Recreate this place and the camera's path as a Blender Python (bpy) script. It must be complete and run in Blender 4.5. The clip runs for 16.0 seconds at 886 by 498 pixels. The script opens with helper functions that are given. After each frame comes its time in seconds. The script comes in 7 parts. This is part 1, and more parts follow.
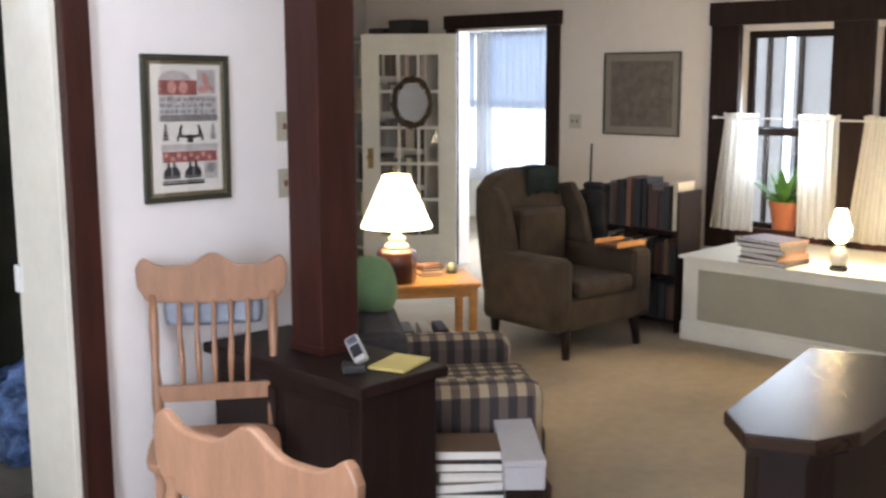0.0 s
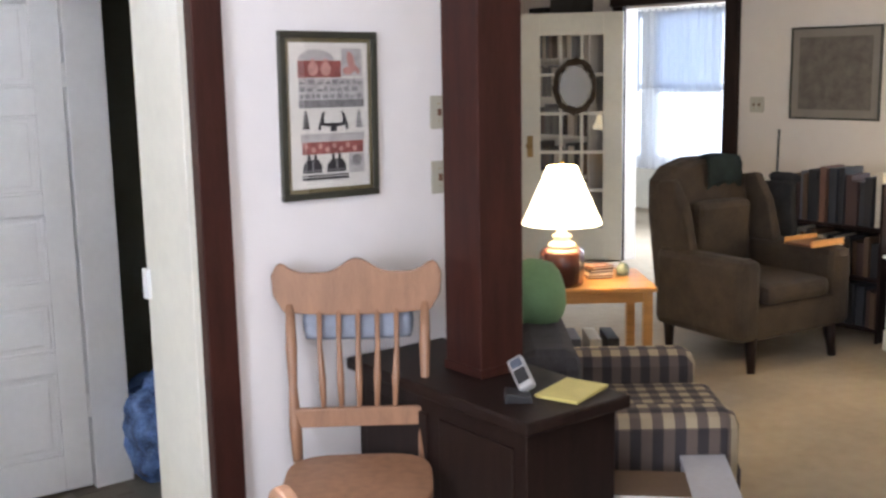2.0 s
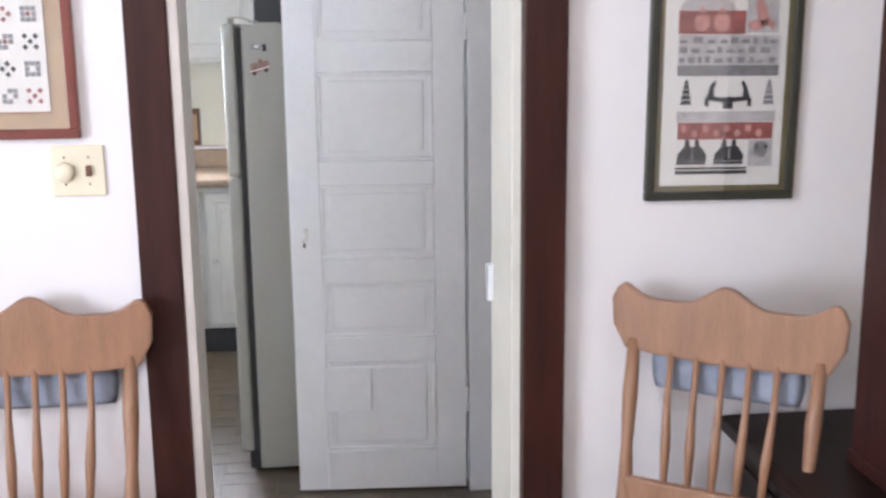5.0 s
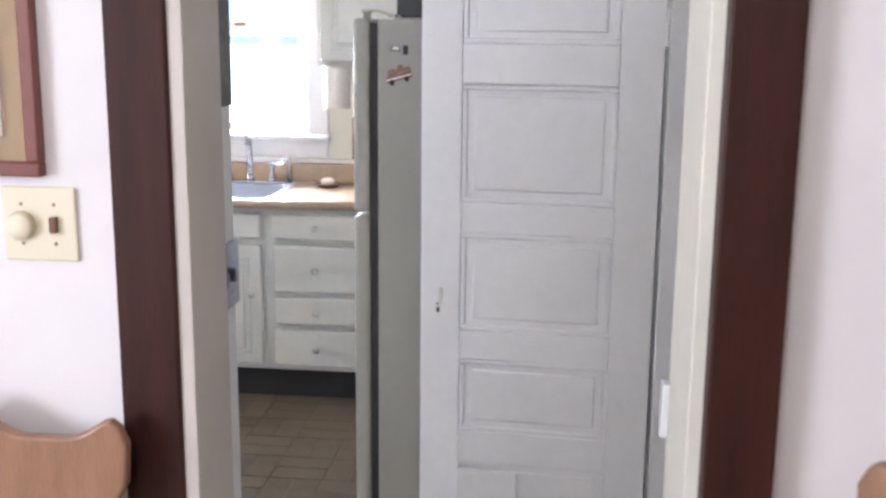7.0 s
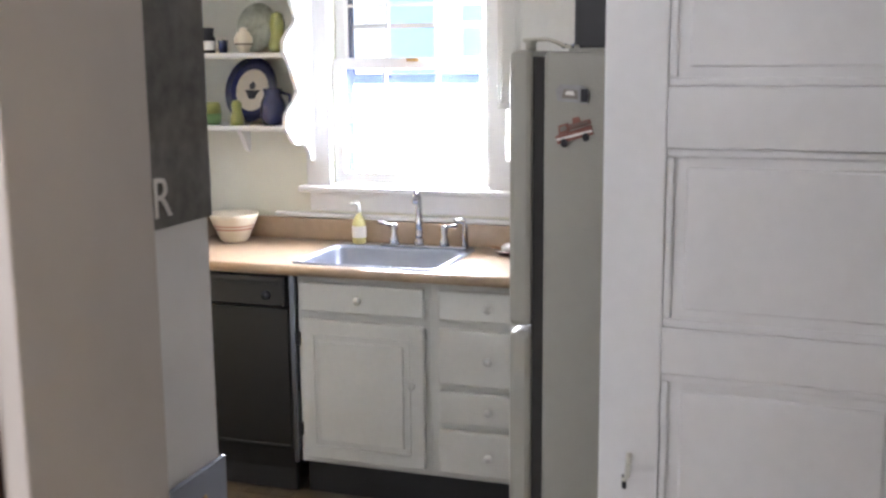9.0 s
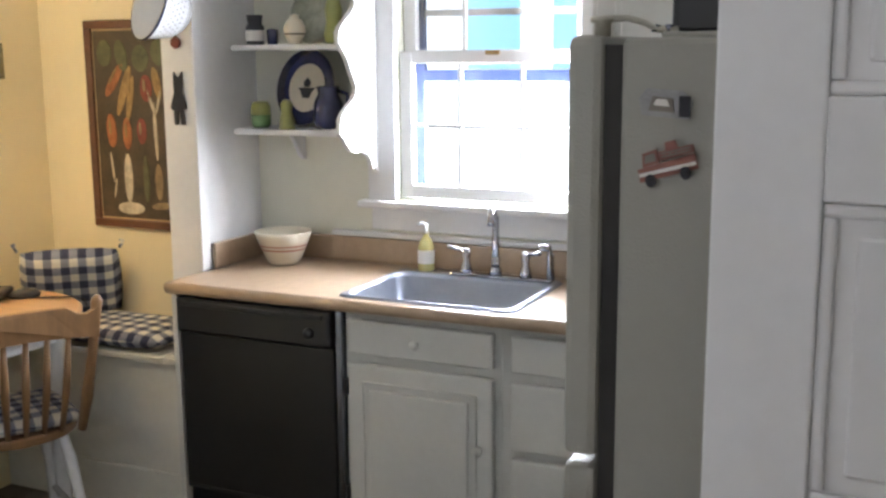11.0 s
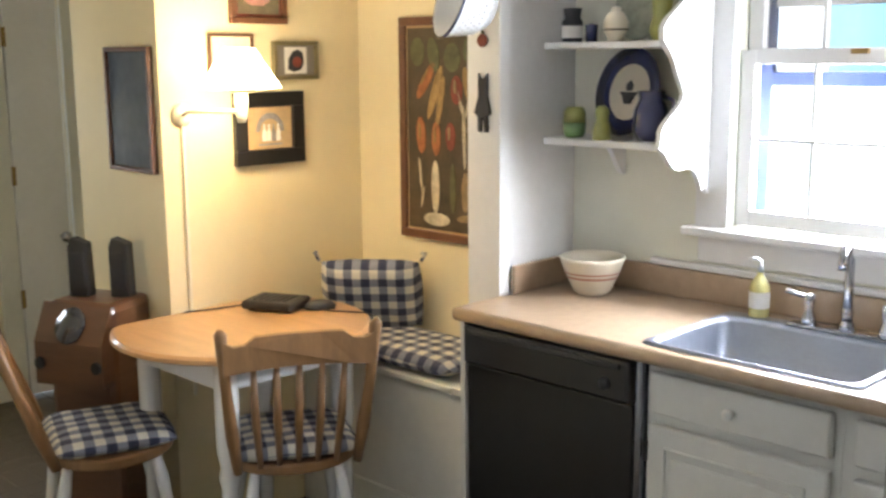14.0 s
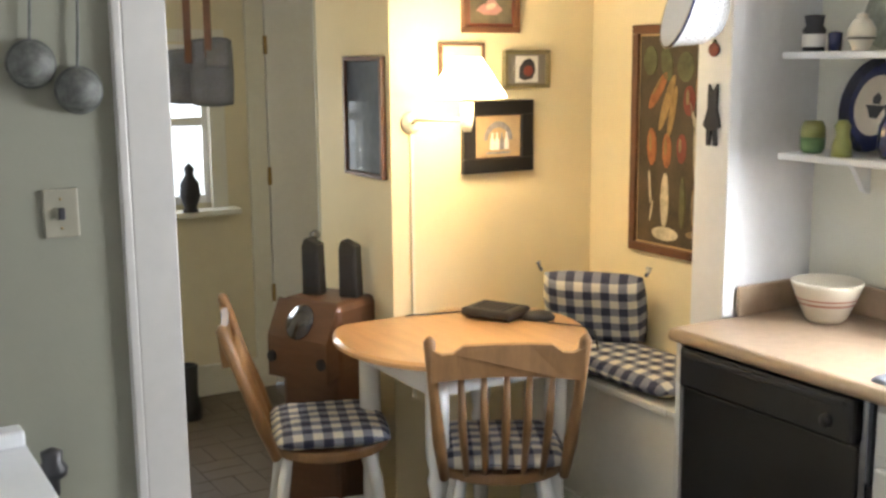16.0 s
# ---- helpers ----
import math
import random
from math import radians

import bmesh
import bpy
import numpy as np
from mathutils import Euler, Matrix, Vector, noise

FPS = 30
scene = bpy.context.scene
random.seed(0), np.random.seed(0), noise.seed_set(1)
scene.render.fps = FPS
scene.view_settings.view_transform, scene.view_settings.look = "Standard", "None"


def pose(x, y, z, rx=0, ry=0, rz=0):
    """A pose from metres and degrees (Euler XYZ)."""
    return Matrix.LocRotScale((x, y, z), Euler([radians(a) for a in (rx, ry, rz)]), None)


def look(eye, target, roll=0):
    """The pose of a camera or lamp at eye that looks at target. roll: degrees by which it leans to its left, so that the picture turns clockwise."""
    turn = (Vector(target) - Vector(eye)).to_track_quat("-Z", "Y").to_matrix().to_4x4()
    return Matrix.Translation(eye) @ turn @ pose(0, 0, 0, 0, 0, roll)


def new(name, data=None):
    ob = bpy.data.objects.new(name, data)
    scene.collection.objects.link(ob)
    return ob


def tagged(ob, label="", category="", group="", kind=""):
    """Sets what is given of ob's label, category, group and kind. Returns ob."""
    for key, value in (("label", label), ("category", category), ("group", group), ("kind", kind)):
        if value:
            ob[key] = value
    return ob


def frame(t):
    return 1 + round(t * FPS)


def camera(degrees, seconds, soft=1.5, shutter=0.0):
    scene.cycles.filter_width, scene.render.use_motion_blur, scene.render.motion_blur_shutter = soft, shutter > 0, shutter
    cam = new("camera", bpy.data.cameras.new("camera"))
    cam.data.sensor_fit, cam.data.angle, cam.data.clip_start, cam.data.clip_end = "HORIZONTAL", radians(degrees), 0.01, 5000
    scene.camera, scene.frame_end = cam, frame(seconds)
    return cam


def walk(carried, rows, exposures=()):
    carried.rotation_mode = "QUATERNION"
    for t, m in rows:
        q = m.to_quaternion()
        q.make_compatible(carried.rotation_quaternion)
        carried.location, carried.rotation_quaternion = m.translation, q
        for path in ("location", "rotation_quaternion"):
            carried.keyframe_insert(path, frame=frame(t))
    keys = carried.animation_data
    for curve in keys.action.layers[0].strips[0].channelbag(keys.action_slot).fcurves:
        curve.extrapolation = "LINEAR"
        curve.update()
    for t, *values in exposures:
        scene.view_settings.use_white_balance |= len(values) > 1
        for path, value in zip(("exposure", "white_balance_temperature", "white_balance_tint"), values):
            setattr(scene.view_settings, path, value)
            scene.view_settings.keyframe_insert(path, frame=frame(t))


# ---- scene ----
cam = camera(44.84, 16.0, soft=2.6, shutter=0.4)
PATH = [
    (0, pose(0.973, -6.334, 1.685, 80.90, 0.15, -45.79)),
    (0.5, pose(1.001, -6.271, 1.669, 80.61, 1.00, -43.38)),
    (1, pose(1.104, -6.148, 1.655, 80.34, 1.25, -40.91)),
    (1.5, pose(1.239, -6.014, 1.663, 80.77, 1.27, -39.88)),
    (2, pose(1.315, -5.887, 1.654, 80.30, 1.04, -37.66)),
    (2.5, pose(1.386, -5.757, 1.653, 80.43, 0.75, -36.86)),
    (3, pose(1.449, -5.684, 1.636, 80.25, 1.01, -34.22)),
    (3.5, pose(1.581, -5.630, 1.623, 79.14, 1.95, -26.62)),
    (4, pose(1.812, -5.581, 1.642, 78.53, 1.30, -18.91)),
    (6.5, pose(2.463, -4.703, 1.655, 78.09, 0.06, 4.77)),
    (7, pose(2.456, -4.433, 1.638, 78.36, -0.53, 6.63)),
    (7.5, pose(2.448, -4.205, 1.635, 79.16, 0.25, 9.75)),
    (8, pose(2.457, -3.954, 1.631, 78.98, 1.31, 13.06)),
    (8.5, pose(2.431, -3.722, 1.646, 79.81, 0.90, 16.04)),
    (11, pose(2.289, -2.774, 1.639, 79.78, 0.43, 24.86)),
    (11.5, pose(2.244, -2.663, 1.639, 79.99, 0.14, 27.34)),
    (12, pose(2.191, -2.546, 1.635, 79.88, 0.38, 31.12)),
    (12.5, pose(2.146, -2.456, 1.635, 80.58, 0.41, 34.06)),
    (13, pose(2.129, -2.390, 1.639, 80.52, 0.59, 37.57)),
    (13.5, pose(2.134, -2.321, 1.640, 80.08, 1.13, 41.17)),
    (14, pose(2.157, -2.237, 1.646, 79.75, 0.46, 44.70)),
    (14.5, pose(2.174, -2.183, 1.657, 79.81, 0.33, 49.23)),
    (15, pose(2.198, -2.152, 1.663, 79.70, 0.01, 53.21)),
    (15.5, pose(2.211, -2.117, 1.665, 80.61, 0.13, 56.71)),
    (16, pose(2.209, -2.101, 1.667, 79.99, 0.48, 58.88)),
]
walk(cam, PATH, exposures=[(0.0, 0.38, 6000, 13), (2.0, 0.42, 6000, 14), (4.0, 0.42, 5950, 15), (7.0, 0.28, 6100, 17), (8.0, 0.15, 6300, 18), (8.7, -0.08, 6350, 17), (10.8, -0.76, 6350, 13), (12.2, -0.74, 6350, 12), (13.5, -0.62, 6400, 11), (16.0, -0.45, 6600, 11)])

# ---- world and lights ----
world = bpy.data.worlds.new("sky")
scene.world = world
world.use_nodes = True
wn = world.node_tree.nodes
sky = wn.new("ShaderNodeTexSky")
sky.sky_type, sky.sun_disc = "NISHITA", False
sky.sun_elevation, sky.sun_rotation = radians(38), radians(200)
wn["Background"].inputs["Strength"].default_value = 0.15
world.node_tree.links.new(sky.outputs["Color"], wn["Background"].inputs["Color"])

sun_data = bpy.data.lights.new("sun", "SUN")
sun_data.energy, sun_data.angle, sun_data.color = 1.2, radians(12), (1.0, 0.95, 0.88)
new("sun", sun_data).matrix_world = look((-10, 24, 24), (0, 0, 0))


def window_light(name, eye, target, w, h, watts, colour=(0.86, 0.93, 1.0)):
    d = bpy.data.lights.new(name, "AREA")
    d.shape, d.size, d.size_y, d.energy, d.color = "RECTANGLE", w, h, watts, colour
    new(name, d).matrix_world = look(eye, target)


window_light("kitchen_daylight", (0.90, 0.715, 1.355), (0.9, -2.0, 1.15), 0.60, 0.38, 158, (0.90, 0.94, 1.0))
window_light("kitchen_side_daylight", (1.215, 0.585, 1.62), (0.215, 0.405, 1.62), 0.026, 0.90, 15, (0.92, 0.95, 1.0))
window_light("sunroom_daylight", (9.6, -0.2, 1.5), (7.0, -0.4, 1.2), 1.6, 1.8, 155)
window_light("living_daylight", (8.06, -2.82, 1.45), (5.0, -3.2, 0.9), 0.62, 1.0, 14)
# Fill from an unseen, added opening in the west dining wall.
window_light("dining_fill_light", (-1.42, -6.2, 1.5), (2.5, -4.2, 1.2), 1.7, 1.4, 116, (0.95, 0.97, 1.0))
window_light("hall_daylight", (-2.98, -0.86, 1.40), (-1.0, -0.7, 1.0), 0.8, 0.5, 19)


def bulb(name, p, watts, colour=(1.0, 0.74, 0.42), r=0.03):
    d = bpy.data.lights.new(name, "POINT")
    d.energy, d.color, d.shadow_soft_size = watts, colour, r
    new(name, d).location = p


bulb("nook_bulb", (-0.70, -0.257, 1.645), 10)
bulb("table_lamp_bulb", (4.93, -2.13, 1.03), 11)
bulb("seat_lamp_bulb", (7.08, -3.65, 0.93), 6, (1.0, 0.70, 0.36))
# Fill lamp added to brighten the dining walls and the door leaf.
bulb("dining_fill_bulb", (2.1, -4.9, 2.35), 36, (1.0, 0.95, 0.90), 0.12)


# ---- materials ----
def mat(name, colour, rough=0.6, metal=0.0, vary=0.12, scale=6.0, bump=0.0, bump_scale=80.0, stretch=(1, 1, 1), emit=0.0, coat=0.0, spec=0.5, rnd=0.0):
    m = bpy.data.materials.new(name)
    m.use_nodes = True
    n, l = m.node_tree.nodes, m.node_tree.links
    b = n["Principled BSDF"]
    b.inputs["Roughness"].default_value, b.inputs["Metallic"].default_value = rough, metal
    b.inputs["Specular IOR Level"].default_value = spec
    b.inputs["Coat Weight"].default_value = coat
    tc, mp = n.new("ShaderNodeTexCoord"), n.new("ShaderNodeMapping")
    mp.inputs["Scale"].default_value = stretch
    l.new(tc.outputs["Object"], mp.inputs["Vector"])
    big, fine = n.new("ShaderNodeTexNoise"), n.new("ShaderNodeTexNoise")
    big.inputs["Scale"].default_value, fine.inputs["Scale"].default_value = scale, scale * 9
    big.inputs["Detail"].default_value = fine.inputs["Detail"].default_value = 4
    for t in (big, fine):
        l.new(mp.outputs[0], t.inputs["Vector"])
    add = n.new("ShaderNodeMath")
    add.operation = "MULTIPLY_ADD"
    l.new(fine.outputs["Fac"], add.inputs[0])
    add.inputs[1].default_value = 0.5
    l.new(big.outputs["Fac"], add.inputs[2])
    last = add.outputs[0]
    if rnd:
        info, plus = n.new("ShaderNodeObjectInfo"), n.new("ShaderNodeMath")
        plus.operation = "MULTIPLY_ADD"
        l.new(info.outputs["Random"], plus.inputs[0])
        plus.inputs[1].default_value = rnd
        l.new(last, plus.inputs[2])
        last = plus.outputs[0]
    ramp = n.new("ShaderNodeValToRGB")
    c = Vector(colour[:3])
    ramp.color_ramp.elements[0].position, ramp.color_ramp.elements[1].position = 0.45, 1.05 + rnd
    ramp.color_ramp.elements[0].color = (*(c * (1 - vary)), 1)
    ramp.color_ramp.elements[1].color = (*(min(v * (1 + vary), 1) for v in c), 1)
    l.new(last, ramp.inputs[0])
    l.new(ramp.outputs[0], b.inputs["Base Color"])
    if bump:
        bt, bn = n.new("ShaderNodeTexNoise"), n.new("ShaderNodeBump")
        bt.inputs["Scale"].default_value = bump_scale
        l.new(mp.outputs[0], bt.inputs["Vector"])
        bn.inputs["Strength"].default_value, bn.inputs["Distance"].default_value = bump, 0.004
        l.new(bt.outputs["Fac"], bn.inputs["Height"])
        l.new(bn.outputs[0], b.inputs["Normal"])
    if emit:
        b.inputs["Emission Color"].default_value, b.inputs["Emission Strength"].default_value = (*colour[:3], 1), emit
    return m


def checked(name, colours, pitch, axes="XY", rough=0.9):
    """Woven check: warp and weft stripes, four tones."""
    m = bpy.data.materials.new(name)
    m.use_nodes = True
    n, l = m.node_tree.nodes, m.node_tree.links
    b = n["Principled BSDF"]
    b.inputs["Roughness"].default_value = rough
    tc, sep = n.new("ShaderNodeTexCoord"), n.new("ShaderNodeSeparateXYZ")
    l.new(tc.outputs["Object"], sep.inputs[0])
    sums = []
    for ax in axes:
        a, fr, gt = n.new("ShaderNodeMath"), n.new("ShaderNodeMath"), n.new("ShaderNodeMath")
        a.operation, fr.operation, gt.operation = "MULTIPLY", "FRACT", "GREATER_THAN"
        a.inputs[1].default_value, gt.inputs[1].default_value = 1 / pitch, 0.5
        l.new(sep.outputs[ax], a.inputs[0])
        l.new(a.outputs[0], fr.inputs[0])
        l.new(fr.outputs[0], gt.inputs[0])
        sums.append(gt.outputs[0])
    s = n.new("ShaderNodeMath")
    s.operation = "ADD"
    l.new(sums[0], s.inputs[0])
    l.new(sums[1], s.inputs[1])
    h = n.new("ShaderNodeMath")
    h.operation = "MULTIPLY"
    h.inputs[1].default_value = 0.5
    l.new(s.outputs[0], h.inputs[0])
    ramp = n.new("ShaderNodeValToRGB")
    ramp.color_ramp.interpolation = "CONSTANT"
    e = ramp.color_ramp.elements
    e[0].position, e[1].position = 0.0, 0.3
    e.new(0.8)
    for i, c in enumerate(colours):
        e[i].color = (*c, 1)
    l.new(h.outputs[0], ramp.inputs[0])
    l.new(ramp.outputs[0], b.inputs["Base Color"])
    wt, bn = n.new("ShaderNodeTexNoise"), n.new("ShaderNodeBump")
    wt.inputs["Scale"].default_value = 300
    l.new(tc.outputs["Object"], wt.inputs["Vector"])
    bn.inputs["Strength"].default_value, bn.inputs["Distance"].default_value = 0.3, 0.002
    l.new(wt.outputs["Fac"], bn.inputs["Height"])
    l.new(bn.outputs[0], b.inputs["Normal"])
    return m


def sheer(name, colour, opacity=0.75):
    m = bpy.data.materials.new(name)
    m.use_nodes = True
    n, l = m.node_tree.nodes, m.node_tree.links
    tr, di, tl, mx, mx2 = (n.new("ShaderNode" + k) for k in ("BsdfTransparent", "BsdfDiffuse", "BsdfTranslucent", "MixShader", "MixShader"))
    wv, tc = n.new("ShaderNodeTexNoise"), n.new("ShaderNodeTexCoord")
    wv.inputs["Scale"].default_value = 40
    l.new(tc.outputs["Object"], wv.inputs["Vector"])
    rp = n.new("ShaderNodeValToRGB")
    rp.color_ramp.elements[0].color = (*(0.92 * v for v in colour), 1)
    rp.color_ramp.elements[1].color = (*colour, 1)
    l.new(wv.outputs["Fac"], rp.inputs[0])
    l.new(rp.outputs[0], di.inputs[0])
    l.new(rp.outputs[0], tl.inputs[0])
    mx.inputs[0].default_value, mx2.inputs[0].default_value = 0.5, opacity
    l.new(di.outputs[0], mx.inputs[1])
    l.new(tl.outputs[0], mx.inputs[2])
    l.new(tr.outputs[0], mx2.inputs[1])
    l.new(mx.outputs[0], mx2.inputs[2])
    l.new(mx2.outputs[0], n["Material Output"].inputs["Surface"])
    return m


def pane(name, gloss=0.06, tint=(1, 1, 1)):
    m = bpy.data.materials.new(name)
    m.use_nodes = True
    n, l = m.node_tree.nodes, m.node_tree.links
    tr, gl, mx = n.new("ShaderNodeBsdfTransparent"), n.new("ShaderNodeBsdfGlossy"), n.new("ShaderNodeMixShader")
    tr.inputs[0].default_value = (*tint, 1)
    gl.inputs["Roughness"].default_value = 0.02
    mx.inputs[0].default_value = gloss
    l.new(tr.outputs[0], mx.inputs[1])
    l.new(gl.outputs[0], mx.inputs[2])
    l.new(mx.outputs[0], n["Material Output"].inputs["Surface"])
    return m


M_DINING = mat("dining_wall_paint", (0.78, 0.755, 0.765), 0.75, vary=0.03, scale=1.5, bump=0.15, bump_scale=60)
M_LIVING = mat("living_wall_paint", (0.66, 0.61, 0.56), 0.8, vary=0.04, scale=1.5, bump=0.15, bump_scale=60)
M_KITCHEN = mat("kitchen_wall_paint", (0.74, 0.735, 0.63), 0.6, vary=0.04, scale=1.5, bump=0.12, bump_scale=50)
# Pale green darkened: the shade on the west wall is in the colour.
M_PALEGR_SHADE = mat("shaded_pale_green_paint", (0.21, 0.210, 0.165), 0.6, vary=0.05, scale=1.5, bump=0.12, bump_scale=50)
M_PADY = mat("yellow_pad_paper", (0.58, 0.50, 0.17), 0.6, vary=0.12, scale=12)
M_YELLOW = mat("nook_wall_paint", (0.78, 0.67, 0.43), 0.7, vary=0.04, scale=1.5, bump=0.12, bump_scale=50)
M_CREAM = mat("hall_wall_paint", (0.70, 0.64, 0.48), 0.7, vary=0.05, scale=1.5, bump=0.12, bump_scale=50)
M_CEIL = mat("ceiling_paint", (0.78, 0.77, 0.74), 0.9, vary=0.03, scale=1.0)
M_WHITE = mat("white_gloss_paint", (0.76, 0.76, 0.76), 0.38, vary=0.05, scale=4, bump=0.1, bump_scale=25)
M_CAB = mat("cabinet_white_paint", (0.60, 0.60, 0.565), 0.38, vary=0.05, scale=5, bump=0.08, bump_scale=25)
M_OLDWHITE = mat("cream_gloss_paint", (0.70, 0.69, 0.62), 0.45, vary=0.07, scale=3, bump=0.1, bump_scale=25)
# White paint greyed so that the colour carries the shade.
M_STUB = mat("shaded_white_paint", (0.44, 0.43, 0.405), 0.5, vary=0.06, scale=3, bump=0.1, bump_scale=25)
M_JAMB = mat("jamb_grey_paint", (0.56, 0.52, 0.48), 0.5, vary=0.06, scale=3, bump=0.1, bump_scale=25)
M_MAHOG = mat("red_stained_wood", (0.036, 0.0105, 0.0075), 0.5, vary=0.4, scale=5, stretch=(6, 6, 0.7), bump=0.05, bump_scale=40, spec=0.25)
M_DARK = mat("dark_stained_wood", (0.014, 0.007, 0.0055), 0.5, vary=0.4, scale=5, stretch=(6, 6, 0.7), bump=0.05, bump_scale=40, spec=0.2)
M_OAK = mat("honey_oak", (0.285, 0.152, 0.088), 0.45, vary=0.22, scale=6, stretch=(5, 5, 0.8), bump=0.1, bump_scale=60, coat=0.1)
M_PINE = mat("golden_pine", (0.56, 0.28, 0.085), 0.35, vary=0.2, scale=5, stretch=(0.8, 6, 6), coat=0.3)
M_MAPLE = mat("table_maple", (0.52, 0.30, 0.135), 0.28, vary=0.15, scale=4, stretch=(0.8, 7, 1), coat=0.4)
M_CARPET = mat("beige_carpet", (0.36, 0.30, 0.22), 0.97, vary=0.16, scale=1.6, bump=0.9, bump_scale=320)
M_GROUT = mat("floor_grout", (0.17, 0.16, 0.13), 0.9, vary=0.2, scale=10)
M_BRICK = mat("brown_floor_tile", (0.085, 0.066, 0.046), 0.45, vary=0.35, scale=9, bump=0.25, bump_scale=50, rnd=0.45)
M_LAMIN = mat("tan_laminate", (0.37, 0.275, 0.19), 0.32, vary=0.1, scale=30, coat=0.1)
M_STEEL = mat("brushed_steel", (0.24, 0.26, 0.31), 0.22, 1.0, vary=0.06, scale=8, stretch=(1, 14, 1))
M_CHROME = mat("chrome", (0.48, 0.49, 0.53), 0.10, 1.0, vary=0.02)
M_BRASS = mat("aged_brass", (0.32, 0.22, 0.10), 0.35, 1.0, vary=0.2)
M_BLACK = mat("black_enamel", (0.012, 0.012, 0.013), 0.28, vary=0.2, scale=8)
M_BLACKP = mat("black_plastic", (0.018, 0.018, 0.02), 0.45, vary=0.2)
M_FRIDGE = mat("almond_enamel", (0.32, 0.312, 0.27), 0.45, vary=0.05, scale=4, bump=0.35, bump_scale=260)
M_GASKET = mat("dark_gasket", (0.02, 0.018, 0.016), 0.7)
M_IVORY = mat("ivory_plastic", (0.74, 0.68, 0.52), 0.4, vary=0.03)
# Plate grey lowered to carry the same shade as the west wall.
M_PLATE3 = mat("shaded_grey_plate", (0.25, 0.235, 0.18), 0.5, vary=0.05)
M_PLATE2 = mat("grey_beige_plate", (0.42, 0.40, 0.33), 0.5, vary=0.05)
M_SHADE = mat("lit_lampshade", (1.0, 0.83, 0.52), 0.8, vary=0.02, emit=5.0)
M_SHADE2 = mat("lit_pleated_shade", (1.0, 0.82, 0.52), 0.8, vary=0.02, emit=36.0)
M_GLOBE = mat("lit_glass_chimney", (1.0, 0.72, 0.34), 0.4, vary=0.02, emit=140.0)
M_LAMPBASE = mat("oxblood_ceramic", (0.06, 0.016, 0.010), 0.25, vary=0.2, coat=0.4)
M_PAPER = mat("white_paper", (0.74, 0.72, 0.68), 0.8, vary=0.05)
M_CREAMP = mat("cream_mount", (0.66, 0.58, 0.42), 0.85, vary=0.04)
M_RED = mat("brick_red_print", (0.25, 0.11, 0.085), 0.8, vary=0.2, scale=20)
M_GREY = mat("grey_print", (0.30, 0.30, 0.30), 0.8, vary=0.25, scale=25)
M_INK = mat("black_print", (0.03, 0.03, 0.035), 0.8, vary=0.2, scale=25)
M_FRAMEB = mat("black_green_frame", (0.035, 0.035, 0.025), 0.4, vary=0.3)
M_FRAMEG = mat("gilt_slip", (0.20, 0.17, 0.09), 0.45, 0.3, vary=0.2)
M_FRAMER = mat("cherry_frame", (0.16, 0.035, 0.022), 0.35, vary=0.25, coat=0.2)
M_FRAMEW = mat("walnut_frame", (0.12, 0.05, 0.025), 0.4, vary=0.3)
M_TAN = mat("tan_burlap", (0.42, 0.30, 0.17), 0.9, vary=0.1, scale=40)
M_ARMCH = mat("brown_upholstery", (0.044, 0.031, 0.021), 0.95, vary=0.35, scale=9, bump=0.5, bump_scale=200)
M_PLAID = checked("plaid_upholstery", ((0.045, 0.038, 0.042), (0.13, 0.10, 0.085), (0.38, 0.31, 0.21)), 0.075, "XY")
M_GING = checked("navy_gingham", ((0.66, 0.64, 0.56), (0.21, 0.225, 0.275), (0.032, 0.038, 0.075)), 0.062, "XY")
M_GREEN = mat("sage_green_cloth", (0.17, 0.30, 0.15), 0.9, vary=0.12, bump=0.3, bump_scale=150)
M_DENIM = mat("blue_grey_cushion", (0.26, 0.29, 0.36), 0.95, vary=0.15, scale=14, bump=0.4, bump_scale=200)
# Wide tone range imitates glints on the blue plastic.
M_BLUEBAG = mat("glint_mottled_blue_bags", (0.10, 0.17, 0.36), 0.25, vary=0.95, scale=14)
M_CURTAIN = sheer("white_muslin", (0.80, 0.78, 0.72), 0.86)
M_SHEER = sheer("sunroom_sheer", (0.82, 0.86, 0.95), 0.5)
M_ROLLER = sheer("pale_blue_shade", (0.26, 0.33, 0.45), 0.93)
M_GLASS = pane("window_glass")
M_GLASSR = pane("picture_glass", 0.10)
# Blue-grey base stands in for the window reflected in the poster.
M_DARKGL = mat("reflection_blue_glass", (0.10, 0.125, 0.17), 0.05, vary=0.3, scale=3, coat=0.5)
M_MIRROR = mat("mirror", (0.40, 0.44, 0.50), 0.04, 1.0, vary=0.01)
M_LEAF = mat("leaf_green", (0.06, 0.16, 0.025), 0.5, vary=0.4, scale=20, rnd=0.3)
M_TERRA = mat("terracotta", (0.40, 0.13, 0.055), 0.8, vary=0.15)
M_GRASS = mat("lawn", (0.06, 0.11, 0.03), 0.95, vary=0.4, scale=2)
M_STONEW = mat("stoneware", (0.66, 0.60, 0.48), 0.35, vary=0.06, coat=0.3)
M_PINKB = mat("pink_band", (0.42, 0.20, 0.15), 0.4, vary=0.1)
M_NAVY = mat("navy_glaze", (0.018, 0.022, 0.075), 0.2, vary=0.3, coat=0.4)
M_LIME = mat("olive_glaze", (0.24, 0.25, 0.07), 0.3, vary=0.2, coat=0.3)
M_AQUA = mat("green_glaze", (0.11, 0.20, 0.07), 0.3, vary=0.2, coat=0.3)
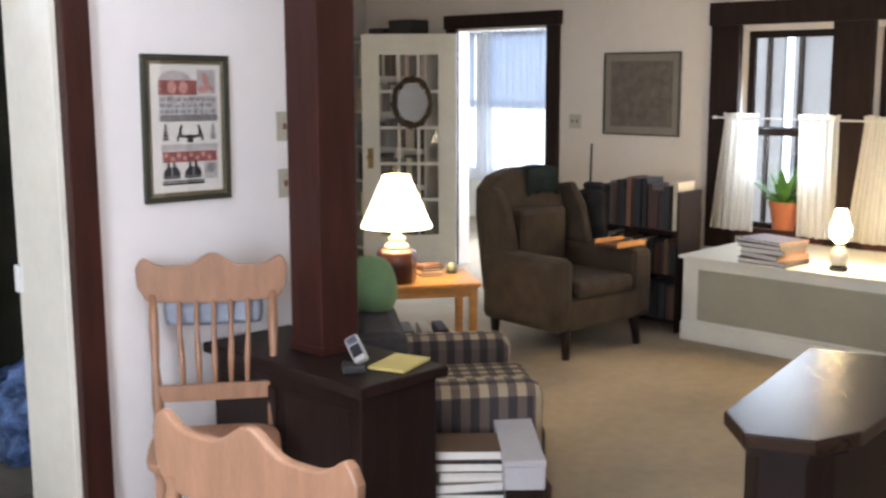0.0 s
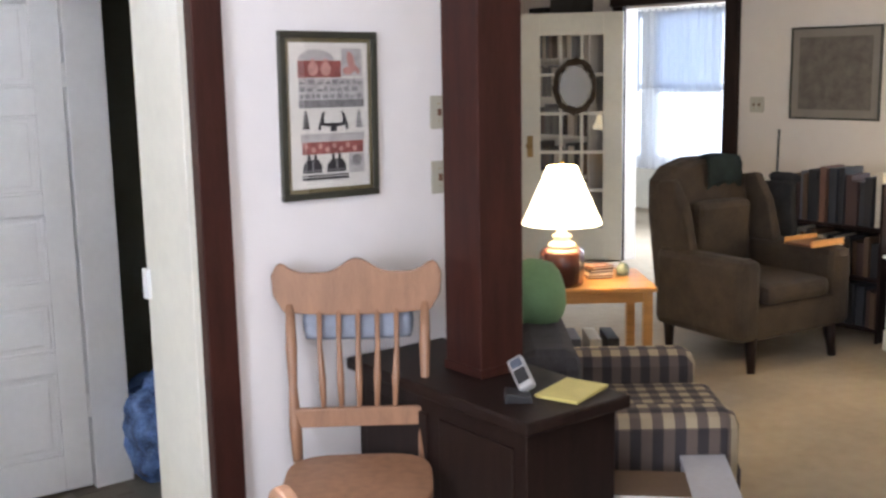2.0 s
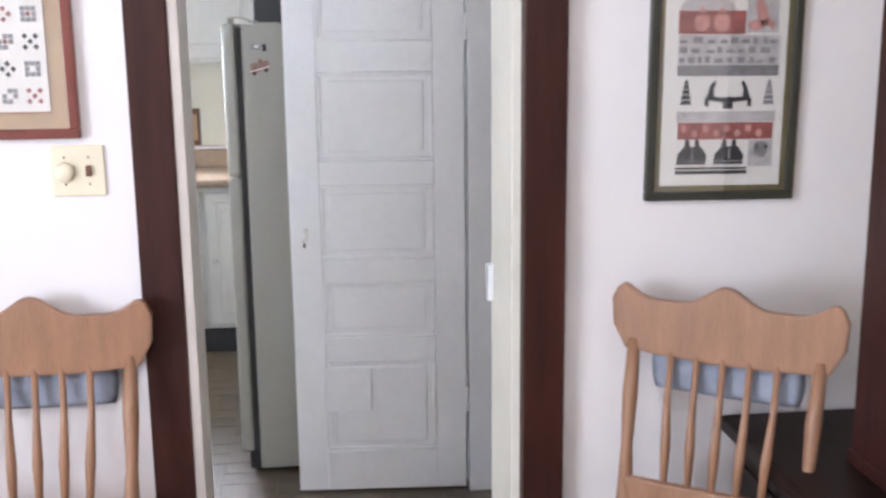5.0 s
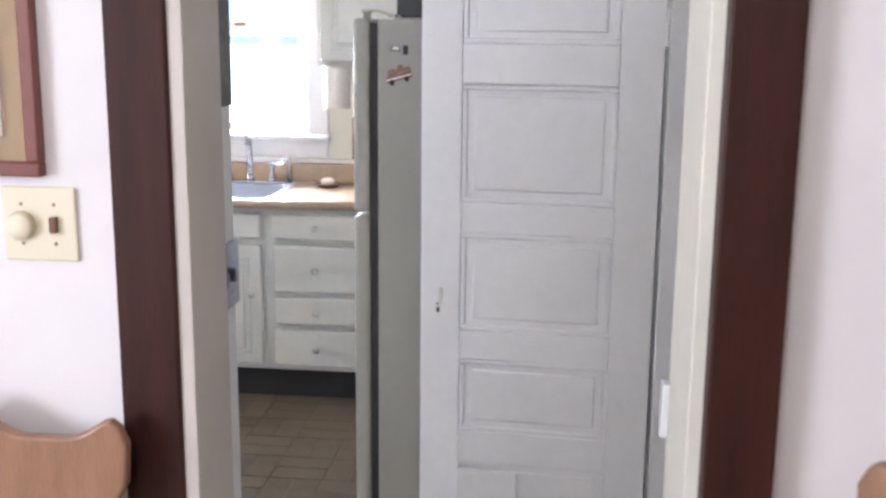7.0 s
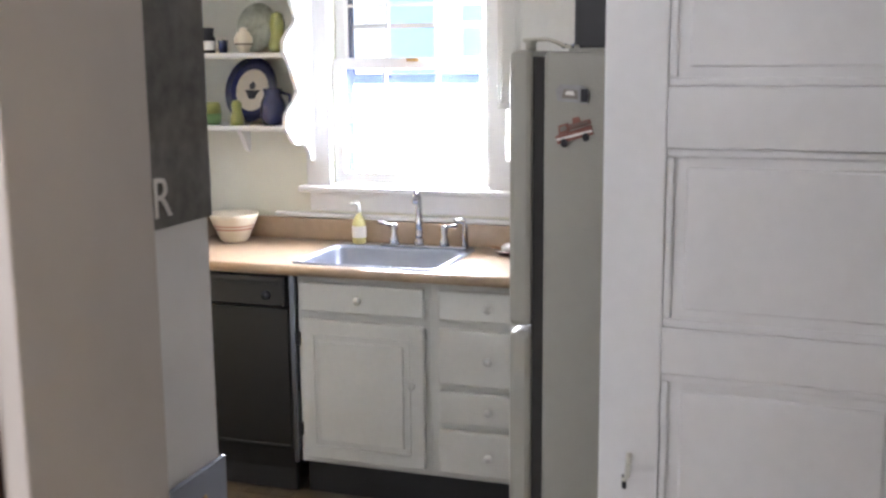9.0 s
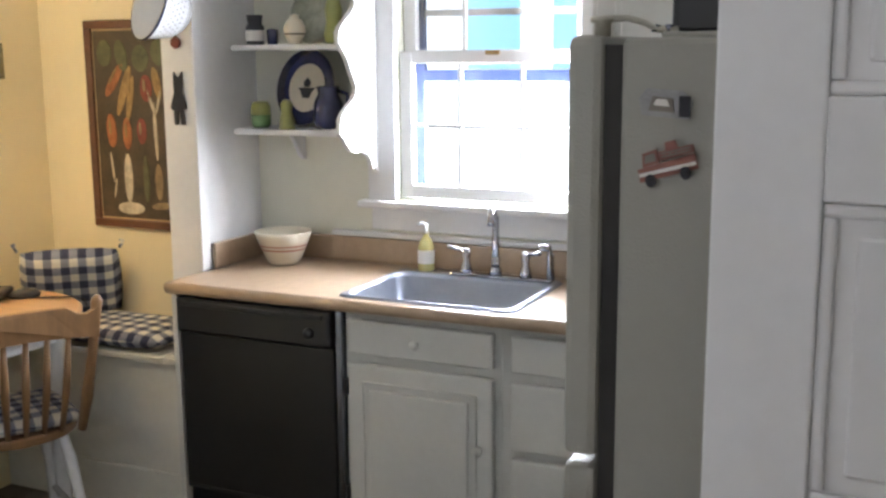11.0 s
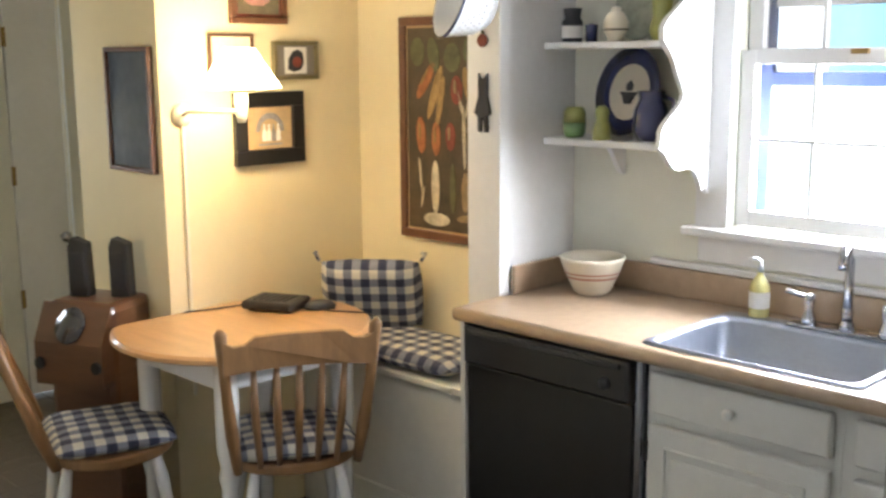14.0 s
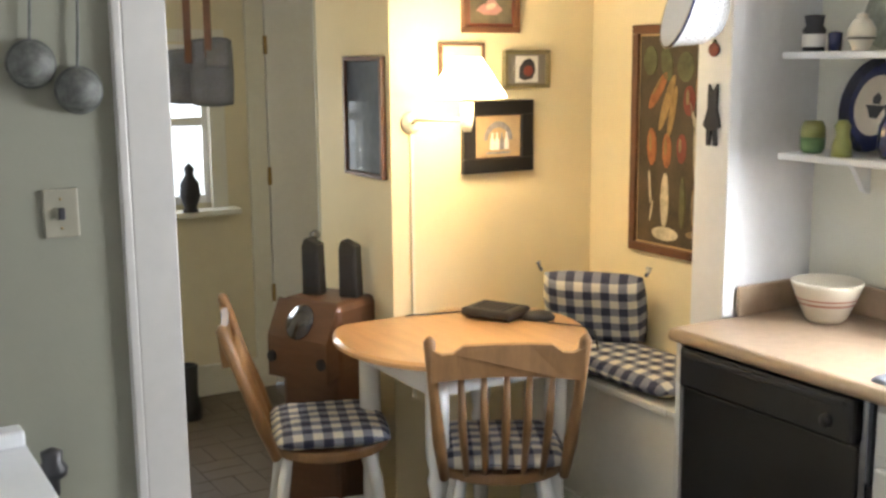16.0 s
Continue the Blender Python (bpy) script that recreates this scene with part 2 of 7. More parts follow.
M_SOAP = mat("yellow_soap", (0.55, 0.50, 0.22), 0.15, vary=0.1)
M_ENAMEL = mat("white_enamel", (0.72, 0.74, 0.76), 0.2, vary=0.03, coat=0.3)
M_TIN = mat("tinned_mesh", (0.12, 0.125, 0.115), 0.6, 0.35, vary=0.45, scale=60, bump=0.5, bump_scale=400)
# Darker pine for the kitchen chairs: their backlit shade is in the colour.
M_CHAIRP = mat("backlit_dark_pine", (0.22, 0.118, 0.05), 0.42, vary=0.22, scale=5, stretch=(5, 5, 0.8), coat=0.2)
M_SINK = mat("satin_sink_steel", (0.30, 0.33, 0.40), 0.34, 0.85, vary=0.08, scale=8, stretch=(1, 14, 1))
# The closet's darkness is put into this wall colour.
M_CLOSET = mat("closet_wall_shade", (0.10, 0.10, 0.075), 0.9, vary=0.15, scale=3)
M_ORANGE = mat("brown_chest_wood", (0.125, 0.058, 0.030), 0.35, vary=0.2, stretch=(1, 1, 6), coat=0.2)
M_TOTE = mat("grey_blue_cloth", (0.16, 0.17, 0.20), 0.95, vary=0.25, scale=12)
M_TOTED = mat("charcoal_bag_cloth", (0.020, 0.020, 0.022), 0.95, vary=0.5, scale=10, bump=0.5, bump_scale=180)
M_VINYLW = mat("phone_silver", (0.50, 0.50, 0.52), 0.3, 0.5, vary=0.05)
M_PAINTD = mat("dark_painting_ground", (0.055, 0.038, 0.02), 0.6, vary=0.5, scale=10)
M_ETCH = mat("dark_tapestry", (0.115, 0.10, 0.085), 0.7, vary=0.35, scale=14)
M_ETCHB = mat("dim_mount", (0.21, 0.19, 0.165), 0.8, vary=0.08)
M_PHOTO = mat("black_white_photo", (0.10, 0.095, 0.085), 0.45, vary=0.9, scale=7)
FOOD = [mat("painted_" + k, c, 0.6, vary=0.45, scale=28) for k, c in (("carrot", (0.32, 0.11, 0.035)), ("squash", (0.27, 0.17, 0.06)), ("tomato", (0.18, 0.035, 0.022)), ("bread", (0.24, 0.17, 0.085)), ("herb", (0.08, 0.085, 0.035)), ("garlic", (0.45, 0.40, 0.29)))]
BOOKS = [mat("cover_" + k, c, 0.6, vary=0.15, rnd=0.3) for k, c in (("black", (0.02, 0.02, 0.022)), ("navy", (0.030, 0.032, 0.038)), ("maroon", (0.055, 0.030, 0.026)), ("rust", (0.15, 0.075, 0.05)), ("cream", (0.55, 0.50, 0.40)), ("sage", (0.22, 0.22, 0.18)), ("slate", (0.10, 0.10, 0.11)), ("brown", (0.10, 0.06, 0.035)))]


# ---- mesh helpers ----
def thing(name, m, label, category, group="", kind=""):
    e = new(name)
    e.empty_display_size = 0.05
    e.matrix_world = m
    return tagged(e, label, category, group, kind)


def finish(name, bm, material, parent=None, label="", smooth=False):
    me = bpy.data.meshes.new(name)
    bm.to_mesh(me)
    bm.free()
    me.materials.append(material)
    if smooth:
        me.shade_smooth()
    ob = new(name, me)
    if parent is not None:
        ob.parent = parent
    if label:
        tagged(ob, label)
    return ob


def part(name, bm, material, parent, label="", smooth=False):
    return finish(name, bm, material, parent, label, smooth)


def add_box(bm, x0, x1, y0, y1, z0, z1, bev=0.0, rot=None):
    r = bmesh.ops.create_cube(bm, size=1.0)
    vs = r["verts"]
    c = Vector(((x0 + x1) / 2, (y0 + y1) / 2, (z0 + z1) / 2))
    for v in vs:
        v.co = Vector((v.co.x * abs(x1 - x0), v.co.y * abs(y1 - y0), v.co.z * abs(z1 - z0)))
    if bev:
        es = list({e for v in vs for e in v.link_edges})
        res = bmesh.ops.bevel(bm, geom=es, offset=min(bev, 0.49 * min(abs(x1 - x0), abs(y1 - y0), abs(z1 - z0))), segments=2, profile=0.5, affect="EDGES")
        vs = list({v for f in res["faces"] for v in f.verts} | {v for v in vs if v.is_valid})
    for v in vs:
        v.co = (rot @ v.co if rot else v.co) + c
    return vs


def box(x0, x1, y0, y1, z0, z1, bev=0.0):
    bm = bmesh.new()
    add_box(bm, x0, x1, y0, y1, z0, z1, bev)
    return bm


def boxes(rows, bev=0.0):
    bm = bmesh.new()
    for r in rows:
        add_box(bm, *r, bev=bev)
    return bm


def lathe(profile, seg=24, ox=0, oy=0):
    """Turned shape from (radius, height) pairs, from below to above."""
    bm = bmesh.new()
    rings = []
    for r, z in profile:
        if r < 1e-5:
            rings.append([bm.verts.new((ox, oy, z))])
        else:
            rings.append([bm.verts.new((ox + r * math.cos(2 * math.pi * i / seg), oy + r * math.sin(2 * math.pi * i / seg), z)) for i in range(seg)])
    for a, b in zip(rings, rings[1:]):
        for i in range(seg):
            j = (i + 1) % seg
            if len(a) == 1 and len(b) > 1:
                bm.faces.new((a[0], b[j], b[i]))
            elif len(b) == 1 and len(a) > 1:
                bm.faces.new((a[i], a[j], b[0]))
            elif len(a) > 1:
                bm.faces.new((a[i], a[j], b[j], b[i]))
    bmesh.ops.recalc_face_normals(bm, faces=bm.faces)
    return bm


def add_tube(bm, pts, r, seg=10):
    """Round rod along points; r is one radius or one for each point."""
    pts = [Vector(p) for p in pts]
    rs = r if isinstance(r, (list, tuple)) else [r] * len(pts)
    rings = []
    for i, p in enumerate(pts):
        d = (pts[min(i + 1, len(pts) - 1)] - pts[max(i - 1, 0)]).normalized()
        u = d.orthogonal().normalized() if abs(d.z) > 0.9 else d.cross(Vector((0, 0, 1))).normalized()
        w = d.cross(u)
        rings.append([bm.verts.new(p + rs[i] * (math.cos(2 * math.pi * k / seg) * u + math.sin(2 * math.pi * k / seg) * w)) for k in range(seg)])
    for a, b in zip(rings, rings[1:]):
        for k in range(seg):
            bm.faces.new((a[k], a[(k + 1) % seg], b[(k + 1) % seg], b[k]))
    bm.faces.new(rings[0])
    bm.faces.new(rings[-1])
    bmesh.ops.recalc_face_normals(bm, faces=bm.faces)


def tube(pts, r, seg=10):
    bm = bmesh.new()
    add_tube(bm, pts, r, seg)
    return bm


def slab(outline, depth, axis="y", at=0.0, bev=0.0):
    """A board of that thickness from a closed outline. axis y: outline is (x, z); x: (y, z); z: (x, y)."""
    bm = bmesh.new()
    place = {"y": lambda a, b: (a, at, b), "x": lambda a, b: (at, a, b), "z": lambda a, b: (a, b, at)}[axis]
    f = bm.faces.new([bm.verts.new(place(a, b)) for a, b in outline])
    r = bmesh.ops.extrude_face_region(bm, geom=[f])
    d = {"y": (0, depth, 0), "x": (depth, 0, 0), "z": (0, 0, depth)}[axis]
    bmesh.ops.translate(bm, verts=[v for v in r["geom"] if isinstance(v, bmesh.types.BMVert)], vec=d)
    bmesh.ops.recalc_face_normals(bm, faces=bm.faces)
    if bev:
        bmesh.ops.bevel(bm, geom=[e for e in bm.edges if e.calc_face_angle(0) > 0.9], offset=bev, segments=2, profile=0.5, affect="EDGES")
    return bm


def pillow_mesh(w, d, h, seg=14, sag=0.0):
    """Stuffed cushion: two domed faces that meet in a seam, lying flat."""
    bm = bmesh.new()
    grid = {}
    for side in (1, -1):
        for i in range(seg + 1):
            for j in range(seg + 1):
                u, v = 2 * i / seg - 1, 2 * j / seg - 1
                k = ((1 - u ** 4) * (1 - v ** 4)) ** 0.5
                edge = i in (0, seg) or j in (0, seg)
                key = (i, j, 0 if edge else side)
                if key not in grid:
                    pin = 1 - 0.06 * (u * u * v * v) - 0.03 * (1 - k)
                    grid[key] = bm.verts.new((u * w / 2 * pin, v * d / 2 * pin, side * k * h / 2 + 0.006 * noise.noise((u * 2.1, v * 2.3, side))))
    for side in (1, -1):
        for i in range(seg):
            for j in range(seg):
                q = []
                for a, b in ((i, j), (i + 1, j), (i + 1, j + 1), (i, j + 1)):
                    edge = a in (0, seg) or b in (0, seg)
                    q.append(grid[(a, b, 0 if edge else side)])
                bm.faces.new(q if side > 0 else q[::-1])
    return bm


def structure(name, bm, material, label="", category="", smooth=False):
    ob = finish(name, bm, material, None, "", smooth)
    return tagged(ob, label, category, kind="structure")


def wall_between(name, rows, material, label):
    """One wall: its solid pieces round the openings."""
    return structure(name, boxes(rows), material, label, "wall")


# ---- structure ----
H = 2.6
structure("floor_carpet", box(-1.7, 8.0, -8.4, -2.76, -0.1, 0.0), M_CARPET, "beige cut-pile carpet over dining and living room", "floor")
structure("floor_living_north", box(3.65, 8.0, -2.76, 1.7, -0.1, 0.0), M_CARPET, "beige cut-pile carpet in the living room", "floor")
kitchen_floor = structure("floor_kitchen", box(-3.0, 3.65, -2.76, 0.80, -0.1, -0.004), M_GROUT, "light grout bed under brick-shaped floor tiles", "floor")
structure("floor_sunroom", box(8.0, 11.0, -4.6, 4.4, -0.1, 0.0), M_CARPET, "pale sunroom floor", "floor")
structure("ceiling_main", box(-1.7, 11.0, -8.4, -2.76, H, H + 0.1), M_CEIL, "flat white plaster ceiling", "ceiling")
structure("ceiling_sunroom", box(7.97, 11.0, 1.7, 4.4, H, H + 0.1), M_CEIL, "flat white sunroom ceiling", "ceiling")
structure("ceiling_north", box(-3.1, 11.0, -2.76, 1.7, H, H + 0.1), M_CEIL, "flat white plaster ceiling", "ceiling")

# wall between dining room and kitchen, with the doorway
wall_between("wall_dining_north", [(-1.7, 1.895, -2.91, -2.76, 0, H), (2.67, 3.66, -2.91, -2.76, 0, H), (1.895, 2.67, -2.91, -2.76, 2.06, H)], M_DINING, "pinkish white plaster wall with the kitchen doorway")
wall_between("wall_kitchen_south", [(-0.2, 1.878, -2.76, -2.63, 0, H), (2.665, 2.84, -2.76, -2.54, 0, H), (1.878, 2.665, -2.76, -2.62, 2.06, H)], M_WHITE, "white painted kitchen side of the doorway wall")
wall_between("wall_closet_side", [(2.70, 2.84, -1.75, 0.80, 0, H), (2.70, 2.84, -2.54, -1.75, 2.03, H)], M_WHITE, "white painted wall with a dark closet opening")
# Dark colour here stands for the closet's shade.
wall_between("wall_closet_back", [(2.84, 3.65, -1.40, -1.30, 0, H), (3.52, 3.65, -2.76, -1.40, 0, H)], M_CLOSET, "closet wall with its dimness put into the colour")
# The opening is added out of view to let fill light in.
wall_between("wall_dining_west", [(-1.70, -1.5, -8.4, -7.15, 0, H), (-1.70, -1.5, -5.25, -2.91, 0, H), (-1.70, -1.5, -7.15, -5.25, 0, 0.75), (-1.70, -1.5, -7.15, -5.25, 2.2, H)], M_DINING, "pinkish white plaster wall with a wide added opening, unseen, for fill light")
wall_between("wall_south", [(-1.7, 8.1, -8.4, -8.2, 0, H)], M_DINING, "pinkish white plaster wall")
wall_between("wall_living_west", [(3.66, 3.78, -2.91, 1.7, 0, H)], M_LIVING, "grey cream plaster wall")
wall_between("wall_living_north", [(3.66, 7.97, 1.5, 1.7, 0, H)], M_LIVING, "grey cream plaster wall")
wall_between("wall_colonnade_header", [(3.30, 3.56, -8.2, -2.91, 2.28, H)], M_DINING, "plaster beam over the wide opening")
wall_between("wall_living_east", [
    (7.97, 8.12, 0.29, 4.2, 0, H), (7.97, 8.12, -0.737, 0.29, 2.08, H), (7.97, 8.12, -2.476, -0.737, 0, H),
    (7.97, 8.12, -3.155, -2.476, 0, 0.56), (7.97, 8.12, -3.155, -2.476, 2.0, H), (7.97, 8.12, -3.43, -3.155, 0, H),
    (7.97, 8.12, -4.11, -3.43, 0, 0.56), (7.97, 8.12, -4.11, -3.43, 2.0, H), (7.97, 8.12, -8.2, -4.11, 0, H)], M_LIVING, "grey cream plaster wall with window and sunroom opening")
wall_between("wall_sunroom_south", [(8.12, 11.0, -4.7, -4.6, 0, H)], M_OLDWHITE, "white sunroom wall")
wall_between("wall_sunroom_north", [(7.97, 10.75, 4.2, 4.3, 0, H)], M_OLDWHITE, "white sunroom wall")
wall_between("wall_sunroom_posts", [(9.4, 9.5, -2.75, -2.62, 0, H), (10.3, 10.4, -2.25, -2.12, 0, H)], M_OLDWHITE, "white square sunroom posts")
wall_between("wall_sunroom_east", [(10.6, 10.75, -4.6, 4.2, 0, 0.55), (10.6, 10.75, -4.6, 4.2, 2.2, H), (10.6, 10.75, -3.4, -1.72, 0.55, 2.2)] + [(10.6, 10.75, y, y + 0.14, 0.55, 2.2) for y in (-4.6, 0.04, 1.18, 2.32, 3.46)], M_OLDWHITE, "white sunroom window wall")

wall_between("wall_kitchen_north", [(-0.02, 0.555, 0.57, 0.75, 0, H), (1.24, 2.84, 0.57, 0.75, 0, H), (0.555, 1.24, 0.57, 0.75, 0, 1.14), (0.555, 1.24, 0.57, 0.75, 2.12, H)], M_KITCHEN, "pale grey green wall around the sink window")
wall_between("wall_nook_north", [(-1.6, -0.14, 0.435, 0.75, 0, H)], M_YELLOW, "warm yellow nook wall")
wall_between("wall_nook_west", [(-1.5, -0.93, -0.41, 0.435, 0, H)], M_YELLOW, "warm yellow nook wall with small framed pictures")
M_PORCH = mat("porch_grey_paint", (0.50, 0.53, 0.57), 0.7, vary=0.1, scale=2, bump=0.1, bump_scale=30)
wall_between("wall_porch_boards", [(10.40, 10.46, -2.30, -1.76, 0, H), (10.40, 10.46, -1.73, -1.665, 0, H), (10.40, 10.46, -1.565, -1.445, 0, H), (10.40, 10.46, -1.415, -1.255, 0, H)], M_PORCH, "pale grey boarded porch wall seen through the window")
wall_between("wall_post", [(-0.148, -0.018, 0.20, 0.75, 0, H)], M_WHITE, "white painted wall end beside the counter")
wall_between("wall_kitchen_west", [(-0.19, -0.05, -2.62, -1.53, 0, H)], M_PALEGR_SHADE, "pale green kitchen wall with its shade put into the colour")
wall_between("wall_hall_south", [(-3.05, -0.19, -1.67, -1.53, 0, H)], M_CREAM, "cream hall wall")
wall_between("wall_hall_west", [(-3.05, -2.90, -1.53, -1.36, 0, H), (-3.05, -2.90, -1.36, -0.36, 0, 0.98), (-3.05, -2.90, -1.36, -0.36, 1.75, H), (-3.05, -2.90, -0.36, -0.06, 0, H), (-3.05, -2.90, -0.06, 0.22, 2.03, H), (-3.05, -2.90, 0.22, 0.75, 0, H)], M_CREAM, "cream hall wall with a small window and a door")
wall_between("wall_hall_north", [(-3.05, -1.5, 0.65, 0.75, 0, H)], M_CREAM, "cream hall wall")

# trims and casings
def trim(name, bm, material, label):
    return structure(name, bm, material, label, "trim")

trim("trim_doorway_left", box(1.790, 1.883, -2.932, -2.905, 0, 2.16, 0.004), M_MAHOG, "dark red stained door casing")
trim("trim_doorway_right", box(2.666, 2.765, -2.955, -2.905, 0, 2.16, 0.004), M_MAHOG, "dark red stained door casing")
trim("trim_doorway_head", box(1.78, 2.80, -2.958, -2.905, 2.16, 2.30, 0.004), M_MAHOG, "dark red stained door head casing")
trim("trim_jamb_left", box(1.883, 1.906, -2.925, -2.757, 0, 2.06, 0.002), M_JAMB, "grey beige painted door jamb")
trim("trim_jamb_right", boxes([(2.645, 2.674, -2.91, -2.64, 0, 2.06), (2.655, 2.674, -2.64, -2.535, 0, 2.06)], 0.002), M_OLDWHITE, "cream painted door jamb with a stop")
trim("trim_closet_near", boxes([(2.70, 2.86, -2.545, -2.53, 0, 2.03)], 0.003), M_WHITE, "white closet door casing")
trim("trim_closet_far", boxes([(2.695, 2.85, -1.77, -1.735, 0, 2.03)], 0.003), M_WHITE, "white closet door jamb")
trim("trim_stub_end", boxes([(-0.21, -0.035, -1.51, -1.415, 0, H), (-0.20, -0.03, -1.53, -1.51, 0, H)], 0.004), M_STUB, "white painted square edge trim of the wall end, greyed for shade")
trim("trim_post_edge", box(-0.022, -0.006, 0.19, 0.235, 0.912, H, 0.003), M_WHITE, "white corner strip")
for nm, rows in (("trim_sunroom_opening_left", (7.93, 7.975, 0.28, 0.40, 0, 2.10)), ("trim_sunroom_opening_right", (7.93, 7.975, -0.855, -0.735, 0, 2.10)), ("trim_sunroom_opening_head", (7.92, 7.976, -0.875, 0.42, 2.10, 2.215))):
    trim(nm, box(*rows, 0.004), M_DARK, "dark stained opening casing")
trim("trim_window_left", box(7.925, 7.975, -2.478, -2.25, 0.45, 2.04, 0.004), M_DARK, "dark stained window casing")
trim("trim_window_mullion", box(7.925, 7.976, -3.43, -3.153, 0.45, 2.04, 0.004), M_DARK, "dark stained wide window mullion")
trim("trim_window_right", box(7.925, 7.975, -4.34, -4.108, 0.45, 2.04, 0.004), M_DARK, "dark stained window casing")
trim("trim_window_head", box(7.915, 7.977, -4.36, -2.235, 2.04, 2.20, 0.004), M_DARK, "dark stained window head casing")
trim("trim_window_apron", box(7.93, 7.974, -4.34, -2.25, 0.552, 0.62, 0.004), M_MAHOG, "dark stained window apron")
trim("baseboard_nook", box(-0.93, -0.009, 0.116, 0.129, 0.0, 0.17, 0.005), M_OLDWHITE, "cream baseboard of the nook bench")
trim("baseboard_living", box(7.955, 7.972, -2.25, -0.86, 0, 0.16, 0.004), M_OLDWHITE, "cream baseboard")
trim("baseboard_hall", box(-2.90, -2.88, -1.56, -0.13, 0, 0.16, 0.004), M_OLDWHITE, "cream baseboard")

# ground, neighbouring house and bright overcast backdrops
structure("ground", box(-60, 60, -60, 60, -0.6, -0.5), M_GRASS, "lawn round the house", "ground")
M_OVERCAST = mat("overcast_glow", (0.86, 0.93, 1.0), 1.0, vary=0.04, scale=0.5, emit=2.2)
structure("backdrop_kitchen", box(-3.5, 5.5, 6.0, 6.05, -0.5, 7), M_OVERCAST, "bright overcast light beyond the sink window", "backdrop")
structure("backdrop_sunroom", box(12.6, 12.65, -9, 6, -0.5, 7), M_OVERCAST, "bright overcast light beyond the sunroom", "backdrop")
structure("backdrop_hall", box(-6.0, -5.95, -4, 4, -0.5, 6), M_OVERCAST, "bright overcast light beyond the hall window", "backdrop")
# Glow added outside the unseen dining opening.
structure("backdrop_dining", box(-6.0, -5.95, -12, -4.2, -0.5, 6), M_OVERCAST, "added overcast glow beyond the unseen dining opening", "backdrop")


for yb in (-1.745, -1.43):
    trim("trim_porch_batten", box(10.37, 10.45, yb - 0.022, yb + 0.022, 0, H, 0.003), M_DARK, "dark batten between porch boards")


# ---- windows ----
def sash_window(name, y0, y1, z0, z1, m, label, cols=2, rows=2, depth=0.03):
    """Double-hung window in local coordinates: x across, z up, y into the wall."""
    t = thing(name, m, label, "window", kind="structure")
    mid = (z0 + z1) / 2
    w0, w1 = y0, y1
    for k, (a, b, off) in enumerate(((z0, mid + 0.02, 0.0), (mid - 0.02, z1, depth + 0.006))):
        part("sash", boxes([(w0, w0 + 0.045, off, off + depth, a, b), (w1 - 0.045, w1, off, off + depth, a, b), (w0 + 0.045, w1 - 0.045, off, off + depth, a, a + 0.045), (w0 + 0.045, w1 - 0.045, off, off + depth, b - 0.04, b)], 0.002), M_WHITE, t)
        for i in range(1, cols):
            x = w0 + (w1 - w0) * i / cols
            part("muntin", box(x - 0.006, x + 0.006, off + 0.005, off + depth - 0.005, a + 0.045, b - 0.04), M_WHITE, t)
        for j in range(1, rows):
            z = a + (b - a) * j / rows
            part("muntin", box(w0 + 0.045, w1 - 0.045, off + 0.006, off + depth - 0.006, z - 0.005, z + 0.005), M_WHITE, t)
        g = part("pane", box(w0 + 0.045, w1 - 0.045, off + depth / 2 - 0.002, off + depth / 2 + 0.002, a + 0.045, b - 0.04), M_GLASS, t)
        g.visible_shadow = False
    return t


kw = sash_window("window_1", 0.56, 1.235, 1.145, 2.12, pose(0, 0.60, 0), "white double-hung sink window with muntins", 3, 2)
part("casing", boxes([(0.45, 0.56, -0.045, -0.022, 1.12, 2.12), (1.235, 1.335, -0.045, -0.022, 1.12, 2.12), (0.44, 1.345, -0.048, -0.022, 2.12, 2.24)], 0.004), M_WHITE, kw)
part("window_sill", box(0.425, 1.345, -0.085, 0.0, 1.112, 1.137, 0.006), M_WHITE, kw)
part("apron", box(0.46, 1.33, -0.040, -0.024, 1.03, 1.112, 0.004), M_WHITE, kw)
# Bluish shade of the white storm frame is put into its base colour.
part("storm_frame", boxes([(0.556, 0.62, 0.075, 0.098, 1.145, 2.115), (1.20, 1.236, 0.075, 0.098, 1.145, 2.115), (0.62, 1.20, 0.075, 0.098, 1.55, 1.59), (0.62, 1.20, 0.075, 0.098, 1.145, 1.17)], 0.002), mat("storm_frame_blue_shade", (0.03, 0.055, 0.16), 0.5), kw)
# Added aqua-tinted sheets that turn parts of the upper panes cyan.
M_AQUAGL = pane("aqua_tint_glass", 0.05, (0.62, 0.83, 0.91))
for x0, x1 in ((0.78, 0.975), (1.09, 1.20)):
    for z0, z1 in ((1.592, 1.772), (1.796, 2.11)):
        part("tinted_pane", box(x0, x1, 0.083, 0.087, z0, z1), M_AQUAGL, kw, "added pale aqua tinted pane").visible_shadow = False
part("storm_rail", boxes([(0.62, 1.20, 0.078, 0.092, 1.772, 1.796)], 0.002), M_WHITE, kw)
part("sash_latch", boxes([(0.885, 0.935, -0.012, 0.0, 1.64, 1.655)], 0.003), M_BRASS, kw)

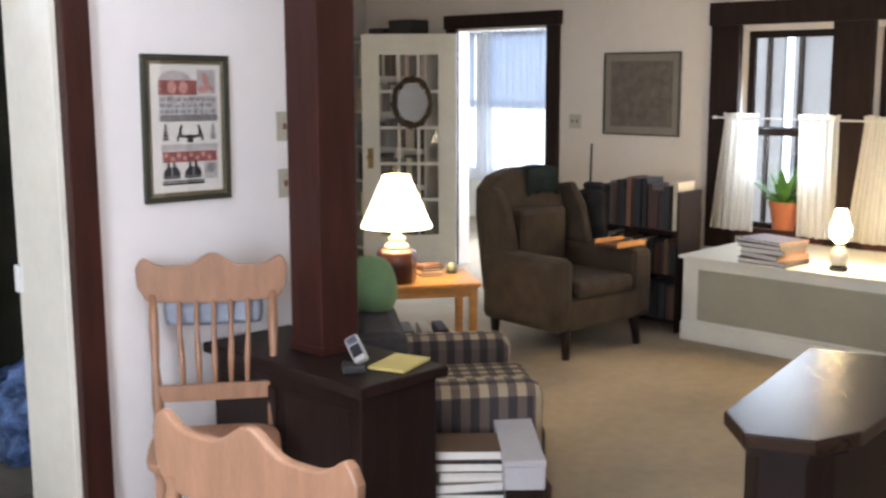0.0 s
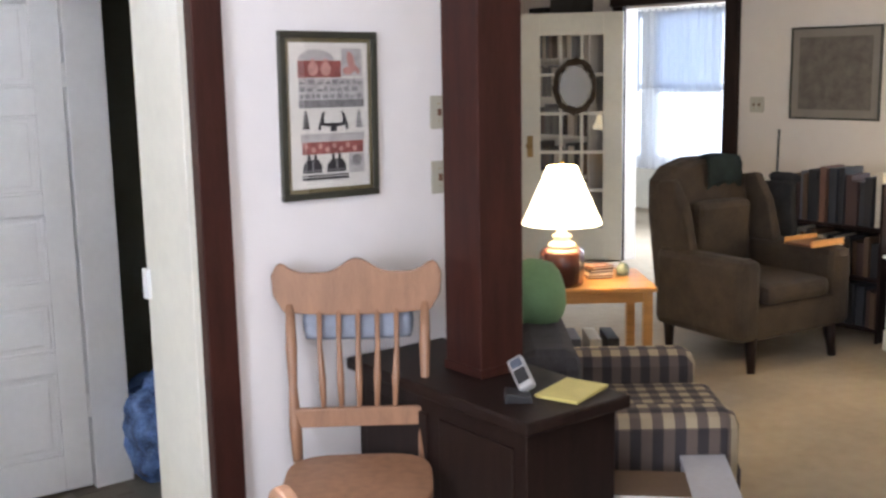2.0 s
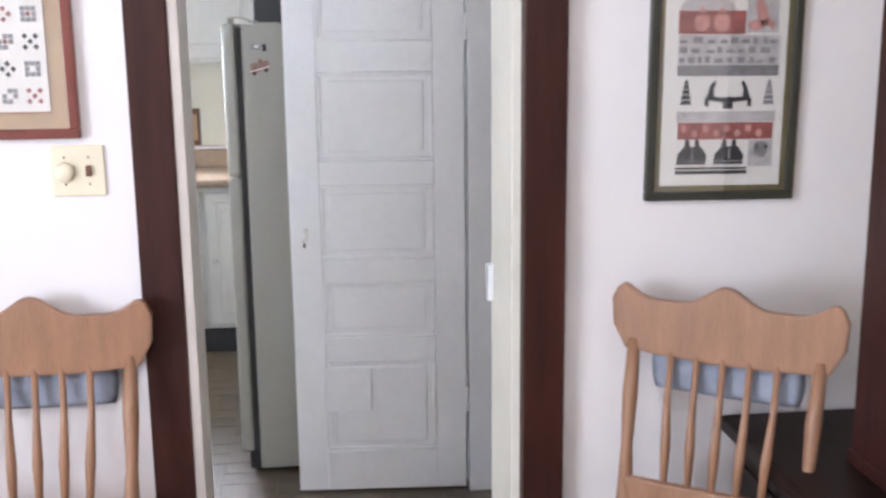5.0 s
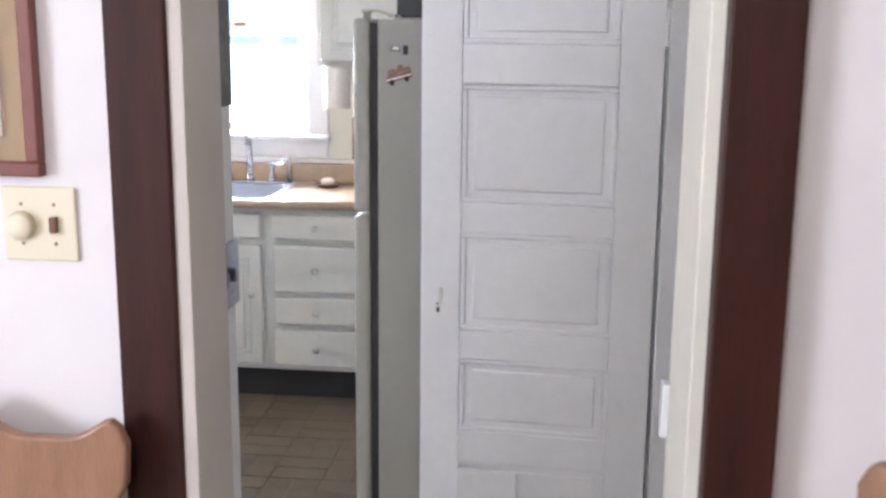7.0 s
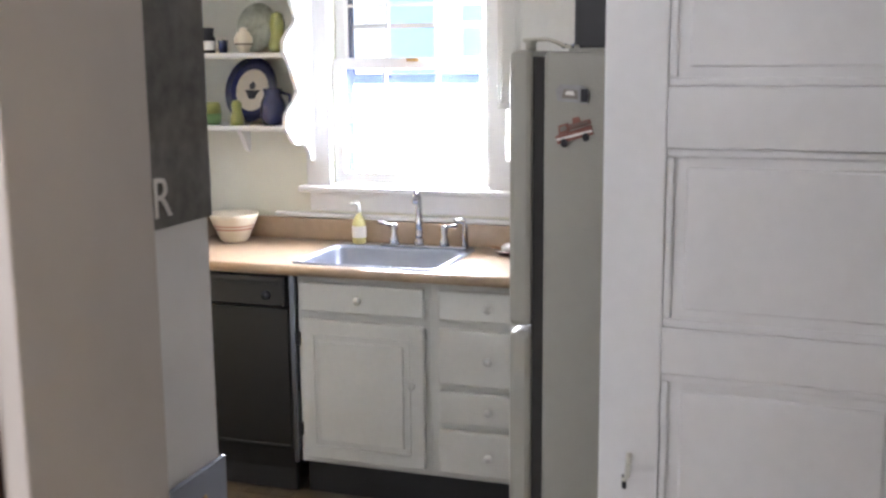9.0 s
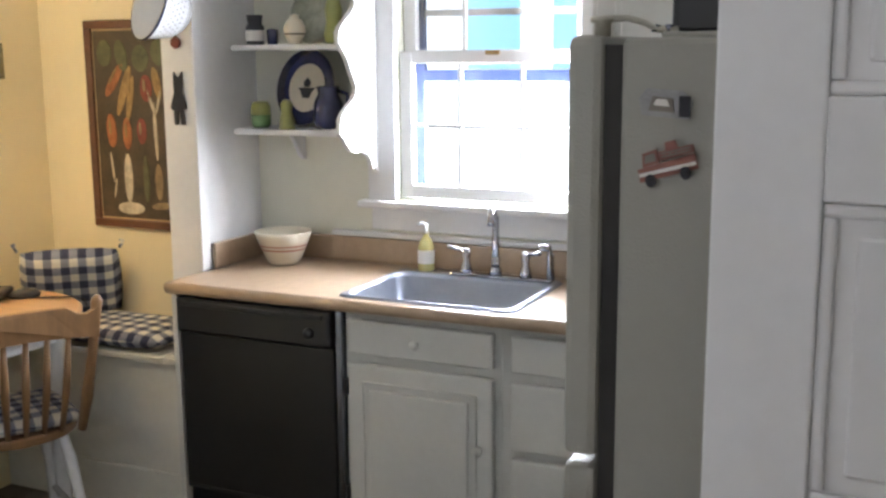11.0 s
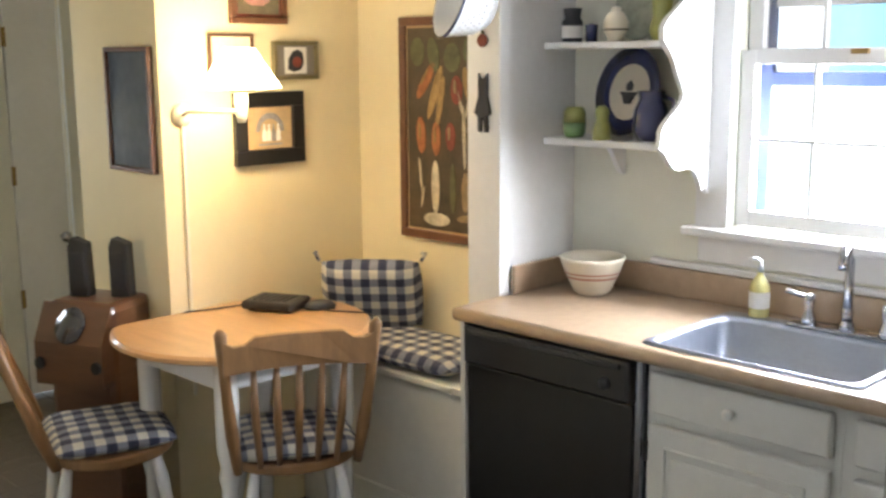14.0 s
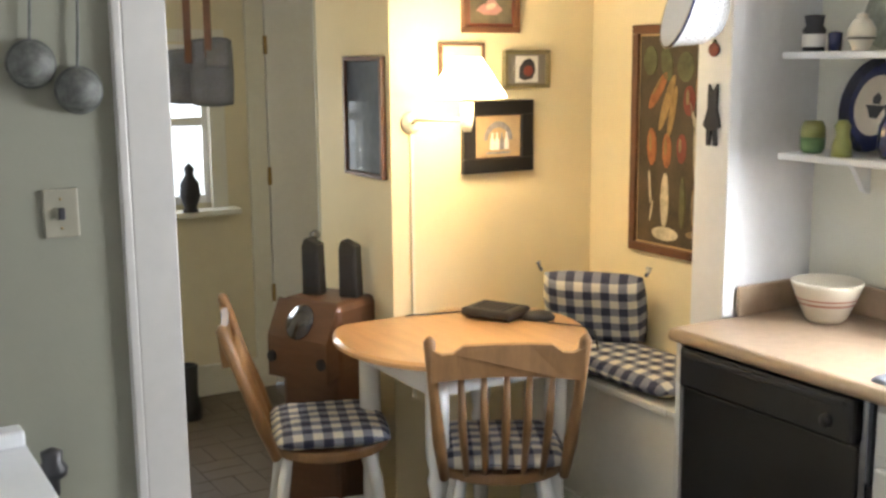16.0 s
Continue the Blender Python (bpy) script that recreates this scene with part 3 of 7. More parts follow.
for i, yc in enumerate((-2.8155, -3.77)):
    lw = thing("window_%d" % (2 + i), pose(8.03, yc, 0, 0, 0, 90), "dark stained double-hung living room window", "window", kind="structure")
    for a, b, off in ((0.60, 1.32, 0.0), (1.28, 2.0, 0.035)):
        part("sash", boxes([(-0.338, -0.29, -off - 0.03, -off, a, b), (0.29, 0.338, -off - 0.03, -off, a, b), (-0.29, 0.29, -off - 0.03, -off, a, a + 0.05), (-0.29, 0.29, -off - 0.03, -off, b - 0.05, b)], 0.002), M_DARK, lw)
        g = part("pane", box(-0.29, 0.29, -off - 0.017, -off - 0.013, a + 0.05, b - 0.05), M_GLASS, lw)
        g.visible_shadow = False
    part("window_sill", box(-0.36, 0.36, -0.02, 0.085, 0.565, 0.60, 0.004), M_MAHOG, lw)

hw = thing("window_4", pose(-2.95, -0.86, 0, 0, 0, 90), "white paired hall window with a lit pane", "window", kind="structure")
part("window_frame", boxes([(-0.50, -0.47, -0.04, 0.0, 0.98, 1.75), (0.47, 0.50, -0.04, 0.0, 0.98, 1.75), (-0.47, 0.47, -0.04, 0.0, 0.98, 1.02), (-0.47, 0.47, -0.04, 0.0, 1.71, 1.75), (-0.47, 0.47, -0.039, -0.001, 1.36, 1.40), (0.27, 0.30, -0.041, 0.001, 1.02, 1.71), (-0.02, 0.02, -0.041, 0.001, 1.02, 1.71)], 0.002), M_WHITE, hw)
part("casing", boxes([(0.50, 0.58, -0.07, -0.045, 0.95, 1.76), (-0.58, -0.50, -0.07, -0.045, 0.95, 1.76), (-0.59, 0.59, -0.072, -0.045, 1.76, 1.82)], 0.003), M_OLDWHITE, hw)
part("window_sill", box(-0.62, 0.62, -0.15, -0.02, 0.925, 0.955, 0.005), M_OLDWHITE, hw)
for x0, x1 in ((-0.47, -0.02), (0.02, 0.27), (0.30, 0.47)):
    for a, b in ((1.02, 1.36), (1.40, 1.71)):
        part("pane", box(x0, x1, -0.022, -0.018, a, b), M_GLASS, hw).visible_shadow = False

def drape(w_top, w_bot, h, folds, depth, lean=0.0, seed=0):
    """Hanging cloth gathered on a rod: x across, hanging down from z = 0."""
    bm = bmesh.new()
    nu, nv = folds * 8, 10
    rows = []
    for j in range(nv + 1):
        v = j / nv
        w = w_top + (w_bot - w_top) * v
        rows.append([bm.verts.new((w * (i / nu - 0.5) + lean * v, depth * (0.5 + 0.5 * v) * math.sin(2 * math.pi * folds * i / nu + 0.8 * noise.noise((i * 0.11, v * 2, seed))), -h * v + 0.008 * noise.noise((i * 0.2, seed, v)))) for i in range(nu + 1)])
    for a, b in zip(rows, rows[1:]):
        for i in range(nu):
            bm.faces.new((a[i], b[i], b[i + 1], a[i + 1]))
    return bm


for k, y in enumerate((-3.94, -0.47, 0.68, 1.82, 2.96)):
    sw = thing("window_%d" % (5 + k), pose(10.66, y, 0, 0, 0, 90), "white sunroom window behind sheer curtains", "window", kind="structure")
    part("window_frame", boxes([(-0.5, -0.45, -0.02, 0.02, 0.55, 2.2), (0.45, 0.5, -0.02, 0.02, 0.55, 2.2), (-0.45, 0.45, -0.02, 0.02, 0.55, 0.6), (-0.45, 0.45, -0.02, 0.02, 2.15, 2.2), (-0.45, 0.45, -0.02, 0.02, 1.35, 1.40)], 0.002), M_WHITE, sw)
    if y > 0.2:
        part("roller_shade", drape(0.90, 0.90, 0.86, 3, 0.004, 0.0, y), M_ROLLER, sw, "half-drawn pale blue shade", smooth=True).location = (0, 0.05, 2.19)
        part("shade_bar", box(-0.45, 0.45, 0.042, 0.058, 1.315, 1.335, 0.003), M_WHITE, sw)


def cafe_curtain(y, w_top, w_bot, lean):
    t = thing("cafe_curtain", pose(7.88, y, 1.40, 0, 0, 90), "white gathered muslin cafe curtain on a rod", "curtain", "cafe curtains")
    part("cloth", drape(w_top, w_bot, 0.80, 5, 0.016, lean, y), M_CURTAIN, t, smooth=True)
    part("ruffle", drape(w_top + 0.02, w_top, 0.05, 7, 0.02, 0, y + 3), M_CURTAIN, t, smooth=True).location = (0, 0, 0.03)


for y, a, b, lean in ((-2.54, 0.26, 0.34, 0.05), (-3.11, 0.28, 0.27, -0.01), (-3.55, 0.26, 0.34, 0.05), (-4.02, 0.26, 0.3, 0.0)):
    cafe_curtain(y, a, b, lean)
rod = thing("curtain_rod", pose(7.88, -3.3, 1.395), "thin white cafe curtain rod", "curtain rod")
part("rod", tube([(0, -0.98, 0), (0, 0.98, 0)], 0.006), M_WHITE, rod)
for s in (-0.98, 0.98):
    part("bracket", box(-0.006, 0.05, s - 0.008, s + 0.008, -0.01, 0.01, 0.002), M_WHITE, rod)
srod = thing("sheer_rod", pose(10.5, 0, 2.21), "thin white sunroom curtain rod", "curtain rod")
part("rod", tube([(0, -4.6, 0), (0, 4.2, 0)], 0.012), M_WHITE, srod)
for y in (-3.9, -0.75, -0.1, 0.55, 1.15, 1.75, 2.35, 2.95, 3.6):
    t = thing("sheer_curtain", pose(10.5, y, 2.22, 0, 0, 90), "long sheer white sunroom curtain", "curtain", "sunroom sheers")
    part("cloth", drape(0.60, 0.62, 1.75, 6, 0.03, 0.0, y), M_SHEER, t, smooth=True)


# ---- doors ----
def panelled_door(m, w, h, label, rows, knob_side=-1):
    """Leaf hinged at x = 0, reaching to x = -w; front face looks to -y."""
    d = thing("panel_door", m, label, "door")
    stile = 0.105
    edges = [0.012] + [z for r in rows for z in r] + [h]
    frame_rows = [(-stile, 0, 0, 0.035, 0.012, h), (-w, -w + stile, 0, 0.035, 0.012, h)]
    for a, b in zip(edges[0::2], edges[1::2]):
        frame_rows.append((-w + stile, -stile, 0, 0.035, a, b))
    part("stiles_and_rails", boxes(frame_rows, 0.003), M_WHITE, d)
    for a, b in rows:
        bm = box(-w + stile, -stile, 0.012, 0.024, a, b)
        add_box(bm, -w + stile + 0.032, -stile - 0.032, 0.0075, 0.028, a + 0.030, b - 0.030, 0.0045)
        pnl = part("panel", bm, M_WHITE, d)
        part("moulding", boxes([(-w + stile, -stile, 0.004, 0.013, b - 0.014, b), (-w + stile, -stile, 0.004, 0.013, a, a + 0.014), (-w + stile, -w + stile + 0.014, 0.004, 0.013, a + 0.014, b - 0.014), (-stile - 0.014, -stile, 0.004, 0.013, a + 0.014, b - 0.014)], 0.006), M_WHITE, pnl)
    return d


bd = panelled_door(pose(2.685, -1.755, 0, 0, 0, -4), 0.60, 2.03, "white painted panel door standing open beside the fridge", [(0.16, 0.50), (0.58, 0.78), (0.86, 1.12), (1.20, 1.50), (1.60, 1.92)])
part("patch_board", boxes([(-0.50, -0.335, -0.008, 0.004, 0.31, 0.475)], 0.003), M_WHITE, bd, "square white patch board")
part("keyhole", boxes([(-0.557, -0.549, -0.002, 0.002, 0.905, 0.93)], 0.001), M_INK, bd)
part("latch_hook", tube([(-0.545, -0.002, 0.97), (-0.542, -0.018, 0.96), (-0.544, -0.018, 0.935), (-0.552, -0.006, 0.925)], 0.005, 8), M_OLDWHITE, bd)
part("butt_hinge", lathe([(0.006, 0.3), (0.006, 0.39)], 8, 0.004, -0.004), M_WHITE, bd)
part("butt_hinge", lathe([(0.006, 1.6), (0.006, 1.69)], 8, 0.004, -0.004), M_WHITE, bd)

strike = thing("strike_plate", pose(2.658, -2.55, 0.965), "white painted latch keeper on the closet casing", "latch")
part("plate", box(-0.018, 0.0, -0.016, 0.02, -0.05, 0.05, 0.003), M_ENAMEL, strike)

hd = thing("hall_door", pose(-2.89, -0.06, 0, 0, 0, 90), "white hall door standing slightly ajar", "door")
part("leaf", box(0.0, 0.262, -0.02, 0.02, 0.012, 2.02, 0.003), M_WHITE, hd)
for z in (0.45, 1.05, 1.70):
    part("hinge", box(-0.012, 0.006, -0.03, -0.018, z, z + 0.09, 0.002), M_BRASS, hd)
kn = part("door_handle", tube([(0.215, -0.02, 0.78), (0.215, -0.05, 0.78)], 0.010), M_CHROME, hd)
part("knob", lathe([(0.0, 0.0), (0.02, 0.004), (0.028, 0.018), (0.024, 0.03), (0.0, 0.036)], 16), M_CHROME, kn, smooth=True).matrix_local = pose(0.215, -0.05, 0.78, 90, 0, 0)
trim("trim_hall_door", boxes([(-2.90, -2.875, -0.16, -0.065, 0, 2.05), (-2.90, -2.875, 0.225, 0.31, 0, 2.05), (-2.90, -2.875, -0.18, 0.33, 2.05, 2.16)], 0.003), M_OLDWHITE, "cream hall door casing")

fd = thing("french_door", pose(7.93, 0.27, 0, 0, 0, 132), "cream glazed French door with ten panes, folded open", "door")
W_L = 0.84
cols_x, rows_z = [0.16, 0.16 + 0.175, 0.16 + 0.35, 0.68], [0.28, 0.60, 0.92, 1.24, 1.56, 1.88]
part("stile", box(0, 0.16, -0.02, 0.02, 0.01, 2.06, 0.003), M_OLDWHITE, fd)
part("stile", box(0.68, W_L, -0.02, 0.02, 0.01, 2.06, 0.003), M_OLDWHITE, fd)
part("bottom_rail", box(0.16, 0.68, -0.02, 0.02, 0.01, 0.28, 0.003), M_OLDWHITE, fd)
part("top_rail", box(0.16, 0.68, -0.02, 0.02, 1.88, 2.06, 0.003), M_OLDWHITE, fd)
for x in cols_x[1:-1]:
    part("muntin", box(x - 0.012, x + 0.012, -0.014, 0.014, 0.28, 1.88, 0.002), M_OLDWHITE, fd)
for z in rows_z[1:-1]:
    part("muntin", box(0.16, 0.68, -0.0135, 0.0135, z - 0.012, z + 0.012, 0.002), M_OLDWHITE, fd)
for a, b in zip(cols_x, cols_x[1:]):
    for c, d in zip(rows_z, rows_z[1:]):
        part("pane", box(a + 0.008, b - 0.008, -0.002, 0.002, c + 0.008, d - 0.008), M_GLASS, fd).visible_shadow = False
pl = part("escutcheon", box(0.74, 0.79, 0.02, 0.026, 0.88, 1.06, 0.003), M_BRASS, fd)
part("knob", lathe([(0.0, 0.0), (0.012, 0.0), (0.012, 0.03), (0.028, 0.04), (0.03, 0.055), (0.0, 0.07)], 16), M_BRASS, pl).matrix_local = pose(0.765, 0.026, 0.98, -90, 0, 0)
wr = thing("wreath_mirror", pose(7.655, 0.545, 1.465, 0, 0, 132) @ Matrix.Diagonal((1.2, 1.0, 1.22, 1)), "oval mirror in a dark twig wreath on the glazed door", "mirror")
bm = bmesh.new()
random.seed(7)
for k in range(110):
    a = 2 * math.pi * k / 110
    r = 1 + random.uniform(-0.09, 0.09)
    p = Vector((0.135 * r * math.cos(a), 0.03 + random.uniform(-0.014, 0.02), 0.165 * r * math.sin(a)))
    d = Vector((-0.135 * math.sin(a) + random.uniform(-0.04, 0.04), random.uniform(-0.03, 0.03), 0.165 * math.cos(a) + random.uniform(-0.04, 0.04))).normalized()
    add_tube(bm, [p - 0.035 * d, p, p + 0.035 * d + Vector((0, 0, random.uniform(-0.01, 0.01)))], [0.008, 0.010, 0.004], 5)
part("twig_ring", bm, mat("dried_twigs", (0.05, 0.035, 0.022), 0.9, vary=0.5), wr)
part("glass", lathe([(0.0, 0.0), (0.105, 0.0), (0.105, 0.006), (0.0, 0.006)], 28), M_MIRROR, wr).matrix_local = pose(0, 0.03, 0, -90, 0, 0) @ Matrix.Diagonal((1, 1.3, 1, 1))


# ---- kitchen: counter, cabinets, appliances ----
def knob(parent, x, y, z):
    k = part("knob", lathe([(0.0, 0.0), (0.007, 0.0), (0.006, 0.012), (0.014, 0.018), (0.015, 0.024), (0.009, 0.03), (0.0, 0.031)], 14), M_CAB, parent, smooth=True)
    k.matrix_local = pose(x, y, z, 90, 0, 0)


def cabinet_front(parent, name, x0, x1, z0, z1, kx, kz, raised=False):
    bm = box(x0, x1, -0.010, 0.018, z0, z1, 0.007)
    f = part(name, bm, M_CAB, parent)
    if raised:
        for r in ((x0 + 0.05, x1 - 0.05, z1 - 0.058, z1 - 0.05), (x0 + 0.05, x1 - 0.05, z0 + 0.05, z0 + 0.058), (x0 + 0.05, x0 + 0.058, z0 + 0.058, z1 - 0.058), (x1 - 0.058, x1 - 0.05, z0 + 0.058, z1 - 0.058)):
            part("moulding", box(r[0], r[1], -0.018, -0.009, r[2], r[3], 0.003), M_CAB, f)
        part("raised_panel", box(x0 + 0.075, x1 - 0.075, -0.022, -0.009, z0 + 0.075, z1 - 0.075, 0.010), M_CAB, f)
    knob(f, kx, -0.010, kz)
    return f


sc = thing("sink_cabinet", pose(0.645, 0.02, 0), "white painted base cabinet under the sink", "cabinet")
part("body", box(0.0, 0.525, 0.04, 0.54, 0.14, 0.70, 0.002), M_CAB, sc)
part("face_frame", box(0.0, 0.525, 0.02, 0.038, 0.14, 0.870, 0.002), M_CAB, sc)
part("back_panel", box(0.0, 0.525, 0.42, 0.54, 0.702, 0.869, 0.002), M_CAB, sc)
part("toe_kick", box(0.0, 0.525, 0.07, 0.09, 0.0, 0.14), M_BLACKP, sc)
cabinet_front(sc, "drawer", 0.02, 0.505, 0.735, 0.845, 0.26, 0.79)
cabinet_front(sc, "door", 0.02, 0.505, 0.165, 0.705, 0.465, 0.49, True)
for z in (0.25, 0.60):
    part("hinge", box(0.004, 0.016, -0.006, 0.02, z, z + 0.05, 0.002), M_BLACKP, sc)
dc = thing("drawer_cabinet", pose(1.17, 0.02, 0), "white painted base cabinet with four drawers", "cabinet")
part("body", box(0.016, 0.68, 0.04, 0.54, 0.14, 0.870, 0.002), M_CAB, dc)
part("face_frame", box(0.0, 0.68, 0.02, 0.038, 0.14, 0.870, 0.002), M_CAB, dc)
part("toe_kick", box(0.0, 0.68, 0.07, 0.09, 0.0, 0.14), M_BLACKP, dc)
for a, b in ((0.735, 0.845), (0.50, 0.705), (0.355, 0.475), (0.165, 0.33)):
    cabinet_front(dc, "drawer", 0.035, 0.42, a, b, 0.225, (a + b) / 2)
cabinet_front(dc, "door", 0.44, 0.66, 0.165, 0.845, 0.48, 0.5, True)

dw = thing("dishwasher", pose(0.018, 0.02, 0), "black built-in dishwasher under the counter end", "dishwasher")
part("body", box(0.0, 0.60, 0.02, 0.53, 0.10, 0.865, 0.003), M_BLACK, dw)
part("control_panel", box(0.004, 0.596, -0.026, 0.02, 0.742, 0.862, 0.012), M_BLACK, dw)
part("door", box(0.004, 0.596, -0.004, 0.02, 0.19, 0.738, 0.005), M_BLACK, dw)
part("kick_panel", box(0.004, 0.596, 0.03, 0.05, 0.01, 0.185, 0.003), M_BLACKP, dw)
part("door_handle", box(0.03, 0.57, -0.034, -0.024, 0.835, 0.853, 0.004), M_BLACKP, dw)
part("dial", lathe([(0.0, 0.0), (0.018, 0.0), (0.016, 0.010), (0.0, 0.011)], 16), M_BLACKP, dw, smooth=True).matrix_local = pose(0.52, -0.026, 0.79, 90, 0, 0)
part("lower_lip", box(0.01, 0.59, -0.010, -0.003, 0.196, 0.206, 0.002), M_BLACKP, dw)
part("side_trim", box(0.601, 0.622, -0.002, 0.4, 0.14, 0.865, 0.002), M_STEEL, dw)

fp = thing("filler_panel", pose(0, 0, 0), "white filler panel closing the counter end", "panel")
part("panel", box(-0.006, 0.014, 0.012, 0.20, 0.0, 0.869, 0.002), M_CAB, fp)
wt = thing("worktop", pose(0, 0, 0), "tan laminate worktop with a rolled front edge", "worktop")
E_TOP = [(0.0, 0.64, 0.0, 0.56), (1.19, 1.86, 0.0, 0.56), (0.64, 1.19, 0.0, 0.045), (0.64, 1.19, 0.465, 0.56)]
for nm, (a, b, c, d) in zip(("top", "top", "front_strip", "back_strip"), E_TOP):
    part(nm, box(a, b, c, d, 0.87, 0.908), M_LAMIN, wt)
part("rolled_edge", tube([(-0.004, -0.004, 0.889), (1.86, -0.004, 0.889)], 0.0195, 12), M_LAMIN, wt, smooth=True)
part("end_edge", tube([(-0.004, -0.004, 0.889), (-0.004, 0.20, 0.889)], 0.0193, 12), M_LAMIN, wt, smooth=True)
part("backsplash", box(0.0, 1.86, 0.548, 0.568, 0.908, 1.00, 0.006), M_LAMIN, wt)
part("side_splash", box(-0.004, 0.012, 0.24, 0.548, 0.908, 1.00, 0.006), M_LAMIN, wt)
trim("trim_backsplash", boxes([(0.30, 1.86, 0.545, 0.571, 1.002, 1.022)], 0.005), M_WHITE, "white quarter-round strip over the backsplash")

sk = thing("sink", pose(0.915, 0.255, 0.909), "single-bowl stainless drop-in sink", "sink")
bm = bmesh.new()
loops = []
for hw_, hd_, z, rad in ((0.295, 0.232, 0.0, 0.03), (0.290, 0.227, 0.007, 0.03), (0.272, 0.190, 0.006, 0.05), (0.266, 0.184, -0.006, 0.05), (0.254, 0.172, -0.15, 0.06), (0.20, 0.11, -0.165, 0.05)):
    ring = []
    cy = 0.0 if hd_ > 0.2 else -0.028
    for cx, cyy, a0 in ((1, 1, 0), (-1, 1, 90), (-1, -1, 180), (1, -1, 270)):
        for k in range(6):
            a = radians(a0 + 90 * k / 5)
            ring.append(bm.verts.new((cx * (hw_ - rad) + rad * math.cos(a), cy + cyy * (hd_ - rad) + rad * math.sin(a), z)))
    loops.append(ring)
for a, b in zip(loops, loops[1:]):
    for i in range(len(a)):
        bm.faces.new((a[i], a[(i + 1) % len(a)], b[(i + 1) % len(a)], b[i]))
bm.faces.new(loops[-1])
bmesh.ops.recalc_face_normals(bm, faces=bm.faces)
part("basin", bm, M_SINK, sk, smooth=True)
part("drain", lathe([(0.0, -0.163), (0.03, -0.162), (0.042, -0.158), (0.045, -0.163)], 20, 0, -0.028), M_CHROME, sk)

tp = thing("tap", pose(0.985, 0.44, 0.916), "chrome bridge tap with two lever handles and a side spray", "tap")
part("base_plate", box(-0.16, 0.20, -0.022, 0.022, 0.0, 0.012, 0.006), M_CHROME, tp)
part("spout", tube([(0, 0, 0.01), (0, 0, 0.14), (0, 0.0, 0.20), (0, -0.012, 0.232), (0.008, -0.045, 0.245), (0.014, -0.075, 0.225), (0.016, -0.082, 0.185)], [0.016, 0.012, 0.011, 0.011, 0.011, 0.011, 0.012], 14), M_CHROME, tp, smooth=True)
part("collar", lathe([(0.0, 0.012), (0.022, 0.012), (0.02, 0.03), (0.013, 0.04), (0.017, 0.06), (0.012, 0.08)], 18), M_CHROME, tp, smooth=True)
for s in (-0.105, 0.105):
    part("valve", lathe([(0.0, 0.01), (0.022, 0.01), (0.019, 0.03), (0.012, 0.05), (0.016, 0.075), (0.013, 0.092), (0.0, 0.096)], 18, s, 0), M_CHROME, tp, smooth=True)
    part("lever", tube([(s, 0, 0.085), (s - 0.025, -0.01, 0.09), (s - 0.06, -0.02, 0.1)] if s < 0 else [(s, 0, 0.085), (s + 0.03, -0.005, 0.09), (s + 0.055, -0.01, 0.095)], [0.007, 0.006, 0.008]), M_CHROME, tp, smooth=True)
part("side_spray", tube([(0.19, 0, 0.01), (0.19, 0, 0.09), (0.185, -0.012, 0.115), (0.165, -0.04, 0.118)], [0.014, 0.011, 0.013, 0.009]), M_CHROME, tp, smooth=True)

so = thing("soap_bottle", pose(0.715, 0.475, 0.909) @ Matrix.Diagonal((0.8, 0.8, 0.92, 1)), "clear pump bottle of yellow dish soap", "soap bottle")
part("bottle", lathe([(0.0, 0.0), (0.032, 0.0), (0.036, 0.01), (0.034, 0.10), (0.022, 0.125), (0.012, 0.135), (0.012, 0.145)], 18), M_SOAP, so, smooth=True)
part("label", lathe([(0.0365, 0.035), (0.0365, 0.085)], 18), M_PAPER, so)
part("pump", tube([(0, 0, 0.14), (0, 0, 0.18), (-0.012, -0.008, 0.186), (-0.035, -0.02, 0.18)], [0.011, 0.007, 0.007, 0.005]), M_ENAMEL, so, smooth=True)

bw = thing("mixing_bowl", pose(0.175, 0.42, 0.909) @ Matrix.Diagonal((0.79, 0.79, 0.92, 1)), "cream stoneware mixing bowl with pink bands", "bowl")
part("bowl", lathe([(0.0, 0.004), (0.06, 0.0), (0.075, 0.012), (0.115, 0.09), (0.126, 0.115), (0.13, 0.128), (0.124, 0.13), (0.11, 0.10), (0.07, 0.03), (0.0, 0.02)], 32), M_STONEW, bw, smooth=True)
for a, b, ra, rb in ((0.058, 0.066, 0.1012, 0.1052), (0.074, 0.080, 0.109, 0.1118)):
    part("band", lathe([(ra, a), (rb, b)], 32), M_PINKB, bw)

sh = thing("spoon_rest", pose(1.36, 0.42, 0.909), "brown sponge dish with a white scrubber", "dish")
part("dish", lathe([(0.0, 0.0), (0.04, 0.0), (0.062, 0.016), (0.058, 0.018), (0.0, 0.006)], 18), M_FRAMEW, sh)
part("scrubber", lathe([(0.0, 0.012), (0.03, 0.016), (0.034, 0.03), (0.018, 0.042), (0.0, 0.044)], 14), M_PAPER, sh, smooth=True)
part("handle", tube([(-0.02, 0, 0.02), (-0.07, -0.01, 0.03)], 0.005), M_OAK, sh)

# open shelves with the scalloped side board
cs = thing("corner_shelf", pose(0, 0, 0), "white open wall shelf with a scalloped side board", "shelf")
prof = [(0.57, 1.22)]
for k in range(9):
    a = k / 8
    prof.append((0.545 - 0.025 * a, 1.245 + 0.012 * math.sin(a * math.pi)))
for k in range(1, 11):
    a = k / 10
    prof.append((0.52 - 0.20 * a, 1.265 + 0.105 * a + 0.02 * math.sin(a * 2 * math.pi)))
prof.append((0.295, 1.385))
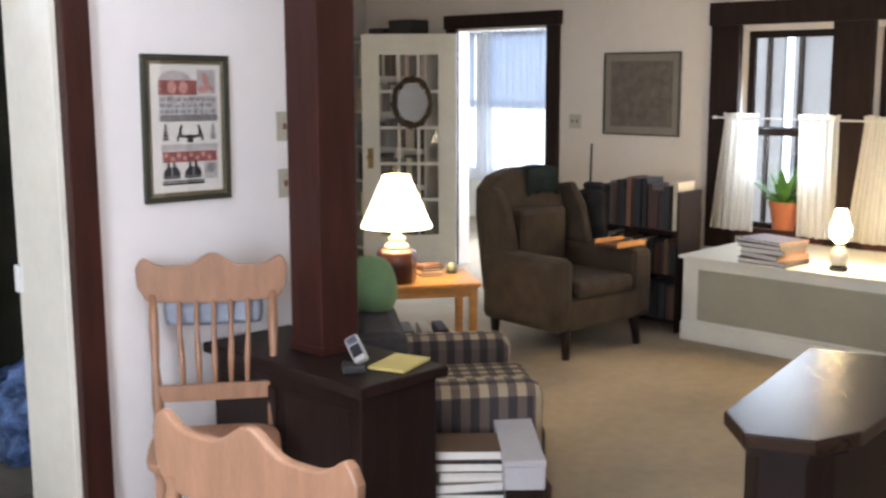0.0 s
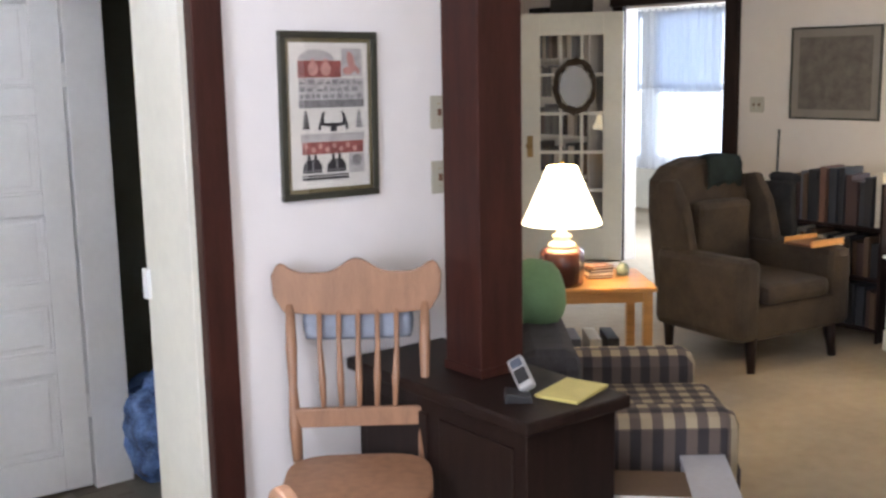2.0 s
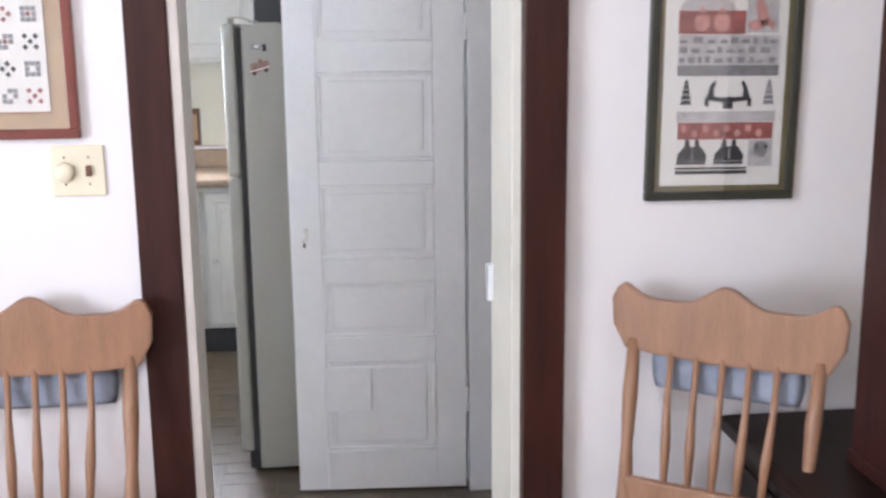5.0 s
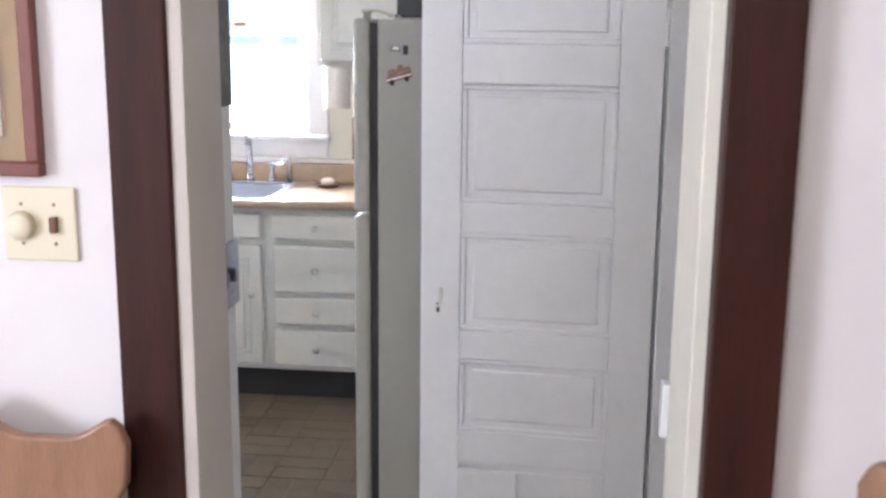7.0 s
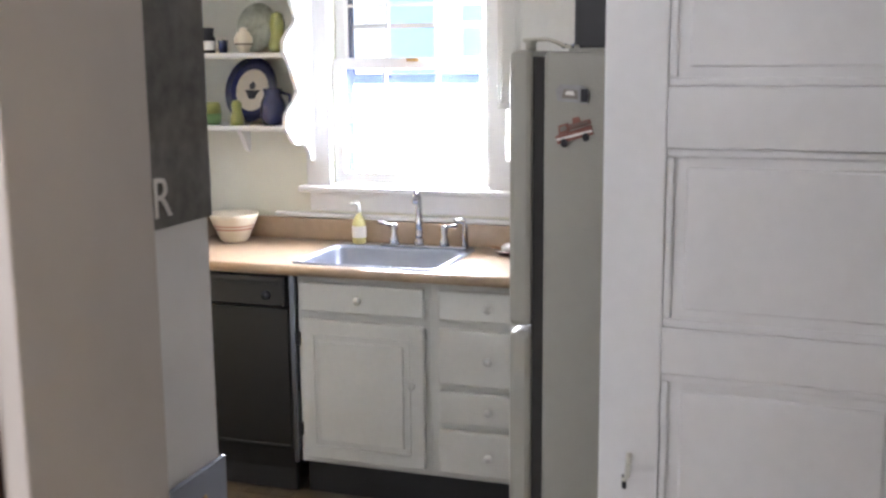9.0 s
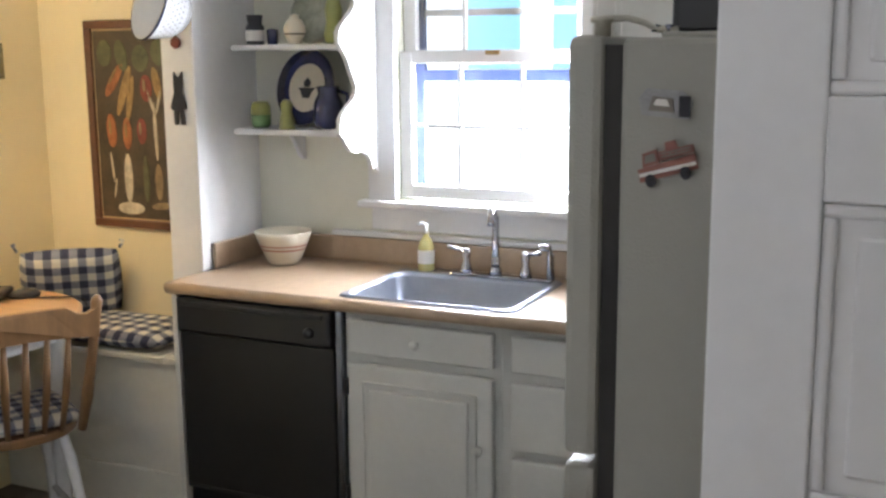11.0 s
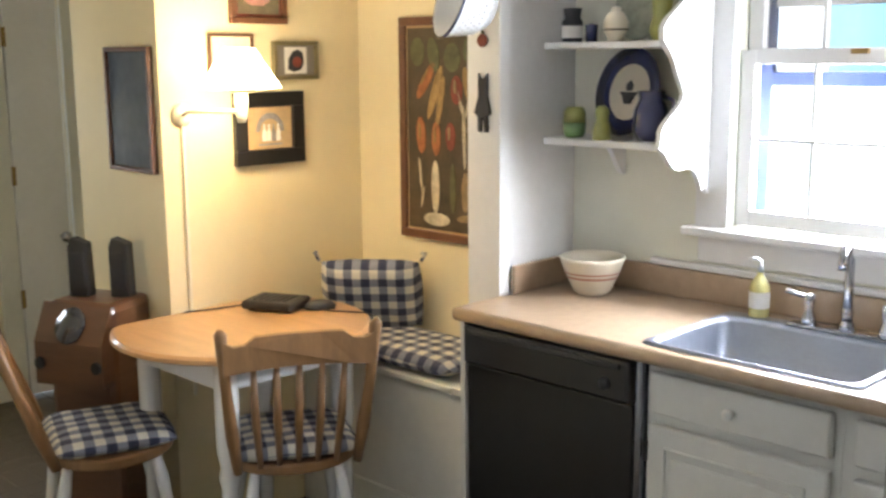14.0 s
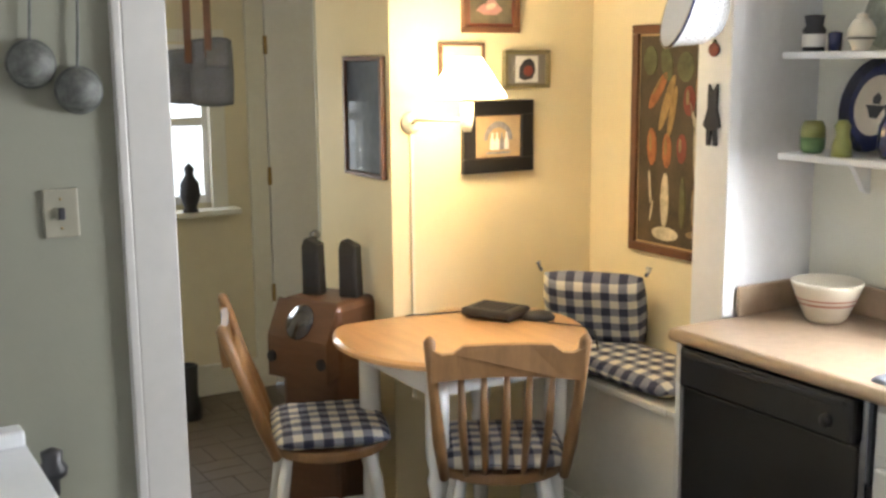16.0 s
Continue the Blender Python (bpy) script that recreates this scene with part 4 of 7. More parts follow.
for z0 in (1.415, 1.70):
    for k in range(0, 17):
        a = k / 16
        prof.append((0.300 + 0.105 * math.sin(a * math.pi) ** 1.5 - 0.012 * math.sin(a * 4 * math.pi), z0 + 0.265 * a))
prof += [(0.30, 2.06), (0.57, 2.06)]
part("side_board", slab(prof, 0.018, "x", 0.475), M_WHITE, cs)
for z in (1.372, 1.660, 1.95):
    part("shelf", box(0.035, 0.474, 0.345, 0.568, z, z + 0.02, 0.004), M_WHITE, cs)
part("bracket", slab([(0.568, 1.37), (0.568, 1.27), (0.545, 1.28), (0.50, 1.345), (0.47, 1.37)], 0.018, "x", 0.17), M_WHITE, cs)

pt = thing("display_plate", pose(0.24, 0.515, 1.393, 0, 0, -12), "navy rimmed plate with a basket motif, leaning on the shelf", "plate")
tilt = pose(0, 0, 0.135, 78, 0, 0)
part("rim", lathe([(0.088, 0.004), (0.135, 0.018), (0.136, 0.022), (0.086, 0.010)], 36), M_NAVY, pt, smooth=True).matrix_local = tilt
part("well", lathe([(0.0, 0.0), (0.07, 0.002), (0.088, 0.005), (0.087, 0.010), (0.0, 0.008)], 36), M_STONEW, pt).matrix_local = tilt
part("motif", slab([(-0.014, -0.036), (0.014, -0.036), (0.026, -0.014), (0.040, 0.0), (-0.040, 0.0), (-0.026, -0.014)], 0.003, "z", 0.009), M_INK, pt).matrix_local = tilt
part("motif_leaf", slab([(-0.012, 0.004), (0.012, 0.004), (0.016, 0.022), (0.0, 0.036), (-0.016, 0.022)], 0.003, "z", 0.009), M_INK, pt).matrix_local = tilt


def vessel(name, x, y, z, prof, m, label, cat, extra=()):
    t = thing(name, pose(x, y, z), label, cat)
    part("body", lathe(prof, 20), m, t, smooth=True)
    for nm, bmx, mm in extra:
        part(nm, bmx, mm, t, smooth=True)
    return t


M_MARK = mat("brown_glaze_mark", (0.10, 0.085, 0.06), 0.4, vary=0.3)
vessel("blue_pitcher", 0.37, 0.43, 1.393, [(0, 0), (0.04, 0), (0.055, 0.03), (0.05, 0.09), (0.035, 0.12), (0.04, 0.145), (0.034, 0.145), (0.0, 0.1)], M_NAVY, "cobalt blue glazed pitcher", "pitcher", [("handle", tube([(0.04, 0, 0.13), (0.075, 0, 0.12), (0.075, 0, 0.06), (0.05, 0, 0.04)], 0.007), M_NAVY)])
vessel("glazed_pot", 0.105, 0.41, 1.393, [(0, 0), (0.026, 0), (0.034, 0.012), (0.036, 0.045), (0.0, 0.045)], M_AQUA, "small pot glazed green below and yellow above", "pot", [("upper_glaze", lathe([(0.0, 0.0455), (0.036, 0.0455), (0.034, 0.075), (0.026, 0.092), (0.022, 0.092), (0.0, 0.06)], 20), M_LIME)])
vessel("ceramic_bottle", 0.235, 0.375, 1.393, [(0, 0), (0.03, 0), (0.027, 0.03), (0.018, 0.06), (0.022, 0.085), (0.012, 0.1), (0, 0.102)], M_LIME, "pale yellow green ceramic bottle", "bottle")
vessel("dark_jar", 0.10, 0.40, 1.681, [(0, 0), (0.03, 0), (0.032, 0.06), (0.024, 0.07), (0.028, 0.1), (0, 0.102)], M_INK, "dark jar with a pale label", "jar", [("label", lathe([(0.0327, 0.012), (0.0327, 0.048)], 20), M_PAPER)])
vessel("dark_jar", 0.165, 0.41, 1.681, [(0, 0), (0.018, 0), (0.02, 0.05), (0, 0.055)], M_NAVY, "small dark blue salt shaker", "shaker")
vessel("lidded_pot", 0.275, 0.38, 1.681, [(0, 0), (0.024, 0), (0.022, 0.008), (0.036, 0.034), (0.037, 0.056), (0.024, 0.080), (0.014, 0.086), (0.016, 0.096), (0, 0.1)], M_STONEW, "small cream egg-shaped pot with dark marks", "pot", [("painted_band", lathe([(0.0368, 0.030), (0.0375, 0.036)], 20), M_MARK)])
vessel("green_gourd", 0.405, 0.42, 1.681, [(0, 0), (0.03, 0.002), (0.036, 0.03), (0.026, 0.07), (0.03, 0.11), (0.022, 0.15), (0, 0.16)], M_LIME, "tall lime green ceramic gourd", "vase")
gp = thing("glass_plate", pose(0.26, 0.54, 1.681, 0, 0, -8), "clear pressed glass plate standing on edge", "plate")
part("plate", lathe([(0.0, 0.0), (0.06, 0.002), (0.10, 0.014), (0.10, 0.018), (0.0, 0.006)], 30), mat("pressed_glass", (0.40, 0.42, 0.34), 0.12, vary=0.3, scale=30), gp, smooth=True).matrix_local = pose(0, 0, 0.10, 80, 0, 0)

# wall cabinet right of the window, with paper towel
uc = thing("wall_cabinet", pose(1.35, 0.26, 1.47), "white painted wall cabinet", "cabinet")
part("body", box(0.0, 1.1, 0.02, 0.305, 0.0, 0.80, 0.003), M_CAB, uc)
for x in (0.02, 0.56):
    f = cabinet_front(uc, "door", x, x + 0.52, 0.02, 0.78, x + 0.47, 0.08, True)
pr = thing("paper_towel", pose(1.40, 0.45, 1.40), "white paper towel roll under the wall cabinet", "paper towel")
part("roll", lathe([(0.018, -0.13), (0.06, -0.13), (0.062, -0.11), (0.062, 0.05), (0.06, 0.07), (0.018, 0.07)], 22), M_PAPER, pr, smooth=True)
part("holder", boxes([(-0.004, 0.004, -0.01, 0.01, 0.05, 0.085), (-0.03, 0.03, -0.02, 0.02, 0.064, 0.074)], 0.002), M_BLACKP, pr)
cn = thing("framed_card", pose(1.50, 0.552, 1.022), "small brown propped picture behind the sink", "picture")
part("card", box(-0.05, 0.05, 0.0, 0.012, 0.0, 0.20, 0.003), M_FRAMEW, cn)
part("print", box(-0.035, 0.035, -0.002, 0.0, 0.03, 0.17), M_TAN, cn)

fr = thing("refrigerator", pose(1.87, -1.515, 0), "almond enamel top-freezer refrigerator seen from its side", "refrigerator")
part("cabinet", box(0.068, 0.74, 0.0, 0.74, 0.02, 1.658, 0.008), M_FRIDGE, fr)
part("fridge_door", box(0.0, 0.046, 0.0, 0.74, 0.09, 1.12, 0.012), M_FRIDGE, fr)
part("freezer_door", box(0.0, 0.046, 0.0, 0.74, 1.13, 1.662, 0.012), M_FRIDGE, fr)
part("gasket", box(0.046, 0.068, 0.008, 0.73, 0.09, 1.65), M_GASKET, fr)
part("kick_grille", box(0.03, 0.068, 0.02, 0.72, 0.015, 0.085, 0.003), M_BLACKP, fr)
hg = part("top_hinge", lathe([(0.0, 1.660), (0.010, 1.660), (0.010, 1.676), (0.015, 1.678), (0.015, 1.684), (0.0, 1.685)], 16, 0.034, 0.036), M_PLATE2, fr, "dull steel hinge", smooth=True)
part("hinge_arm", tube([(0.034, 0.036, 1.681), (0.065, 0.038, 1.682), (0.085, 0.040, 1.676), (0.10, 0.042, 1.668), (0.125, 0.044, 1.666)], [0.005, 0.004, 0.004, 0.004, 0.005], 8), M_PLATE2, hg, smooth=True)
for x in (0.098, 0.114):
    part("hinge_screw", lathe([(0.0, 1.665), (0.006, 1.665), (0.005, 1.673), (0.0, 1.674)], 10, x, 0.044), M_STEEL, hg, smooth=True)
part("hinge_cover", box(0.11, 0.20, 0.02, 0.07, 1.656, 1.665, 0.003), M_FRIDGE, fr)
bb = thing("black_box", pose(2.10, -1.33, 1.66), "black appliance stored on top of the fridge", "box")
part("body", box(-0.12, 0.3, -0.12, 0.12, 0.0, 0.26, 0.01), M_BLACKP, bb)
mg = thing("car_magnet", pose(1.992, -1.517, 1.577) @ Matrix.Diagonal((0.60, 1, 0.75, 1)), "grey photo magnet of a vintage car on the fridge", "magnet")
part("magnet", slab([(-0.045, -0.012), (0.05, -0.018), (0.055, 0.012), (0.035, 0.026), (-0.035, 0.03), (-0.05, 0.015)], -0.004, "y"), M_GREY, mg)
part("print", slab([(-0.030, -0.004), (0.020, -0.007), (0.018, 0.014), (-0.022, 0.018)], -0.002, "y", -0.004), M_ETCHB, mg)
part("car_roof", slab([(-0.020, 0.004), (0.012, 0.002), (0.006, 0.013), (-0.014, 0.014)], -0.0025, "y", -0.0045), M_PAPER, mg)
part("shade_bar", box(0.03, 0.052, -0.0065, -0.004, -0.014, 0.018), M_INK, mg)
mt = thing("truck_magnet", pose(1.998, -1.517, 1.508, 0, -15, 0) @ Matrix.Diagonal((0.56, 1, 0.72, 1)), "red and white truck magnet on the fridge", "magnet")
part("truck_body", slab([(-0.064, -0.016), (0.062, -0.014), (0.062, 0.012), (-0.064, 0.006)], -0.004, "y"), M_RED, mt)
part("cab", slab([(-0.052, 0.007), (-0.014, 0.009), (-0.014, 0.032), (-0.046, 0.030)], -0.0042, "y"), M_RED, mt)
part("cab_window", slab([(-0.045, 0.013), (-0.020, 0.014), (-0.020, 0.027), (-0.041, 0.026)], -0.0015, "y", -0.0042), M_ETCHB, mt)
part("hose_bed", slab([(-0.012, 0.012), (0.062, 0.014), (0.062, 0.027), (0.030, 0.027), (0.028, 0.040), (0.006, 0.040), (0.004, 0.027), (-0.012, 0.027)], -0.0040, "y"), M_RED, mt)
part("ladder", boxes([(-0.008, 0.058, -0.0062, -0.004, 0.022, 0.0245), (-0.008, 0.058, -0.0062, -0.004, 0.0165, 0.019)] + [(x, x + 0.002, -0.0060, -0.004, 0.019, 0.022) for x in (0.0, 0.012, 0.024, 0.036, 0.048)]), M_ETCHB, mt)
part("stripe", box(-0.062, 0.061, -0.006, -0.004, -0.007, -0.001), M_PAPER, mt)
for x in (-0.04, 0.035):
    part("wheel", lathe([(0.0, 0.0), (0.011, 0.0), (0.011, 0.005), (0.0, 0.006)], 14), M_INK, mt).matrix_local = pose(x, -0.004, -0.016, 90, 0, 0)

st = thing("stove", pose(-0.04, -2.50, 0), "white enamel kitchen range with black controls", "stove")
part("body", box(0.0, 0.62, 0.0, 0.74, 0.02, 0.89, 0.006), M_ENAMEL, st)
part("cooktop", box(-0.006, 0.64, -0.004, 0.744, 0.89, 0.905, 0.005), M_ENAMEL, st)
part("back_guard", box(-0.006, 0.05, 0.0, 0.74, 0.905, 0.94, 0.006), M_ENAMEL, st)
part("oven_door", box(0.62, 0.65, 0.02, 0.72, 0.15, 0.75, 0.006), M_BLACK, st)
for x, y in ((0.16, 0.18), (0.16, 0.55), (0.46, 0.18), (0.46, 0.55)):
    part("burner_grate", boxes([(x - 0.1, x + 0.1, y - 0.006, y + 0.006, 0.912, 0.925), (x - 0.006, x + 0.006, y - 0.1, y + 0.1, 0.912, 0.925), (x - 0.1, x + 0.1, y + 0.08, y + 0.092, 0.905, 0.92), (x - 0.1, x + 0.1, y - 0.092, y - 0.08, 0.905, 0.92)], 0.002), M_BLACK, st)
for k in range(4):
    part("knob", lathe([(0, 0), (0.02, 0), (0.018, 0.02), (0, 0.024)], 14), M_BLACKP, st).matrix_local = pose(0.622, 0.12 + 0.16 * k, 0.82, 0, 90, 0)
pp = thing("gas_valve", pose(0.02, -1.715, 0.80), "dark knobbed gas valve by the stove", "valve")
part("body", lathe([(0, 0), (0.012, 0), (0.012, 0.03), (0.028, 0.04), (0.03, 0.055), (0.02, 0.07), (0.022, 0.09), (0, 0.10)], 14), M_BLACKP, pp, smooth=True)
part("pipe", tube([(0, 0, -0.80), (0, 0, 0.02)], 0.008), M_BLACKP, pp)

# hanging strainers, switch, enamel colander
for y, z, m, lab in ((-1.70, 1.665, M_TIN, "shiny steel strainer hanging on the wall"), (-1.612, 1.612, M_TIN, "fine mesh strainer hanging on the wall")):
    s_ = thing("strainer", pose(-0.045, y + 0.012, z), lab, "strainer", "hanging strainers")
    part("bowl", lathe([(0.045, 0.0), (0.042, 0.018), (0.03, 0.036), (0.014, 0.046), (0.0, 0.048), (0.0, 0.045), (0.04, 0.0)], 24), m, s_, smooth=True).matrix_local = pose(0.004, 0, 0, 0, 90, 0)
    part("rim", tube([(0.006, 0.046 * math.cos(a * math.pi / 12), 0.046 * math.sin(a * math.pi / 12)) for a in range(25)], 0.003, 6), M_TIN, s_)
    part("handle", tube([(0.006, 0.0, 0.046), (0.008, 0.006, 0.13), (0.006, 0.008, 0.18)], 0.003), M_TIN, s_)


def switch_plate(m, w, h, label, kind, material=None, toggle=None):
    """Wall plate whose front looks to local -y."""
    t = thing("light_switch", m, label, "light switch")
    part("plate", box(-w / 2, w / 2, -0.007, 0.0, -h / 2, h / 2, 0.003), material or M_IVORY, t)
    if kind == "dimmer":
        part("dimmer_knob", lathe([(0, 0), (0.022, 0), (0.021, 0.012), (0.018, 0.016), (0, 0.016)], 22), M_IVORY, t, smooth=True).matrix_local = pose(-0.028, -0.007, -0.002, 90, 0, 0)
    cols = [0.024] if kind == "dimmer" else [0.0] if w < 0.09 else [-0.023, 0.023]
    for x in cols:
        part("toggle", box(x - 0.006, x + 0.006, -0.016, -0.006, -0.012, 0.012, 0.002), toggle or M_FRAMEW, t)
    for x in cols + ([-0.028] if kind == "dimmer" else []):
        for z in (-0.030, 0.030):
            part("screw", lathe([(0, 0), (0.003, 0), (0.002, 0.0015), (0, 0.0018)], 8), M_BRASS, t).matrix_local = pose(x, -0.007, z, 90, 0, 0)
    return t


switch_plate(pose(1.669, -2.91, 1.342), 0.116, 0.114, "ivory plate with a round dimmer and a brown toggle", "dimmer")
switch_plate(pose(3.585, -2.91, 1.495), 0.07, 0.114, "ivory wall switch plate beside the column", "single", M_PLATE2)
switch_plate(pose(3.585, -2.91, 1.27), 0.07, 0.114, "ivory wall switch plate beside the column", "single", M_PLATE2)
switch_plate(pose(7.97, -1.017, 1.33, 0, 0, -90), 0.12, 0.114, "cream double switch plate on the living room wall", "double", M_PLATE2)
switch_plate(pose(-0.05, -1.65, 1.365, 0, 0, 90), 0.07, 0.10, "grey beige switch plate on the kitchen wall, darkened for shade", "single", M_PLATE3, M_INK)
sp = switch_plate(pose(1.880, -2.695, 1.215, 0, 0, 90), 0.13, 0.115, "brushed steel double switch plate in the doorway", "double", M_STEEL, M_STEEL)
pst = thing("photo_poster", pose(1.880, -2.695, 1.60, 0, 0, 90), "black and white photo poster with lettering", "poster")
part("sheet", box(-0.065, 0.065, -0.003, 0.0, -0.095, 0.25), M_PHOTO, pst)
fc = bpy.data.curves.new("lettering", "FONT")
fc.body, fc.size, fc.extrude, fc.align_x = "ER", 0.05, 0.0006, "LEFT"
fo = new("lettering_curve", fc)
ft = bpy.data.meshes.new_from_object(fo)
bpy.data.objects.remove(fo)
ft.materials.clear()
ft.materials.append(M_PAPER)
lt = new("lettering", ft)
lt.parent = pst
lt.matrix_local = pose(-0.058, -0.0045, -0.085, 90, 0, 0)

co = thing("colander", pose(-0.005, 0.022, 1.80), "white enamel colander with rows of holes hanging by the nook", "colander")
TIP = Vector((-0.42, -0.86, 0.28)).to_track_quat("Z", "Y").to_matrix().to_4x4()
CUP = [(0.05, -0.095), (0.085, -0.06), (0.115, 0.02)]
part("bowl", lathe([(0.0, -0.10), (0.05, -0.095), (0.085, -0.06), (0.115, 0.02), (0.122, 0.03), (0.115, 0.034), (0.08, -0.045), (0.0, -0.085)], 30), M_ENAMEL, co, smooth=True).matrix_local = TIP
bm = bmesh.new()
for (ra, za), (rb, zb) in zip(CUP, CUP[1:]):
    for row in range(1, 6):
        f_ = row / 6
        r_, z_ = ra + (rb - ra) * f_ + 0.0015, za + (zb - za) * f_
        n_ = Vector((zb - za, 0, ra - rb)).normalized()
        for k in range(32):
            a_ = 2 * math.pi * (k + 0.5 * (row % 2)) / 32
            turn = Matrix.Rotation(a_, 3, "Z")
            c_, u_ = turn @ Vector((r_, 0, z_)), turn @ Vector((0, 1, 0))
            w_ = (turn @ n_).cross(u_)
            bm.faces.new([bm.verts.new(c_ + 0.0036 * (math.cos(q) * u_ + math.sin(q) * w_)) for q in (0, 1.05, 2.09, 3.14, 4.19, 5.24)])
part("perforations", bm, M_GREY, co).matrix_local = TIP
part("rim", tube([(0.12 * math.cos(a * math.pi / 14), 0.12 * math.sin(a * math.pi / 14), 0.03) for a in range(29)], 0.004, 6), M_NAVY, co).matrix_local = TIP
part("hanging_hook", tube([(-0.01, -0.02, 0.115), (-0.008, -0.01, 0.20), (0, 0.0, 0.80)], 0.004), M_STEEL, co)

# ---- nook ----
nb = thing("nook_bench", pose(-0.535, 0.0, 0), "cream built-in window seat in the nook", "bench")
part("front_panel", box(-0.392, 0.526, 0.13, 0.15, 0.0, 0.575, 0.003), M_OLDWHITE, nb)
part("end_filler", box(0.387, 0.526, 0.152, 0.198, 0.0, 0.60, 0.003), M_OLDWHITE, nb)
part("end_cap", box(0.387, 0.526, 0.118, 0.151, 0.577, 0.60, 0.003), M_OLDWHITE, nb)
part("seat_board", box(-0.392, 0.385, 0.115, 0.433, 0.575, 0.60, 0.005), M_OLDWHITE, nb)
cu = thing("seat_cushion", pose(-0.53, 0.275, 0.638), "navy and cream checked seat cushion on the bench", "cushion")
part("cushion", pillow_mesh(0.76, 0.33, 0.075), M_GING, cu, smooth=True)
pw = thing("check_pillow", pose(-0.69, 0.27, 0.80, -68, 0, 40), "navy and cream checked pillow with corner ties", "pillow")
part("pillow", pillow_mesh(0.38, 0.30, 0.10), M_GING, pw, smooth=True)
for x in (-0.165, 0.165):
    part("tie", tube([(x * 1.1, -0.14, 0.0), (x * 1.2, -0.165, 0.015), (x * 1.14, -0.175, 0.0)], 0.006), M_GING, pw)

tb = thing("nook_table", pose(-0.655, -0.315, 0) @ Matrix.Diagonal((1, 1, 0.98, 1)), "round maple drop-leaf table pushed to the wall, with white turned legs", "table")
bm = lathe([(0.0, 0.795), (0.40, 0.795), (0.412, 0.802), (0.412, 0.814), (0.40, 0.822), (0.0, 0.822)], 64)
for v in bm.verts:
    v.co.x = max(v.co.x, -0.268)
part("tabletop", bm, M_MAPLE, tb)
part("apron", boxes([(-0.24, 0.24, -0.25, -0.23, 0.70, 0.795), (-0.24, 0.24, 0.23, 0.25, 0.70, 0.795), (-0.25, -0.23, -0.23, 0.23, 0.70, 0.795), (0.23, 0.25, -0.23, 0.23, 0.70, 0.795)], 0.002), M_ENAMEL, tb)
for sx in (-1, 1):
    for sy in (-1, 1):
        part("leg", lathe([(0.0, 0), (0.018, 0.0), (0.024, 0.06), (0.03, 0.25), (0.026, 0.38), (0.034, 0.42), (0.026, 0.45), (0.036, 0.50), (0.036, 0.795), (0, 0.795)], 14, sx * 0.22, sy * 0.22), M_ENAMEL, tb, smooth=True)

md = thing("modem", pose(-0.74, -0.12, 0.807, 0, 0, 25), "dark grey router lying on the table", "router")
part("case", box(-0.095, 0.095, -0.075, 0.075, 0.006, 0.036, 0.010), M_BLACKP, md)
for k in range(6):
    part("vent_rib", box(-0.06 + 0.022 * k, -0.052 + 0.022 * k, -0.05, 0.05, 0.0355, 0.0385, 0.001), M_INK, md)
part("front_strip", box(-0.08, 0.08, -0.069, -0.064, 0.012, 0.024, 0.002), M_BLACK, md)
for x in (-0.07, 0.07):
    part("foot", box(x - 0.01, x + 0.01, -0.05, 0.05, 0.0, 0.007), M_BLACKP, md)
ms = thing("computer_mouse", pose(-0.63, -0.02, 0.807, 0, 0, 60), "small black computer mouse on the table", "mouse")
part("shell", lathe([(0.0, 0.0), (0.035, 0.0), (0.037, 0.010), (0.026, 0.026), (0.0, 0.032)], 18), M_BLACKP, ms, smooth=True).scale = (1.5, 1, 1)
cb = thing("black_cable", pose(0, 0, 0), "thin black cable trailing over the table", "cable")
part("cable", tube([(-0.82, -0.14, 0.815), (-0.86, -0.20, 0.810), (-0.88, -0.30, 0.810), (-0.905, -0.36, 0.810), (-0.922, -0.385, 0.80), (-0.925, -0.40, 0.74)], 0.0028, 6), M_BLACKP, cb)
cb2 = thing("black_cable", pose(0, 0, 0), "thin black cable trailing over the table", "cable")
part("cable", tube([(-0.66, -0.08, 0.815), (-0.56, -0.03, 0.811), (-0.46, 0.03, 0.811), (-0.42, 0.05, 0.80), (-0.41, 0.055, 0.74)], 0.0028, 6), M_BLACKP, cb2)


